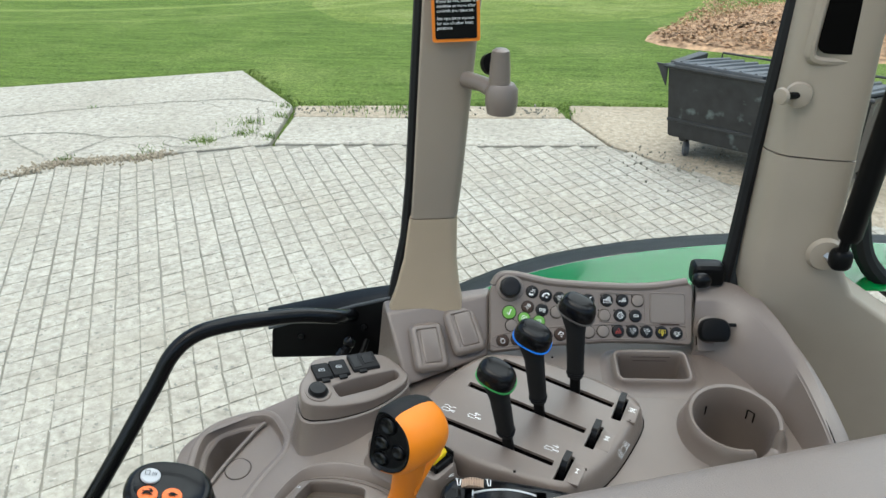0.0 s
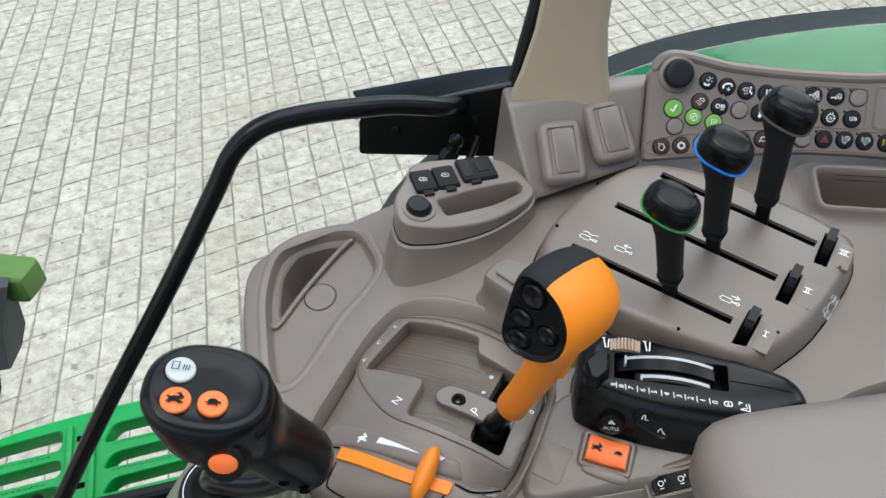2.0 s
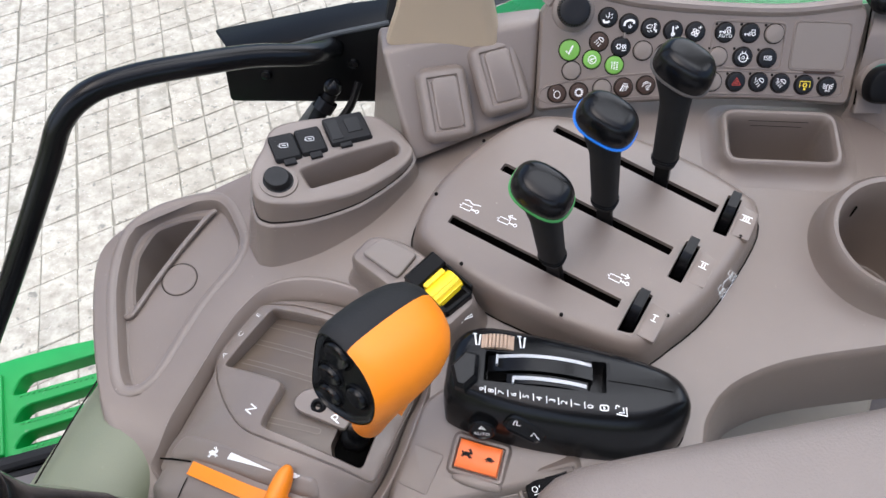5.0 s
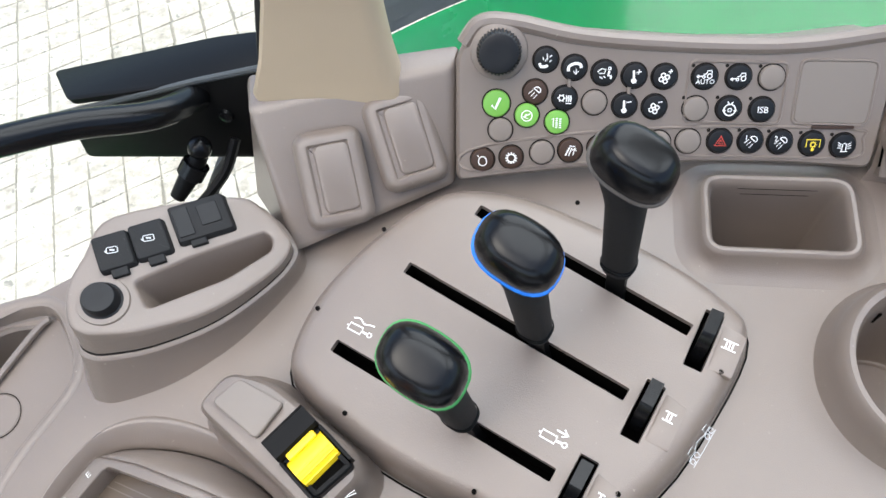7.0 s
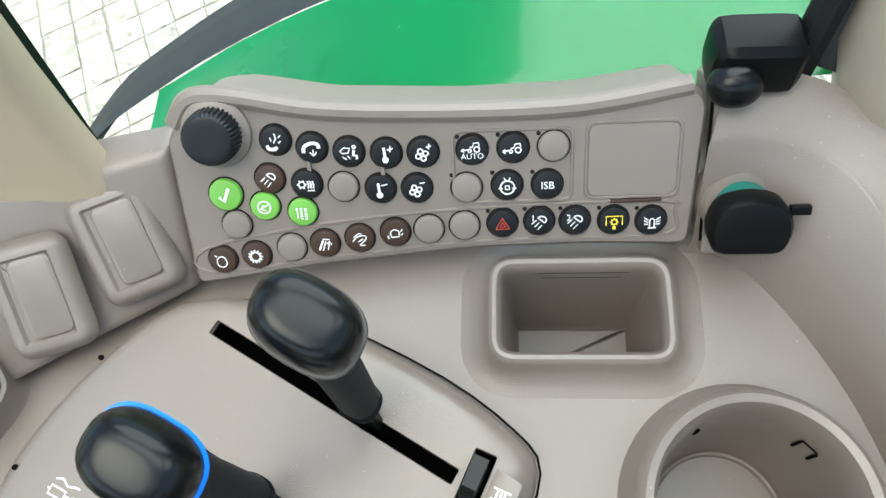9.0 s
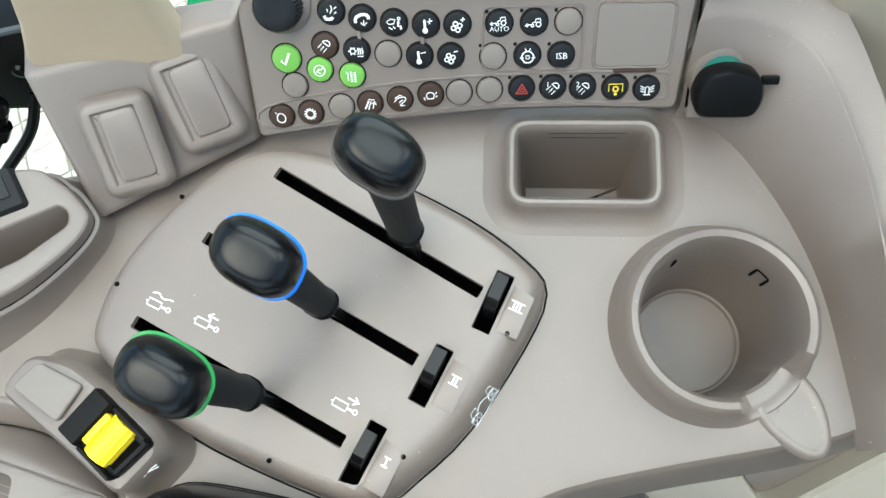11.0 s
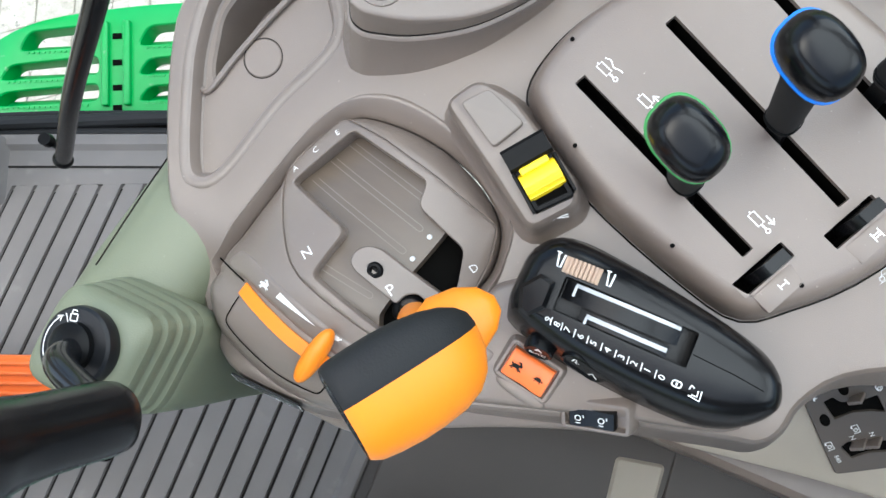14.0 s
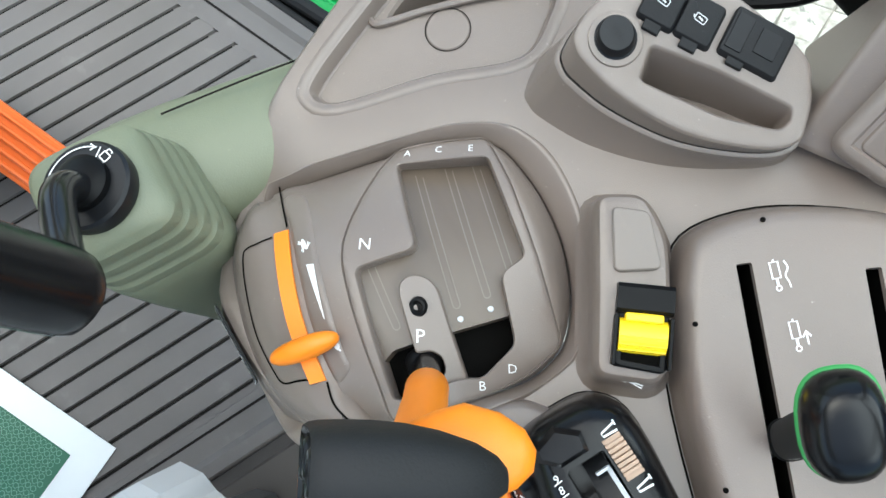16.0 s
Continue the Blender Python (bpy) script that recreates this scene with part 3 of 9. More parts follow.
def mulch_bed():
    rnd = random.Random(5)
    border = soft([(2.9, 14.2), (4.9, 13.0), (8.5, 12.6), (12.5, 14.5), (12, 19), (7, 18.7), (4.6, 16.6)], 4)
    bm = stack(border, [(0, -0.08), (0.1, -0.02), (0.5, 0.08), (1.2, 0.14)])
    inner = inset(ccw(border), 0.15)
    while len(bm.verts) < 26000:
        p = Vector((rnd.uniform(2.9, 9.5), rnd.uniform(12.6, 19)))
        if not within(p, inner):
            continue
        edge = min((p - Vector(q)).length for q in border)
        z = min(0.15, -0.02 + 0.16 * edge) + rnd.uniform(-0.01, 0.03)
        a, r, h = rnd.uniform(0, TAU), rnd.uniform(0.02, 0.055), rnd.uniform(0.005, 0.03)
        u, v = Vector((math.cos(a), math.sin(a))) * r, Vector((-math.sin(a), math.cos(a))) * r * 0.45
        bm.faces.new([bm.verts.new((*(p + d), z + k)) for d, k in ((-u - v, 0), (u - v, h), (u + v, h * 1.3), (v - u, 0.01))])
    return bm


solo("mulch_bed", mulch_bed(), M["mulch"], "low mound of brown wood chip mulch on the lawn", "mulch", kind="stuff")


def chips():
    rnd, verts, faces = random.Random(6), [], []
    for _ in range(11000):
        x, y = rnd.uniform(3.2, 9.5), rnd.uniform(13.2, 18.0)
        if x < 4.9 and y > 13.4 + (x - 3.2) * 2.1 + 0.8 or (x - 2.9) * 0.55 + (y - 14.2) < 0:
            continue
        a, s, z = rnd.uniform(0, TAU), rnd.uniform(0.02, 0.05), rnd.uniform(0.06, 0.17)
        c, d = math.cos(a) * s, math.sin(a) * s
        i = len(verts)
        verts += [(x - c, y - d, z), (x + d * 0.4, y - c * 0.4, z + rnd.uniform(0, 0.04)), (x + c, y + d, z + rnd.uniform(-0.02, 0.04)), (x - d * 0.4, y + c * 0.4, z + 0.01)]
        faces.append((i, i + 1, i + 2, i + 3))
    me = bpy.data.meshes.new("wood_chip")
    me.from_pydata(verts, [], faces)
    me.materials.append(M["mulch"])
    return tagged(new("wood_chip", me), "loose brown wood chips on the mulch mound", "wood chips", kind="stuff")


chips()


# ---- the dumpster ----
def dumpster():
    at = basis((1.93, 7.68, 0.0), (0.77, -0.64, 0), (0, 0, 1))  # x along its long front, y away
    d = thing("dumpster", "black scratched steel dumpster on castors with ribbed plastic lids", "dumpster", at)
    bm = bmesh.new()
    lo = [(0.0, 0.05, 0.22), (1.75, 0.05, 0.22), (1.75, 1.0, 0.22), (0.0, 1.0, 0.22)]
    hi = [(-0.04, -0.05, 0.93), (1.79, -0.05, 0.93), (1.79, 1.10, 0.79), (-0.04, 1.10, 0.79)]
    loft([lo, hi], bm=bm)
    bmesh.ops.bevel(bm, geom=list(bm.edges), offset=0.012, segments=2, affect="EDGES")
    part("body", bm, M["skip"], d)
    part("rim", tube([(-0.06, -0.07, 0.935), (1.81, -0.07, 0.935), (1.81, 1.12, 0.79), (-0.06, 1.12, 0.79), (-0.06, -0.07, 0.935)], 0.022, 8), M["skip"], d)
    part("rail", brick(0.87, 0.02, 0.40, 1.76, 0.02, 0.035, 0.006), M["skip"], d)
    part("fork_pocket", brick(-0.09, 0.5, 0.86, 0.10, 0.62, 0.14, 0.01), M["skip"], d)
    for k in range(2):
        x0 = 0.02 + 0.885 * k
        lid = part("lid", brick(x0 + 0.43, 0.52, 0.962, 0.86, 1.18, 0.035, 0.012, turn=Matrix.Translation((0, 0.55, 0.96)) @ pose(0, 0, -0.075, -7.5) @ Matrix.Translation((0, -0.55, -0.96))), M["lid"], d, "ribbed grey plastic lid")
        for j in range(6):
            part("rib", tube(bend([(x0 + 0.07 + 0.145 * j, -0.05, 0.968), (x0 + 0.07 + 0.145 * j, 0.5, 0.912), (x0 + 0.07 + 0.145 * j, 1.06, 0.836)], 4), 0.026, 8), M["lid"], lid)
    part("hinge_rod", tube([(-0.02, 1.13, 0.83), (-0.02, 1.13, 0.885), (1.76, 1.13, 0.885), (1.76, 1.13, 0.83)], 0.012, 8), M["skip"], d)
    part("corner_lip", loft([[(-0.04, y, 0.74), (-0.16, y, 0.945), (-0.04, y, 0.945)] for y in (-0.06, -0.04)]), M["skip"], d)
    for x in (0.12, 1.6):
        for y in (0.2, 0.85):
            w = part("castor", brick(x, y, 0.19, 0.09, 0.07, 0.07, 0.008), M["skip"], d)
            part("wheel", lathe([(0.02, -0.025), (0.07, -0.025), (0.078, -0.015), (0.078, 0.015), (0.07, 0.025), (0.02, 0.025)], 18, turn=pose(x + 0.03, y, 0.082, 0, 90, 35)), M["lid"], w, "grey castor wheel")
    return d


dumpster()

# ---- the tractor round the cab ----
FLOOR = 1.40


def fender():
    f = thing("rear_fender", "glossy green tractor rear fender with a dark grey edge", "fender", base=(0.4, 1.3, 1.9))
    xs = [-0.32, -0.22, -0.10, 0.0, 0.10, 0.20, 0.33, 0.50, 0.70, 0.95, 1.25, 1.5]
    zi = [1.45, 1.66, 1.80, 1.875, 1.935, 1.98, 2.015, 2.04, 2.05, 2.04, 1.98, 1.88]

    def lift(y):
        return [z - 0.30 * max(0, y - 1.30) ** 1 - 0.10 * max(0, 1.30 - y) for z in zi]

    rows = [[(x - 0.3 * max(0, y - 1.3), y, z) for x, z in list(zip(xs, lift(y)))[3:]] for y in (1.17, 1.20, 1.24, 1.28, 1.305)]
    bm = loft([bend(r, 4) for r in rows], closed=False)
    bmesh.ops.solidify(bm, geom=list(bm.faces), thickness=0.006)
    part("panel", bm, M["paint"], f, angle=60)
    rows = [[(x - 0.15 * max(0, y - 1.3), y, z) for x, z in zip(xs, lift(y))] for y in (1.308, 1.34, 1.37, 1.40)]
    rows.append([(x, y + 0.012, z - 0.03) for x, y, z in rows[-1]])
    bm = loft([bend(r, 4) for r in rows], closed=False)
    bmesh.ops.solidify(bm, geom=list(bm.faces), thickness=0.008)
    part("edge_band", bm, M["band"], f, "dark grey rubber edge band", angle=60)


fender()

solo("tractor_chassis", brick(0.1, -0.05, 1.05, 2.3, 0.9, 0.5, 0.05), M["black"], "dark tractor frame under the cab", "tractor frame", kind="structure")

# ---- cab shell ----
def slab3(name, x0, x1, y0, y1, z0, z1, mat, label, bevel=0.01):
    return solo(name, brick((x0 + x1) / 2, (y0 + y1) / 2, (z0 + z1) / 2, x1 - x0, y1 - y0, z1 - z0, bevel), mat, label, name.split("_")[0], kind="structure")


# unseen roof: its opening is added and sized to light the console
solo("ceiling", stack(oblong(-0.05, 0.17, 1.80, 1.98, 0.12), [(0, 3.0), (-0.02, 3.03), (-0.02, 3.10), (0, 3.12)], [(oblong(0.0, 0.47, 1.60, 1.26, 0.10), [(0, 3.12), (0, 3.0)], False)], bottom=False), M["headliner"], "unseen pale cab roof frame, opening added to let daylight in", "ceiling", kind="structure")
slab3("wall_rear", 0.80, 0.84, -0.75, 1.0, 1.40, 1.95, M["taupe"], "brown lower rear cab wall")
slab3("wall_left", -0.2, 0.82, -0.78, -0.74, 1.40, 1.80, M["taupe"], "brown lower left cab wall")
for x, y in ((-0.88, -0.72), (0.80, -0.72), (-0.90, 1.02)):
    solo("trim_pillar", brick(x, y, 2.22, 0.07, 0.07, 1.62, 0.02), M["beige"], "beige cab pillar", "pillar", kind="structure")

# floor and its ribbed mat
solo("floor", stack(fillet([(-0.95, -0.76), (0.82, -0.76), (0.82, 0.93), (-0.23, 0.955), (-0.43, 0.918), (-0.95, 0.692)], 0.004), [(0, FLOOR - 0.05), (0, FLOOR - 0.012)], bottom=True), M["mat"], "dark cab floor", "floor", kind="structure")


def floor_mat():
    m = thing("floor_mat", "dark taupe rubber floor mat with narrow grooves and dust", "floor mat", base=(-0.4, 0.4, FLOOR))
    d, n = Vector((0.03, -1.0)).normalized(), Vector((1.0, 0.03)).normalized()
    outline = ccw(fillet([(-0.80, 0.775), (-0.42, 0.925), (-0.20, 0.95), (-0.055, 0.88), (-0.045, 0.40), (-0.03, -0.5), (-0.9, -0.5), (-0.9, 0.60)], 0.03))
    field = fillet([(-0.79, 0.69), (-0.42, 0.845), (-0.21, 0.865), (-0.125, 0.83), (-0.105, 0.40), (-0.09, -0.45), (-0.86, -0.45), (-0.86, 0.60)], 0.02)
    top = FLOOR + 0.005
    part("sheet", stack(outline, [(0, FLOOR - 0.012), (0, FLOOR - 0.003), (0.003, FLOOR)]), M["mat"], m)
    part("border", stack(outline, [(0, FLOOR - 0.01), (0, top + 0.003), (0.003, top + 0.006), (0.018, top + 0.006), (0.026, top)], [(field, [(0, top), (0.001, FLOOR)], False)]), M["mat"], m, "flat border of the mat")
    # flat dark ring: a border groove drawn by its shade alone
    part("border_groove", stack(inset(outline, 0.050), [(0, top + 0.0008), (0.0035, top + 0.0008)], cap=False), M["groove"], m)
    for k in range(-16, 14):
        c = Vector((-0.42, 0.25)) + n * 0.032 * k
        path = [p for p in (c + d * (-0.70 + 1.42 * s / 140) for s in range(141)) if within(p, field)]
        if len(path) < 3:
            continue
        w = Vector(n) * 0.0144
        ends = (path[0] - d * 0.012, path[-1] + d * 0.012)
        part("rib", loft([[(p.x - w.x, p.y - w.y, FLOOR), (p.x - w.x * 0.9, p.y - w.y * 0.9, top - 0.0003), (p.x + w.x * 0.9, p.y + w.y * 0.9, top - 0.0003), (p.x + w.x, p.y + w.y, FLOOR)] for p in ends]), M["mat"], m)
        # dark ribbon between ribs, the groove's shade put into colour
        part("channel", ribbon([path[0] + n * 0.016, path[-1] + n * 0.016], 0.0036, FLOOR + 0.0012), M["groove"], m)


floor_mat()
solo("floor_plate", stack(fillet([(-0.035, 0.80), (0.32, 0.80), (0.32, -0.4), (-0.02, -0.4)], 0.01), [(0, FLOOR - 0.012), (0, FLOOR + 0.006), (0.003, FLOOR + 0.009)]), M["pan"], "flat dark brown floor plate beside the mat", "floor plate", kind="structure")

# door sill, seals and the green steps beyond
for o, h, r in ((0.036, 0.006, 0.006), (0.008, 0.002, 0.005)):
    solo("door_seal", tube([(-0.98 + 0.4 * o, 0.74 - o, FLOOR + h), (-0.70 + 0.4 * o, 0.86 - o, FLOOR + h), (-0.42 + 0.4 * o, 0.97 - o, FLOOR + h), (-0.25 + 0.4 * o, 1.04 - o, FLOOR + h)], r, 8), M["rubber"], "thin black rubber lip along the cab sill", "door seal", kind="structure")
solo("door_sill", tube([(-0.97, 0.717, FLOOR + 0.010), (-0.69, 0.837, FLOOR + 0.010), (-0.42, 0.955, FLOOR + 0.010), (-0.25, 1.03, FLOOR + 0.010)], 0.011, 10), M["rubber"], "black rubber door seal along the cab sill", "door seal", kind="structure")
solo("trim_sill", stack(fillet([(-0.98, 0.685), (-0.42, 0.927), (-0.22, 0.96), (-0.22, 1.06), (-0.42, 0.972), (-0.98, 0.732)], 0.01), [(0, 1.2), (0, FLOOR - 0.006), (0.006, FLOOR)]), M["black"], "black door sill under the seal", "sill", kind="structure")


def step_guard():
    g = thing("step_guard", "bright green moulded step guard with long slots", "step", base=(-0.7, 1.05, 1.2))
    at = basis((-0.70, 0.930, 1.368), (0.92, 0.40, 0), (0.06, -0.15, 0.98))
    outer = soft([(-0.20, -0.062), (0.0, -0.070), (0.30, -0.075), (0.36, 0.0), (0.33, 0.09), (0.20, 0.108), (0.05, 0.108), (-0.11, 0.088), (-0.20, 0.03)], 5)
    holes, bays = [], []
    for x0, x1 in ((-0.175, 0.010), (0.070, 0.315)):
        for y0, y1, cut in ((-0.038, -0.008, 0.0), (0.004, 0.036, 0.012), (0.050, 0.088, 0.045)):
            a, b = (x0 + (cut if x0 < 0 else 0), x1 - (0 if x0 < 0 else 0.5 * cut))
            holes.append((fillet([(a, y0 - 0.004), (b, y0), (b, y1), (a + 0.02, y1 - 0.008)], 0.013), [(0, 0), (0.002, -0.002), (0.003, -0.034)], False))
            bays.append((a, b, y0))
    part("plate", stack(outer, [(0, -0.040), (-0.004, -0.01), (-0.002, -0.002), (0.003, 0.0)], holes), M["stepgreen"], g, at=at)
    part("skirt", stack(fillet([(-0.215, -0.120), (0.36, -0.135), (0.36, -0.040), (-0.195, -0.046)], 0.02), [(0, -0.040), (0, -0.008), (0.006, -0.002)], bottom=True), M["stepgreen"], g, at=at)
    part("end_cap", stack(fillet([(-0.235, -0.115), (-0.185, -0.115), (-0.18, 0.03), (-0.20, 0.05)], 0.015), [(0, -0.05), (0, -0.012), (0.006, -0.004)], bottom=True), M["stepgreen"], g, at=at)
    for a, b, y in bays:
        # sloping louvre under each slot, with a toothed edge and a lightening dish
        tread = part("tread", loft([[(a + 0.005, y - 0.002, -0.018), (b - 0.004, y - 0.002, -0.018), (b - 0.004, y + 0.013, -0.034), (a + 0.012, y + 0.013, -0.034)], [(a + 0.005, y - 0.002, -0.024), (b - 0.004, y - 0.002, -0.024), (b - 0.004, y + 0.013, -0.040), (a + 0.012, y + 0.013, -0.040)]]), M["stepgreen"], g, at=at)
        bm = bmesh.new()
        for k in range(int((b - a - 0.03) / 0.009)):
            brick(a + 0.02 + 0.009 * k, y - 0.006, 0.0006, 0.0045, 0.003, 0.0022, bm=bm)
        part("teeth", bm, M["stepgreen"], tread, at=at)
    for x in (0.022, 0.058):
        part("centre_rib", brick(x, 0.020, 0.003, 0.011, 0.135, 0.012, 0.004), M["stepgreen"], g, at=at)
    for y in (-0.050, -0.018, 0.022, 0.064):
        part("stud", brick(0.040, y, 0.0005, 0.015, 0.009, 0.003, 0.001), M["dark"], g, at=at)


step_guard()


def front_post():
    """Foot of the front post beside the door."""
    p = thing("front_post", "beige moulded foot of the cab front post", "pillar", base=(-0.82, 0.72, FLOOR), kind="structure")
    plan = fillet([(-0.95, 0.600), (-0.708, 0.692), (-0.752, 0.790), (-0.95, 0.71)], 0.014)
    part("upstand", stack(plan, [(-0.004, FLOOR + 0.004), (0, FLOOR + 0.012), (0.004, FLOOR + 0.056), (0.008, FLOOR + 0.060), (0.012, FLOOR + 0.056)]), M["mat"], p, "dark grey mat edge turned up round the post")
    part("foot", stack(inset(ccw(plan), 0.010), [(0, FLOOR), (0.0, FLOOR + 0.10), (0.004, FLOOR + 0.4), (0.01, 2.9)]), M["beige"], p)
    part("edge_trim", tube(bend([(-0.775, 0.785, FLOOR + 0.01), (-0.80, 0.785, FLOOR + 0.4), (-0.83, 0.80, 2.9)], 6), 0.012, 10), M["rubber"], p, "black rubber door seal")


front_post()


# ---- the middle post with its label and hook ----
def post_ring(x0, x1, y, z, depth, r):
    return [(px, py, z) for px, py in fillet([(x0, y), (x1, y + 0.008), (x1 + 0.002, y + depth), (x0 + 0.004, y + depth)], r, 3)]


def middle_post():
    p = thing("trim_middle_post", "beige plastic cab post with moulded foot and joint lines", "pillar", base=(0.04, 1.1, 2.03), kind="structure")
    z = [(2.022, -0.010, 0.090, 1.078), (2.035, -0.012, 0.087, 1.080), (2.06, -0.003, 0.081, 1.085), (2.10, 0.0075, 0.0765, 1.089), (2.158, 0.0155, 0.0765, 1.091)]
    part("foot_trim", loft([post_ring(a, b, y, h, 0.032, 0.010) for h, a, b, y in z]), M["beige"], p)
    z = [(2.1595, 0.0175, 0.0765, 1.0915), (2.205, 0.0205, 0.0815, 1.092), (2.43, 0.033, 0.100, 1.094), (2.75, 0.052, 0.127, 1.095), (3.03, 0.066, 0.150, 1.09)]
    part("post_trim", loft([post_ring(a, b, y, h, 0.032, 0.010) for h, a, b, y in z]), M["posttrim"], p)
    part("seal", tube([(-0.010, 1.12, 2.03), (0.009, 1.122, 2.12), (0.017, 1.122, 2.20), (0.030, 1.124, 2.43), (0.063, 1.124, 3.03)], 0.0075, 8), M["rubber"], p, "black rubber glass seal")
    part("steel_core", loft([[(a, 1.120, h), (b, 1.124, h), (b, 1.136, h), (a, 1.134, h)] for h, a, b in ((1.98, -0.004, 0.060), (2.06, 0.0, 0.064), (2.12, 0.009, 0.066), (2.43, 0.030, 0.084), (3.03, 0.063, 0.130))]), M["black"], p, "black steel core behind the trim")
    at = basis((0.0715, 1.0893, 2.44), (0.99, 0.105, 0.04), (0.1, -0.99, 0.02))
    w = thing("warning_label", "black warning label with an orange border and white text", "label", base=(0.0715, 1.089, 2.44))
    part("border", stack(oblong(0, 0.02, 0.054, 0.155, 0.003), [(0, 0.0), (0, 0.0016)]), M["labelorange"], w, at=at)
    part("field", stack(oblong(0, 0.02, 0.047, 0.148, 0.002), [(0, 0.0016), (0, 0.0022)]), M["black"], w, at=at)
    lines = ["ALWAYS put SCV selector", "knobs in loader position.", "", "If you do not, loader will", "continue to move after", "controls are released.", "", "See operators manual", "for use of other knob", "positions."]
    y = 0.0005
    for s in lines:
        if s:
            part("text", letters(s, 0.0047, -0.0215, y, 0, 0.0026, align="LEFT"), M["white"], w, at=at, flat=True)
        y -= 0.0052 if s else 0.003
    h = thing("coat_hook", "taupe plastic coat hook on the cab post", "hook", base=(0.1, 1.09, 2.33))
    part("arm", tube([(0.085, 1.10, 2.337), (0.105, 1.08, 2.337), (0.124, 1.062, 2.332)], [0.010, 0.009, 0.011], 12), M["taupe"], h)
    part("cup", lathe([(0.006, -0.026), (0.016, -0.024), (0.0185, -0.012), (0.018, 0.004), (0.014, 0.010)], 24, turn=pose(0.127, 1.06, 2.333)), M["taupe"], h)
    part("peg", lathe([(0.0125, 0.0), (0.0115, 0.03), (0.0098, 0.048), (0.006, 0.0505)], 20, turn=pose(0.124, 1.06, 2.331)), M["taupe"], h)
    part("ring", lathe([(0.004, 0.0), (0.012, 0.0), (0.012, 0.008), (0.004, 0.008)], 16, turn=pose(0.112, 1.078, 2.36, 70, 0, 30)), M["black"], h)


middle_post()


def rear_post():
    p = thing("trim_rear_post", "cream moulded cab rear post with a dark recess", "pillar", base=(0.55, 1.12, 1.9), kind="structure")
    z = [(1.62, 0.56, 0.80), (1.80, 0.535, 0.79), (1.92, 0.505, 0.755), (2.02, 0.470, 0.665), (2.07, 0.455, 0.590), (2.12, 0.4545, 0.562), (2.17, 0.4547, 0.553), (2.25, 0.4555, 0.552)]
    z2 = [(2.252, 0.456, 0.551), (2.33, 0.457, 0.549), (2.43, 0.459, 0.545), (2.6, 0.462, 0.53), (3.03, 0.47, 0.54)]
    for name, rows in (("lower_trim", z), ("upper_trim", z2)):
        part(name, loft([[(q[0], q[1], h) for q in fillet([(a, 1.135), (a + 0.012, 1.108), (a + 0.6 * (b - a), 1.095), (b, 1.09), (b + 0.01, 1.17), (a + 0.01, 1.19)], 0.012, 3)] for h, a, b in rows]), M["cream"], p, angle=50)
    part("glass_seal", tube([(0.444, 1.15, 2.05), (0.452, 1.15, 2.25), (0.462, 1.15, 2.45), (0.495, 1.15, 3.03)], 0.0085, 8), M["rubber"], p, "black rubber glass seal")
    part("seal_strip", loft([[(0.449 + dx + s, 1.155 + dy, h) for dx, dy in ((0, 0), (0.022, -0.012), (0.024, 0.0), (0.002, 0.02))] for h, s in ((2.05, 0), (2.45, 0.022), (3.03, 0.05))]), M["band"], p, "dark green grey seal strip")
    part("recess", stack(fillet([(-0.024, -0.05), (0.026, -0.05), (0.054, 0.06), (0.054, 0.20), (-0.012, 0.20)], 0.014), [(0, 0.001), (0, 0.003)]), M["dark"], p, "black speaker recess", at=basis((0.502, 1.099, 2.425), (1, -0.10, 0), (-0.1, -1, 0)))
    part("recess_rim", stack(fillet([(-0.036, -0.066), (0.036, -0.066), (0.068, 0.06), (0.068, 0.20), (-0.024, 0.20)], 0.022), [(0, -0.004), (0.004, 0.002), (0.008, 0.003), (0.0115, 0.0005)], cap=False), M["cream"], p, at=basis((0.502, 1.099, 2.425), (1, -0.10, 0), (-0.1, -1, 0)))
    b = thing("post_button", "beige round knob on a short stem", "knob", base=(0.475, 1.105, 2.329))
    part("rosette", lathe([(0.006, 0.006), (0.014, 0.004), (0.0155, 0.0)], 22, turn=basis((0.470, 1.102, 2.327), (1, 0, 0), (-0.25, -1, 0))), M["cream"], b)
    part("stem", tube([(0.469, 1.10, 2.327), (0.446, 1.085, 2.329)], 0.0042, 10), M["black"], b)
    part("head", lathe([(0.003, 0.003), (0.0085, 0.002), (0.010, -0.002), (0.006, -0.005)], 20, turn=basis((0.4435, 1.083, 2.3295), (0, 0, 1), (-0.8, -0.6, 0))), M["cream"], b)
    g = thing("gas_strut", "black gas strut on a steel ball joint", "strut", base=(0.555, 1.09, 2.128))
    part("rosette", lathe([(0.008, 0.008), (0.019, 0.006), (0.0225, 0.0)], 26, turn=basis((0.540, 1.0915, 2.129), (1, 0, 0), (-0.1, -1, 0))), M["cream"], g)
    part("stud", lathe([(0.006, 0.0), (0.0065, 0.012), (0.005, 0.016)], 6, turn=basis((0.540, 1.088, 2.130), (1, 0, 0), (0.5, -1, -0.1))), M["steel"], g, "bright steel stud")
    part("end_cap", blob((0.551, 1.072, 2.132), 0.013, 0.012, 0.014, 3), M["black"], g)
    part("rod", tube([(0.551, 1.072, 2.135), (0.552, 1.070, 2.166)], 0.0065, 10), M["black"], g)
    part("cylinder", tube([(0.553, 1.070, 2.160), (0.5535, 1.0695, 2.166), (0.557, 1.063, 2.27), (0.566, 1.045, 2.55)], [0.012, 0.0142, 0.0142, 0.0142], 16), M["black"], g)
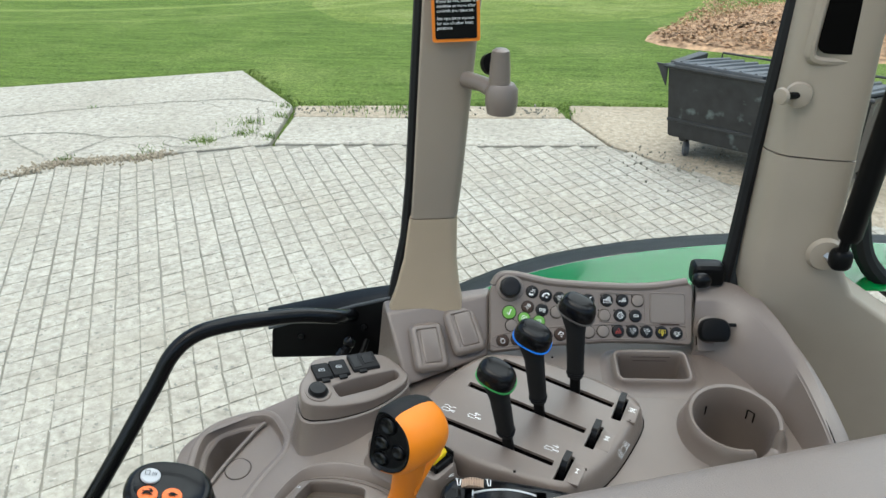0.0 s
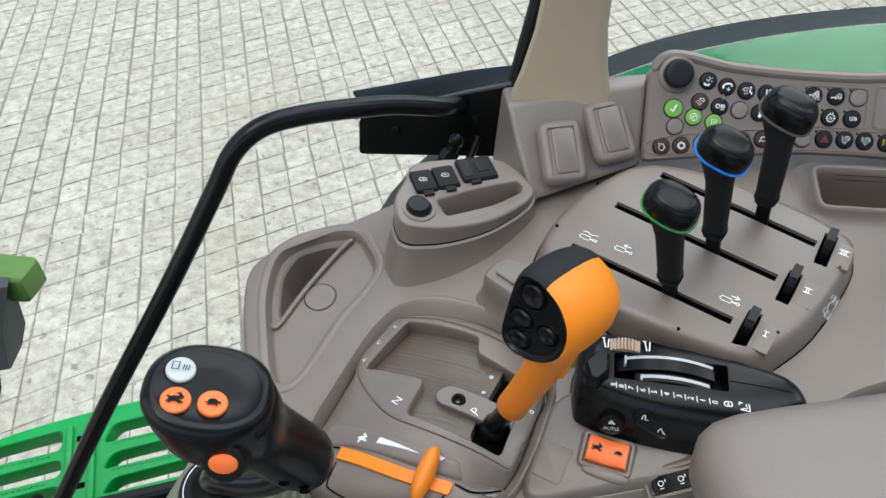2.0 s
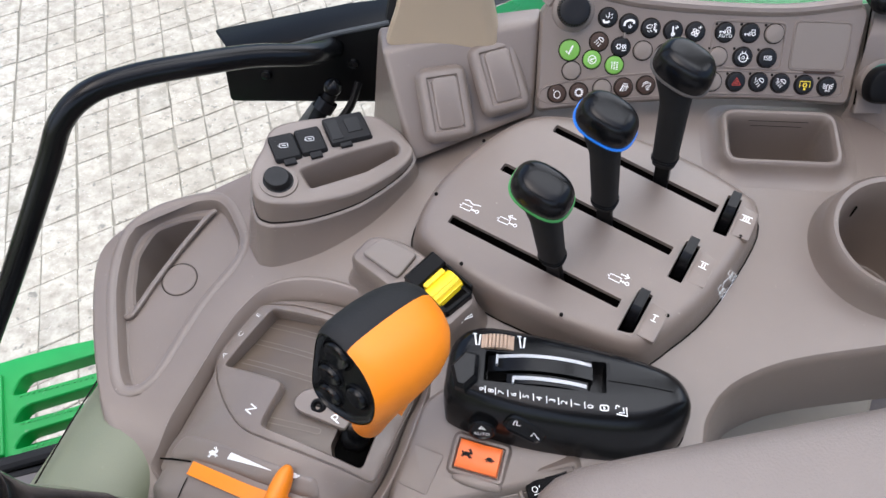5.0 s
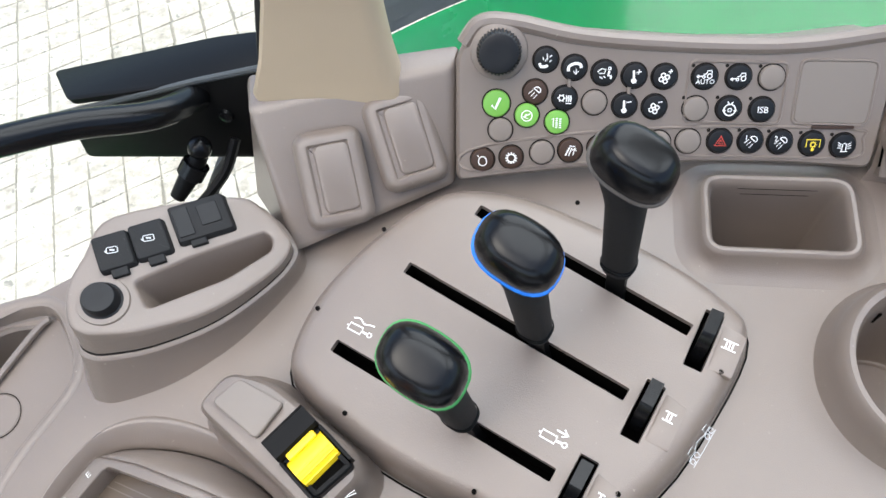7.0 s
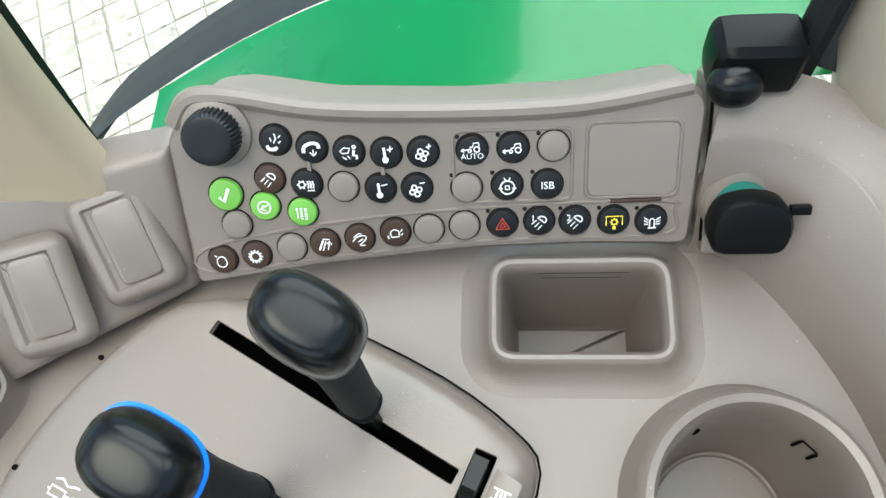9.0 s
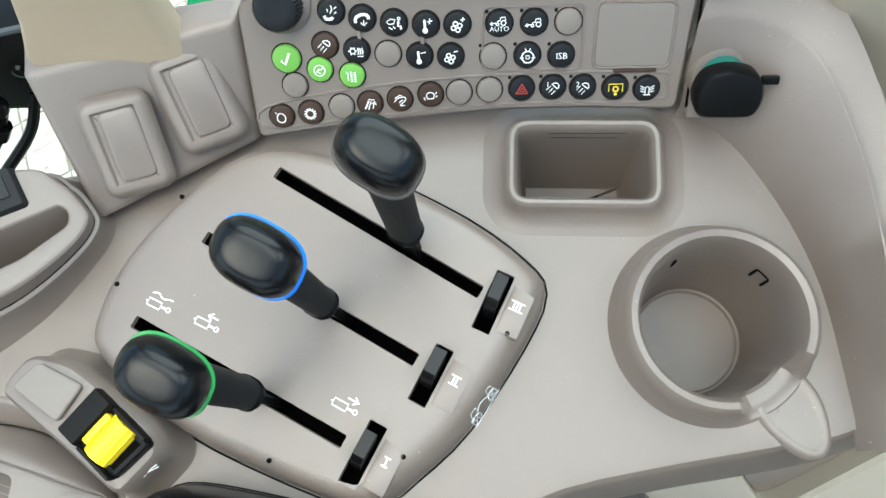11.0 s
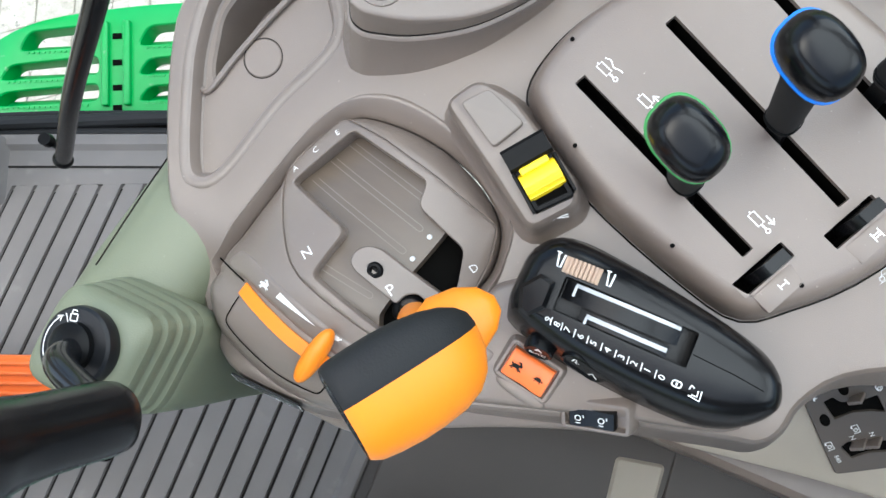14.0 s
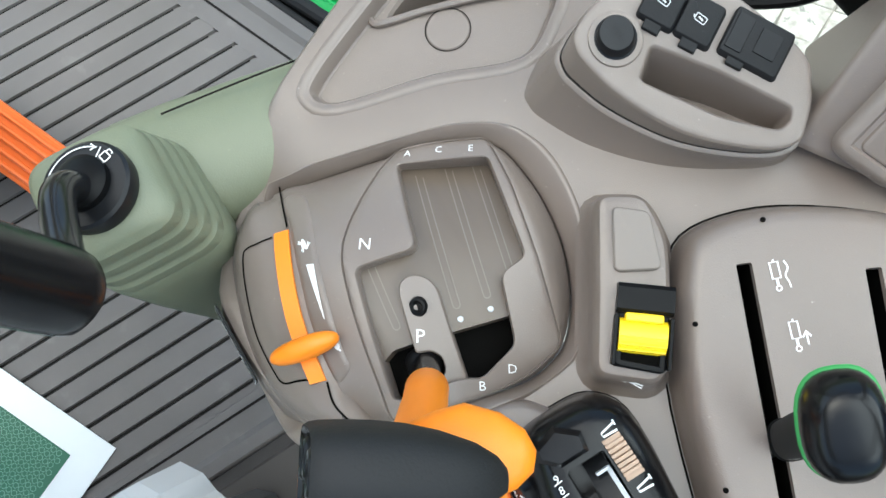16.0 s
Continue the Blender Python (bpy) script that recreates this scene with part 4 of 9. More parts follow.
    c = thing("window_latch", "black plastic rear window hinge block", "hinge", base=(0.42, 1.13, 2.06))
    part("block", brick(0.416, 1.14, 2.072, 0.044, 0.03, 0.032, 0.010), M["black"], c)
    part("knuckle", blob((0.405, 1.122, 2.070), 0.013, 0.010, 0.011, 2.2), M["gloss"], c)
    # rear window frame beyond
    part("window_frame", tube(bend([(0.62, 1.2, 2.16), (0.66, 1.2, 2.06), (0.78, 1.2, 1.98), (0.95, 1.2, 1.95)], 6), 0.014, 10), M["rubber"], p, "black rear window frame")


rear_post()


def door_bracket():
    b = thing("door_bracket", "black steel bracket box beside the cab post", "bracket", base=(-0.1, 1.1, 1.95))
    part("plate", stack(fillet([(-0.186, 1.926), (-0.02, 1.938), (-0.012, 2.030), (-0.06, 2.016), (-0.181, 1.975)], 0.006), [(0, 0), (0, 0.004), (0.002, 0.005)], bottom=True), M["black"], b, at=basis((0, 1.115, 0), (1, 0, 0), (0, -1, 0)))
    part("top_flange", stack(fillet([(-0.176, -0.004), (-0.005, -0.004), (0.0, 0.036), (-0.06, 0.038), (-0.200, 0.028)], 0.006), [(0, 0), (0, 0.005), (0.002, 0.006)], bottom=True), M["black"], b, at=basis((0, 1.116, 2.024), (1, 0.0, 0.22), (-0.22, -0.12, 1)))
    part("side_lip", tube([(-0.186, 1.112, 1.975), (-0.06, 1.112, 2.017), (-0.012, 1.112, 2.031)], 0.0025, 8), M["band"], b)
    for x, z in ((-0.14, 1.965), (-0.05, 1.985)):
        part("bolt", lathe([(0.002, 0.004), (0.005, 0.003), (0.006, 0.0)], 10, turn=basis((x, 1.1095, z), (1, 0, 0), (0, -1, 0))), M["gloss"], b)
    j = thing("wiring_plug", "black cable gland and hose beside the accessory box", "cable", base=(-0.075, 1.08, 1.96))
    part("ball", blob((-0.067, 1.085, 1.975), 0.009, 0.009, 0.009), M["gloss"], j)
    part("gland", tube([(-0.067, 1.085, 1.97), (-0.078, 1.075, 1.955), (-0.09, 1.065, 1.94)], [0.006, 0.008, 0.006], 12), M["black"], j)
    part("collar", tube([(-0.072, 1.080, 1.963), (-0.078, 1.075, 1.955)], 0.0105, 12), M["gloss"], j)
    part("hose", tube(bend([(-0.045, 1.10, 1.97), (-0.055, 1.08, 1.95), (-0.085, 1.055, 1.925)], 5), 0.004, 8), M["black"], j)


door_bracket()


def grab_bar():
    g = thing("grab_bar", "black painted steel grab bar across the doorway", "grab bar", base=(-0.53, 0.78, 1.57))
    path = bend([(-0.532, 0.782, 1.572), (-0.43, 0.836, 1.745), (-0.337, 0.899, 1.895), (-0.282, 0.946, 1.990), (-0.260, 0.962, 2.028), (-0.235, 0.978, 2.047), (-0.201, 0.997, 2.051), (-0.157, 1.018, 2.049), (-0.119, 1.045, 2.039), (-0.080, 1.070, 2.024), (-0.066, 1.11, 2.002)], 6)
    part("tube", tube(path, 0.0100, 16), M["gloss"], g)
    part("foot_cap", blob((-0.534, 0.781, 1.569), 0.0122, 0.0122, 0.013), M["black"], g)
    part("foot_clamp", tube([(-0.552, 0.795, 1.565), (-0.5485, 0.794, 1.588), (-0.5480, 0.7938, 1.590), (-0.5475, 0.7935, 1.600)], [0.006, 0.006, 0.0085, 0.008], 16), M["black"], g)


grab_bar()


# ---- the side console: one long moulding ----
console = thing("side_console", "taupe moulded plastic cab console with trays and a cup holder", "console", CON, (0.13, 0.05, -0.5))
EDGE = soft([(-0.147, -0.140), (-0.124, -0.166), (-0.087, -0.180), (-0.020, -0.176), (0.028, -0.151), (0.084, -0.130), (0.16, -0.105), (0.232, -0.085), (0.251, -0.080), (0.259, -0.068), (0.263, -0.048), (0.282, -0.021), (0.325, 0.002), (0.393, 0.019), (0.446, 0.030), (0.50, 0.044), (0.512, 0.07), (0.512, 0.22), (0.49, 0.27), (0.40, 0.27), (0.25, 0.26), (0.124, 0.245), (0.02, 0.20), (-0.05, 0.185), (-0.10, 0.165), (-0.157, 0.126), (-0.215, 0.090), (-0.236, 0.070), (-0.2405, 0.045), (-0.228, 0.0), (-0.211, -0.042), (-0.19, -0.085), (-0.164, -0.121)], 3)
TRAY = soft([(x + 0.006, y) for x, y in [(-0.157, 0.117), (-0.137, 0.098), (-0.124, 0.066), (-0.148, 0.012), (-0.168, -0.050), (-0.185, -0.063), (-0.197, -0.052), (-0.214, -0.010), (-0.227, 0.031), (-0.230, 0.074), (-0.214, 0.097), (-0.185, 0.112)]], 4)
BIN = oblong(0.3385, 0.202, 0.094, 0.054, 0.012)
CUP = (0.416, 0.102)
SPOUT = soft([(0.4410, 0.0540), (0.4450, 0.0430), (0.4550, 0.0330), (0.4650, 0.0265), (0.4735, 0.0260), (0.4785, 0.0320), (0.4790, 0.0440), (0.4755, 0.0580), (0.4690, 0.0680), (0.4630, 0.0720), (0.4520, 0.0630)], 3)
CREVICE = soft([(-0.1400, -0.1200), (-0.1377, -0.1101), (-0.126, -0.0696), (-0.115, -0.0341), (-0.1041, -0.0087), (-0.0935, 0.0115), (-0.085, 0.0205), (-0.0734, 0.0256), (-0.0474, 0.0272), (-0.0259, 0.0253), (-0.0053, 0.0206), (0.0165, 0.0113), (0.0334, -0.0002), (0.0455, -0.0135), (0.0502, -0.0257), (0.0520, -0.0450), (0.0466, -0.0678), (0.0407, -0.0934), (0.0335, -0.1175), (0.0240, -0.1345), (0.008, -0.143), (-0.030, -0.147), (-0.08, -0.142), (-0.118, -0.131)], 3)  # where the gear gate meets the console
WELT = soft([(-0.1480, -0.1200), (-0.1445, -0.1050), (-0.132, -0.066), (-0.1208, -0.0305), (-0.1117, -0.0039), (-0.1032, 0.0132), (-0.0903, 0.0305), (-0.0754, 0.0397), (-0.0538, 0.0441), (-0.0264, 0.0411), (-0.0004, 0.0326), (0.0223, 0.0200), (0.0384, 0.0075), (0.0522, -0.0080), (0.0571, -0.0187), (0.0586, -0.0436), (0.0535, -0.0701), (0.0475, -0.0945), (0.0395, -0.1190), (0.0295, -0.1375), (0.011, -0.147), (-0.03, -0.153), (-0.08, -0.149), (-0.122, -0.137)], 3)  # outer edge of the bevel round it
top_holes = [
    (inset(ccw(WELT), 0.0015), [(0, 0), (0, -0.004)], False),
    (TRAY, [(0, 0), (0.002, -0.0006), (0.004, -0.004), (0.0055, -0.0105)], False),
    (BIN, [(0, 0), (0, -0.005)], False),
    (disc(*CUP, 0.047, n=40), [(0, 0), (0, -0.004)], False),
]


def ease(t):
    t = max(0.0, min(1.0, t))
    return t * t * (3 - 2 * t)


def droop(bm):
    """Lets the console's front corner fall away beside the gear gate."""
    for q in bm.verts:
        q.co.z -= 0.018 * ease((-0.075 - q.co.y) / 0.06) * ease((-0.085 - q.co.x) / 0.05)
    return bm


part("top", droop(stack(EDGE, [(-0.021, -0.075), (-0.0165, -0.040), (-0.0085, -0.018), (-0.0058, -0.009), (-0.0035, -0.0032), (-0.001, -0.0006), (0.004, 0)], top_holes)), M["taupe"], console)
POCKET = fillet([(-0.216, 0.060), (-0.208, 0.089), (-0.180, 0.103), (-0.157, 0.106), (-0.174, 0.073), (-0.200, 0.006), (-0.208, 0.022)], 0.008)
part("tray_floor", stack(TRAY, [(0.0055, -0.0105), (0.007, -0.0118)], [(POCKET, [(0, -0.0118), (0.002, -0.014), (0.004, -0.055)], True)]), M["taupe"], console)
part("tray_ridge", tube(bend([(-0.154, 0.109, -0.008), (-0.160, 0.101, -0.0075), (-0.176, 0.068, -0.0085), (-0.190, 0.034, -0.0095), (-0.200, 0.004, -0.0095), (-0.207, 0.001, -0.0105)], 5), 0.0026, 8), M["taupe"], console)
part("tray_plug", stack(disc(-0.170, 0.040, 0.0152, n=36), [(0.0, -0.0118), (0.0006, -0.0113), (0.001, -0.0109)]), M["taupe"], console)
part("tray_plug_ring", stack(disc(-0.170, 0.040, 0.0158, n=36), [(0, -0.0114), (0.0007, -0.0114)], cap=False), M["groove"], console)
part("tray_rim", loft([[(x, y, w) for x, y in inset(TRAY, d)] for d, w in ((-0.0065, -0.0002), (-0.0048, 0.0011), (-0.0018, 0.0013), (0.0006, 0.0)) ], caps=(False, False)), M["taupe"], console)
part("bin", stack(oblong(0.3385, 0.202, 0.100, 0.061, 0.016, n=8), [(-0.017, -0.0008), (-0.0145, 0.0002), (-0.0105, 0.0012), (-0.005, 0.0040), (-0.0015, 0.0080), (0.0, 0.0115), (0.0010, 0.0134), (0.0028, 0.0146), (0.0050, 0.0142), (0.0068, 0.0122), (0.0080, 0.008), (0.0090, 0.0), (0.0125, -0.082), (0.0155, -0.086)]), M["taupe"], console)
for k, (x0, x1) in enumerate(((0.315, 0.366), (0.318, 0.362))):
    part("bin_line", ribbon([(x0, 0.007 - 0.006 * k), (x1, 0.007 - 0.006 * k)], 0.0007, 0.0003), M["groove"], console, at=basis((0, 0.2238, 0), (1, 0, 0), (0, -1, 0.1)))


def cup_wall():
    n, rings = 96, []

    def notch(a):
        d = (math.degrees(a) + 52 + 180) % 360 - 180
        return ease((30 - abs(d)) / 14)

    for r, w, follow in ((0.0635, -0.001, 0), (0.0605, 0.004, 0.6), (0.0575, 0.016, 1), (0.0555, 0.0255, 1), (0.0525, 0.0285, 1), (0.0488, 0.0270, 1), (0.0465, 0.022, 1), (0.0445, 0.0, 0), (0.0400, -0.082, 0), (0.0385, -0.089, 0), (0.036, -0.0915, 0)):
        row = []
        for k in range(n):
            a = TAU * k / n
            t = notch(a) * follow
            row.append((CUP[0] + r * math.cos(a) + (0.004 if w < -0.01 else 0), CUP[1] + r * math.sin(a), w * (1 - 0.9 * t)))
        rings.append(row)
    return loft(rings, caps=(False, True))


cup = part("cup_holder", cup_wall(), M["taupe"], console)
part("cup_ring", loft([[(CUP[0] + 0.004 + r * math.cos(TAU * k / 48), CUP[1] + r * math.sin(TAU * k / 48), w) for k in range(48)] for r, w in ((0.0387, -0.0886), (0.0372, -0.0893))], caps=(False, False)), M["blank"], cup)
for a0 in (38, 118):
    for da, h in ((0, 0.014), (12, 0.014)):
        if a0 == 118 and da:
            continue
        a = radians(a0 + da)
        part("slit", brick(CUP[0] + 0.0437 * math.cos(a), CUP[1] + 0.0437 * math.sin(a), -0.004, 0.0014, 0.0012, h, 0, turn=WORLD), M["dark"], cup)
    if a0 != 118:
        part("slit", tube([(CUP[0] + 0.0446 * math.cos(radians(a0 + d)), CUP[1] + 0.0446 * math.sin(radians(a0 + d)), 0.003) for d in (0, 4, 8, 12)], 0.0007, 6), M["dark"], cup)
part("spout", stack(SPOUT, [(-0.0030, -0.0010), (-0.0014, 0.0014), (0.0004, 0.0024), (0.0016, 0.0024), (0.0034, 0.0013), (0.0050, 0.0009)]), M["taupe"], console, angle=60)
# walls below the top
LIP = bend([(-0.150, -0.150, -0.05), (-0.130, -0.175, -0.05), (-0.108, -0.192, -0.05), (-0.075, -0.199, -0.051), (-0.034, -0.202, -0.051), (-0.010, -0.197, -0.034), (0.008, -0.187, -0.014), (0.05, -0.166, -0.017), (0.12, -0.137, -0.030), (0.20, -0.109, -0.035), (0.245, -0.094, -0.038), (0.268, -0.080, -0.040), (0.276, -0.050, -0.042), (0.276, 0.0, -0.045)], 6)
rows = [[p + Vector((-0.2 * q, q, w)) for p in LIP] for q, w in ((0.030, 0.004), (0.010, 0.0015), (0.004, 0.001), (0.001, -0.001), (0.0, -0.004), (-0.002, -0.02), (-0.012, -0.10), (-0.030, -0.50))]
part("fairing", loft(rows, closed=False), M["taupe"], console, "taupe lower side panel with a stepped lip", angle=50)
part("lug", brick(-0.098, -0.196, -0.090, 0.026, 0.018, 0.034, 0.006), M["taupe"], console)
part("lug_screw", lathe([(0.001, 0.005), (0.005, 0.004), (0.006, 0.0)], 12, turn=basis((-0.098, -0.2055, -0.084), (1, 0, 0), (0, -1, 0.2))), M["dark"], console)
APRON = soft([(0.0570, -0.060), (0.068, -0.047), (0.10, -0.03), (0.16, -0.03), (0.225, -0.045), (0.238, -0.068), (0.228, -0.0835), (0.16, -0.1035), (0.084, -0.1270), (0.060, -0.1350), (0.050, -0.1365), (0.0430, -0.1325), (0.0415, -0.121), (0.0465, -0.100), (0.0515, -0.080)], 4)
part("apron", stack(APRON, [(-0.0030, -0.004), (-0.0015, 0.002), (0.0, 0.0065), (0.0016, 0.0086), (0.0036, 0.0095)]), M["taupe"], console, angle=60)
# housing at the rear end, rising in a curve to the post
inner = bend([(0.400, 0.238, 0), (0.420, 0.234, 0), (0.443, 0.211, 0), (0.468, 0.170, 0), (0.485, 0.126, 0), (0.494, 0.076, 0), (0.500, 0.03, 0)], 4)
outer = bend([(0.400, 0.269, 0.065), (0.435, 0.268, 0.065), (0.466, 0.248, 0.062), (0.486, 0.195, 0.058), (0.497, 0.140, 0.052), (0.505, 0.082, 0.040), (0.513, 0.03, 0.020)], 4)
low = [p + Vector((-0.003, -0.001, -0.003)) for p in inner]
mid = [p.lerp(q, 0.12) + Vector((0, 0, 0.004)) for p, q in zip(inner, outer)]
crest = [q + Vector((0.004, 0.003, 0.002)) for q in outer]
back = [q + Vector((0.030, 0.012, -0.012)) for q in outer]
part("end_housing", loft([low, mid, outer, crest, back], closed=False), M["taupe"], console, angle=50)
deck = [[q + Vector(d) for q in outer] for d in ((0, 0, -0.001), (0.002, 0.005, 0.0035), (0.010, 0.034, 0.010))]
part("post_gap", tube([p + Vector((0.005, 0.003, 0.0010)) for p in outer[8:]], 0.0012, 8), M["dark"], console)
part("end_ledge", loft(deck, closed=False), M["taupe"], console, angle=40)
d = thing("power_plug", "black round power plug cover with a teal ring", "socket cover", CON, (0.417, 0.24, 0.045))
plug_at = Matrix.Translation((0.420, 0.243, 0.042)) @ pose(0, 0, 0, 50, 0, 0)
part("boss", lathe([(0.023, -0.022), (0.020, -0.013), (0.0175, -0.009), (0.0140, -0.008)], 32), M["taupe"], d, at=plug_at)
part("ring", lathe([(0.0138, -0.009), (0.0138, 0.0005), (0.0128, 0.001)], 32), surface("teal ring", (0.01, 0.17, 0.13), 0.4), d, at=plug_at)
part("cap", stack(fillet([(-0.017, -0.014), (0.017, -0.014), (0.021, 0.000), (0.016, 0.014), (0.0, 0.018), (-0.016, 0.014), (-0.021, 0.000)], 0.008), [(0, 0.003), (0, 0.014), (0.002, 0.017), (0.005, 0.018)]), M["black"], d, at=plug_at @ Matrix.Translation((0, -0.003, -0.001)))
part("strap", brick(0.0235, 0.005, 0.008, 0.010, 0.005, 0.004, 0.001), M["black"], d, at=plug_at)

# ---- the lever plate ----
plate = thing("lever_plate", "raised taupe lever plate with three long black slots", "control plate", CON, (0.17, 0.095, 0.0))
PLATE = soft([(0.082, 0.176), (0.120, 0.205), (0.162, 0.207), (0.204, 0.193), (0.263, 0.164), (0.300, 0.137), (0.312, 0.118), (0.299, 0.085), (0.267, 0.035), (0.237, 0.005), (0.213, -0.012), (0.179, -0.006), (0.112, 0.019), (0.072, 0.041), (0.044, 0.064), (0.033, 0.080), (0.036, 0.105), (0.050, 0.136)], 3)
SLOTS = [((0.063, 0.091), (0.198, 0.024)), ((0.102, 0.145), (0.238, 0.072)), ((0.144, 0.188), (0.275, 0.113))]
NOTCH = [((0.218, 0.035), (0.201, 0.0)), ((0.255, 0.080), (0.239, 0.047)), ((0.290, 0.125), (0.275, 0.090))]


def bar_loop(a, b, width):
    a, b = Vector(a), Vector(b)
    u = (b - a).normalized()
    n = Vector((-u.y, u.x)) * width / 2
    return [tuple(a - n), tuple(b - n), tuple(b + n), tuple(a + n)]


TOPW = 0.031
cut = [(fillet(bar_loop(a, b, 0.0084), 0.0012, 2), [(0, TOPW), (0.0004, TOPW - 0.0035)], False) for a, b in SLOTS]
cut += [(fillet(bar_loop(a, b, 0.0115), 0.0010, 2), [(0, TOPW), (0.0004, TOPW - 0.0035)], False) for a, b in NOTCH]
part("cover", stack(PLATE, [(-0.003, -0.002), (-0.001, 0.006), (0.001, 0.018), (0.004, 0.026), (0.008, 0.0296), (0.013, TOPW)], cut), M["taupe"], plate)
# flat near-black ring painted as shade round the plate's foot
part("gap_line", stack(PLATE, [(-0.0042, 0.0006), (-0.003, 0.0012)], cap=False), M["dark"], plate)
# added tubs carry the slots' shade as near-black colour
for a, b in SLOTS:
    part("slot_lining", stack(inset(ccw(bar_loop(a, b, 0.0084)), -0.0006), [(0, TOPW - 0.003), (0, TOPW - 0.029)]), M["dark"], plate, "near-black tub painted as shade in the slot")
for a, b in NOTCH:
    part("slot_lining", stack(inset(ccw(bar_loop(a, b, 0.0115)), -0.0006), [(0, TOPW - 0.003), (0, TOPW - 0.027)]), M["dark"], plate, "near-black tub painted as shade in the slot")
for x, y in ((0.208, 0.196), (0.084, 0.171), (0.049, 0.114), (0.076, 0.050), (0.155, 0.012), (0.233, 0.017), (0.291, 0.089)):
    part("screw_hole", stack(disc(x, y, 0.0015, n=10), [(0, TOPW - 0.001), (0, TOPW + 0.0003)]), M["dark"], plate)
for (a, b), s in zip(NOTCH, ("I", "II", "III")):
    a, b = Vector(a), Vector(b)
    u = (a - b).normalized()
    n = Vector((u.y, -u.x))
    ang = math.degrees(math.atan2(u.y, u.x)) - 90
    c = b + u * 0.022 + n * 0.014
    bm = bmesh.new()
    k = len(s)
    for j in range(k):
        x = (j - (k - 1) / 2) * 0.0026
        ribbon([(x, -0.0032), (x, 0.0032)], 0.0013, 0, bm)
    for y in (-0.0036, 0.0036):
        ribbon([(-0.0016 * k - 0.0012, y), (0.0016 * k + 0.0012, y)], 0.0012, 0, bm)
    flap = [tuple(b + n * 0.0075 + u * 0.004), tuple(b + n * 0.0215 + u * 0.004), tuple(b + n * 0.0215 + u * 0.031), tuple(b + n * 0.0075 + u * 0.034)]
    part("flap", stack(fillet(flap, 0.0015, 3), [(-0.0004, TOPW - 0.004), (0.0, TOPW), (0.0005, TOPW + 0.0003)]), M["taupe"], plate, "small raised pad beside the slot")
    part("numeral", bm, M["white"], plate, "white printed roman numeral", at=Matrix.Translation((c.x, c.y, TOPW + 0.0008)) @ pose(0, 0, 0, 0, 0, ang) @ Matrix.Scale(0.72, 4), flat=True)
    t = thing("detent_lever", "small black detent thumb lever in its slot", "lever", CON, (*(b + u * 0.02), 0.012), group="detent levers")
    at = basis((*(b + u * 0.016), TOPW - 0.02), (*u, 0), (0, 0, 1))
    part("paddle", loft([[(x, y, z) for x, y in ((-p, -0.0036), (q, -0.0036), (q, 0.0036), (-p, 0.0036))] for p, q, z in ((0.006, 0.010, 0.0), (0.005, 0.014, 0.022), (0.001, 0.018, 0.030), (-0.003, 0.018, 0.0335))]), M["gloss"], t, at=at)


def cylinder_mark(c, ang, kind):
    """The printed sign of a hydraulic cylinder with a wave or an arrow."""
    bm = bmesh.new()
    ribbon([(-0.006, -0.0022), (0.003, -0.0022), (0.003, 0.0022), (-0.006, 0.0022)], 0.0009, 0, bm, closed=True)
    ribbon([(-0.0075, 0), (-0.006, 0)], 0.0009, 0, bm)
    ribbon([(0.003, 0), (0.0075, 0)], 0.0014, 0, bm)
    ribbon(disc(0.0085, 0, 0.0014, n=10), 0.0008, 0, bm, closed=True)
    if kind == "wave":
        ribbon(bend([(-0.006, 0.0055), (-0.002, 0.0068), (0.002, 0.0048), (0.006, 0.006)], 4), 0.0009, 0, bm)
        ribbon(bend([(0.006, 0.006), (0.009, 0.0062)], 2), 0.0009, 0, bm)
    else:
        s = 1 if kind == "out" else -1
        y = 0.0055
        ribbon([(-0.003 * s + 0.004, y), (0.004 * s + 0.004, y)], 0.0010, 0, bm)
        ribbon([(0.001 * s + 0.004, y + 0.0022), (0.0042 * s + 0.004, y), (0.001 * s + 0.004, y - 0.0022)], 0.0010, 0, bm)
    part("symbol", bm, M["white"], plate, "white printed cylinder symbol", at=Matrix.Translation((*c, TOPW + 0.0006)) @ pose(0, 0, 0, 0, 0, ang), flat=True)


cylinder_mark((0.0765, 0.1015), -24, "wave")
cylinder_mark((0.108, 0.0905), -24, "in")
cylinder_mark((0.196, 0.0445), -26, "out")
bm = bmesh.new()
for x in (-0.0105, -0.0060, 0.0062, 0.0102):
    ribbon(disc(x, -0.0018, 0.0015, n=12), 0.00042, 0, bm, closed=True)
ribbon([(-0.0120, 0.0002), (-0.0045, 0.0002), (-0.0040, 0.0030), (-0.0085, 0.0032), (-0.0100, 0.0002)], 0.00042, 0, bm)
ribbon([(0.0045, 0.0002), (0.0118, 0.0002), (0.0110, 0.0026), (0.0075, 0.0030), (0.0065, 0.0002)], 0.00042, 0, bm)
ribbon([(-0.0045, 0.0008), (0.0, 0.0020), (0.0045, 0.0008)], 0.00042, 0, bm)
ribbon([(-0.0130, -0.0040), (0.0125, -0.0040)], 0.00042, 0, bm)
part("loader_mark", bm, M["greypaint"], plate, "white tractor symbol on the plate's flank", at=basis((0.2775, 0.0475, 0.0300), (0.5, 0.86, 0), (0.40, -0.24, 0.88)), flat=True)


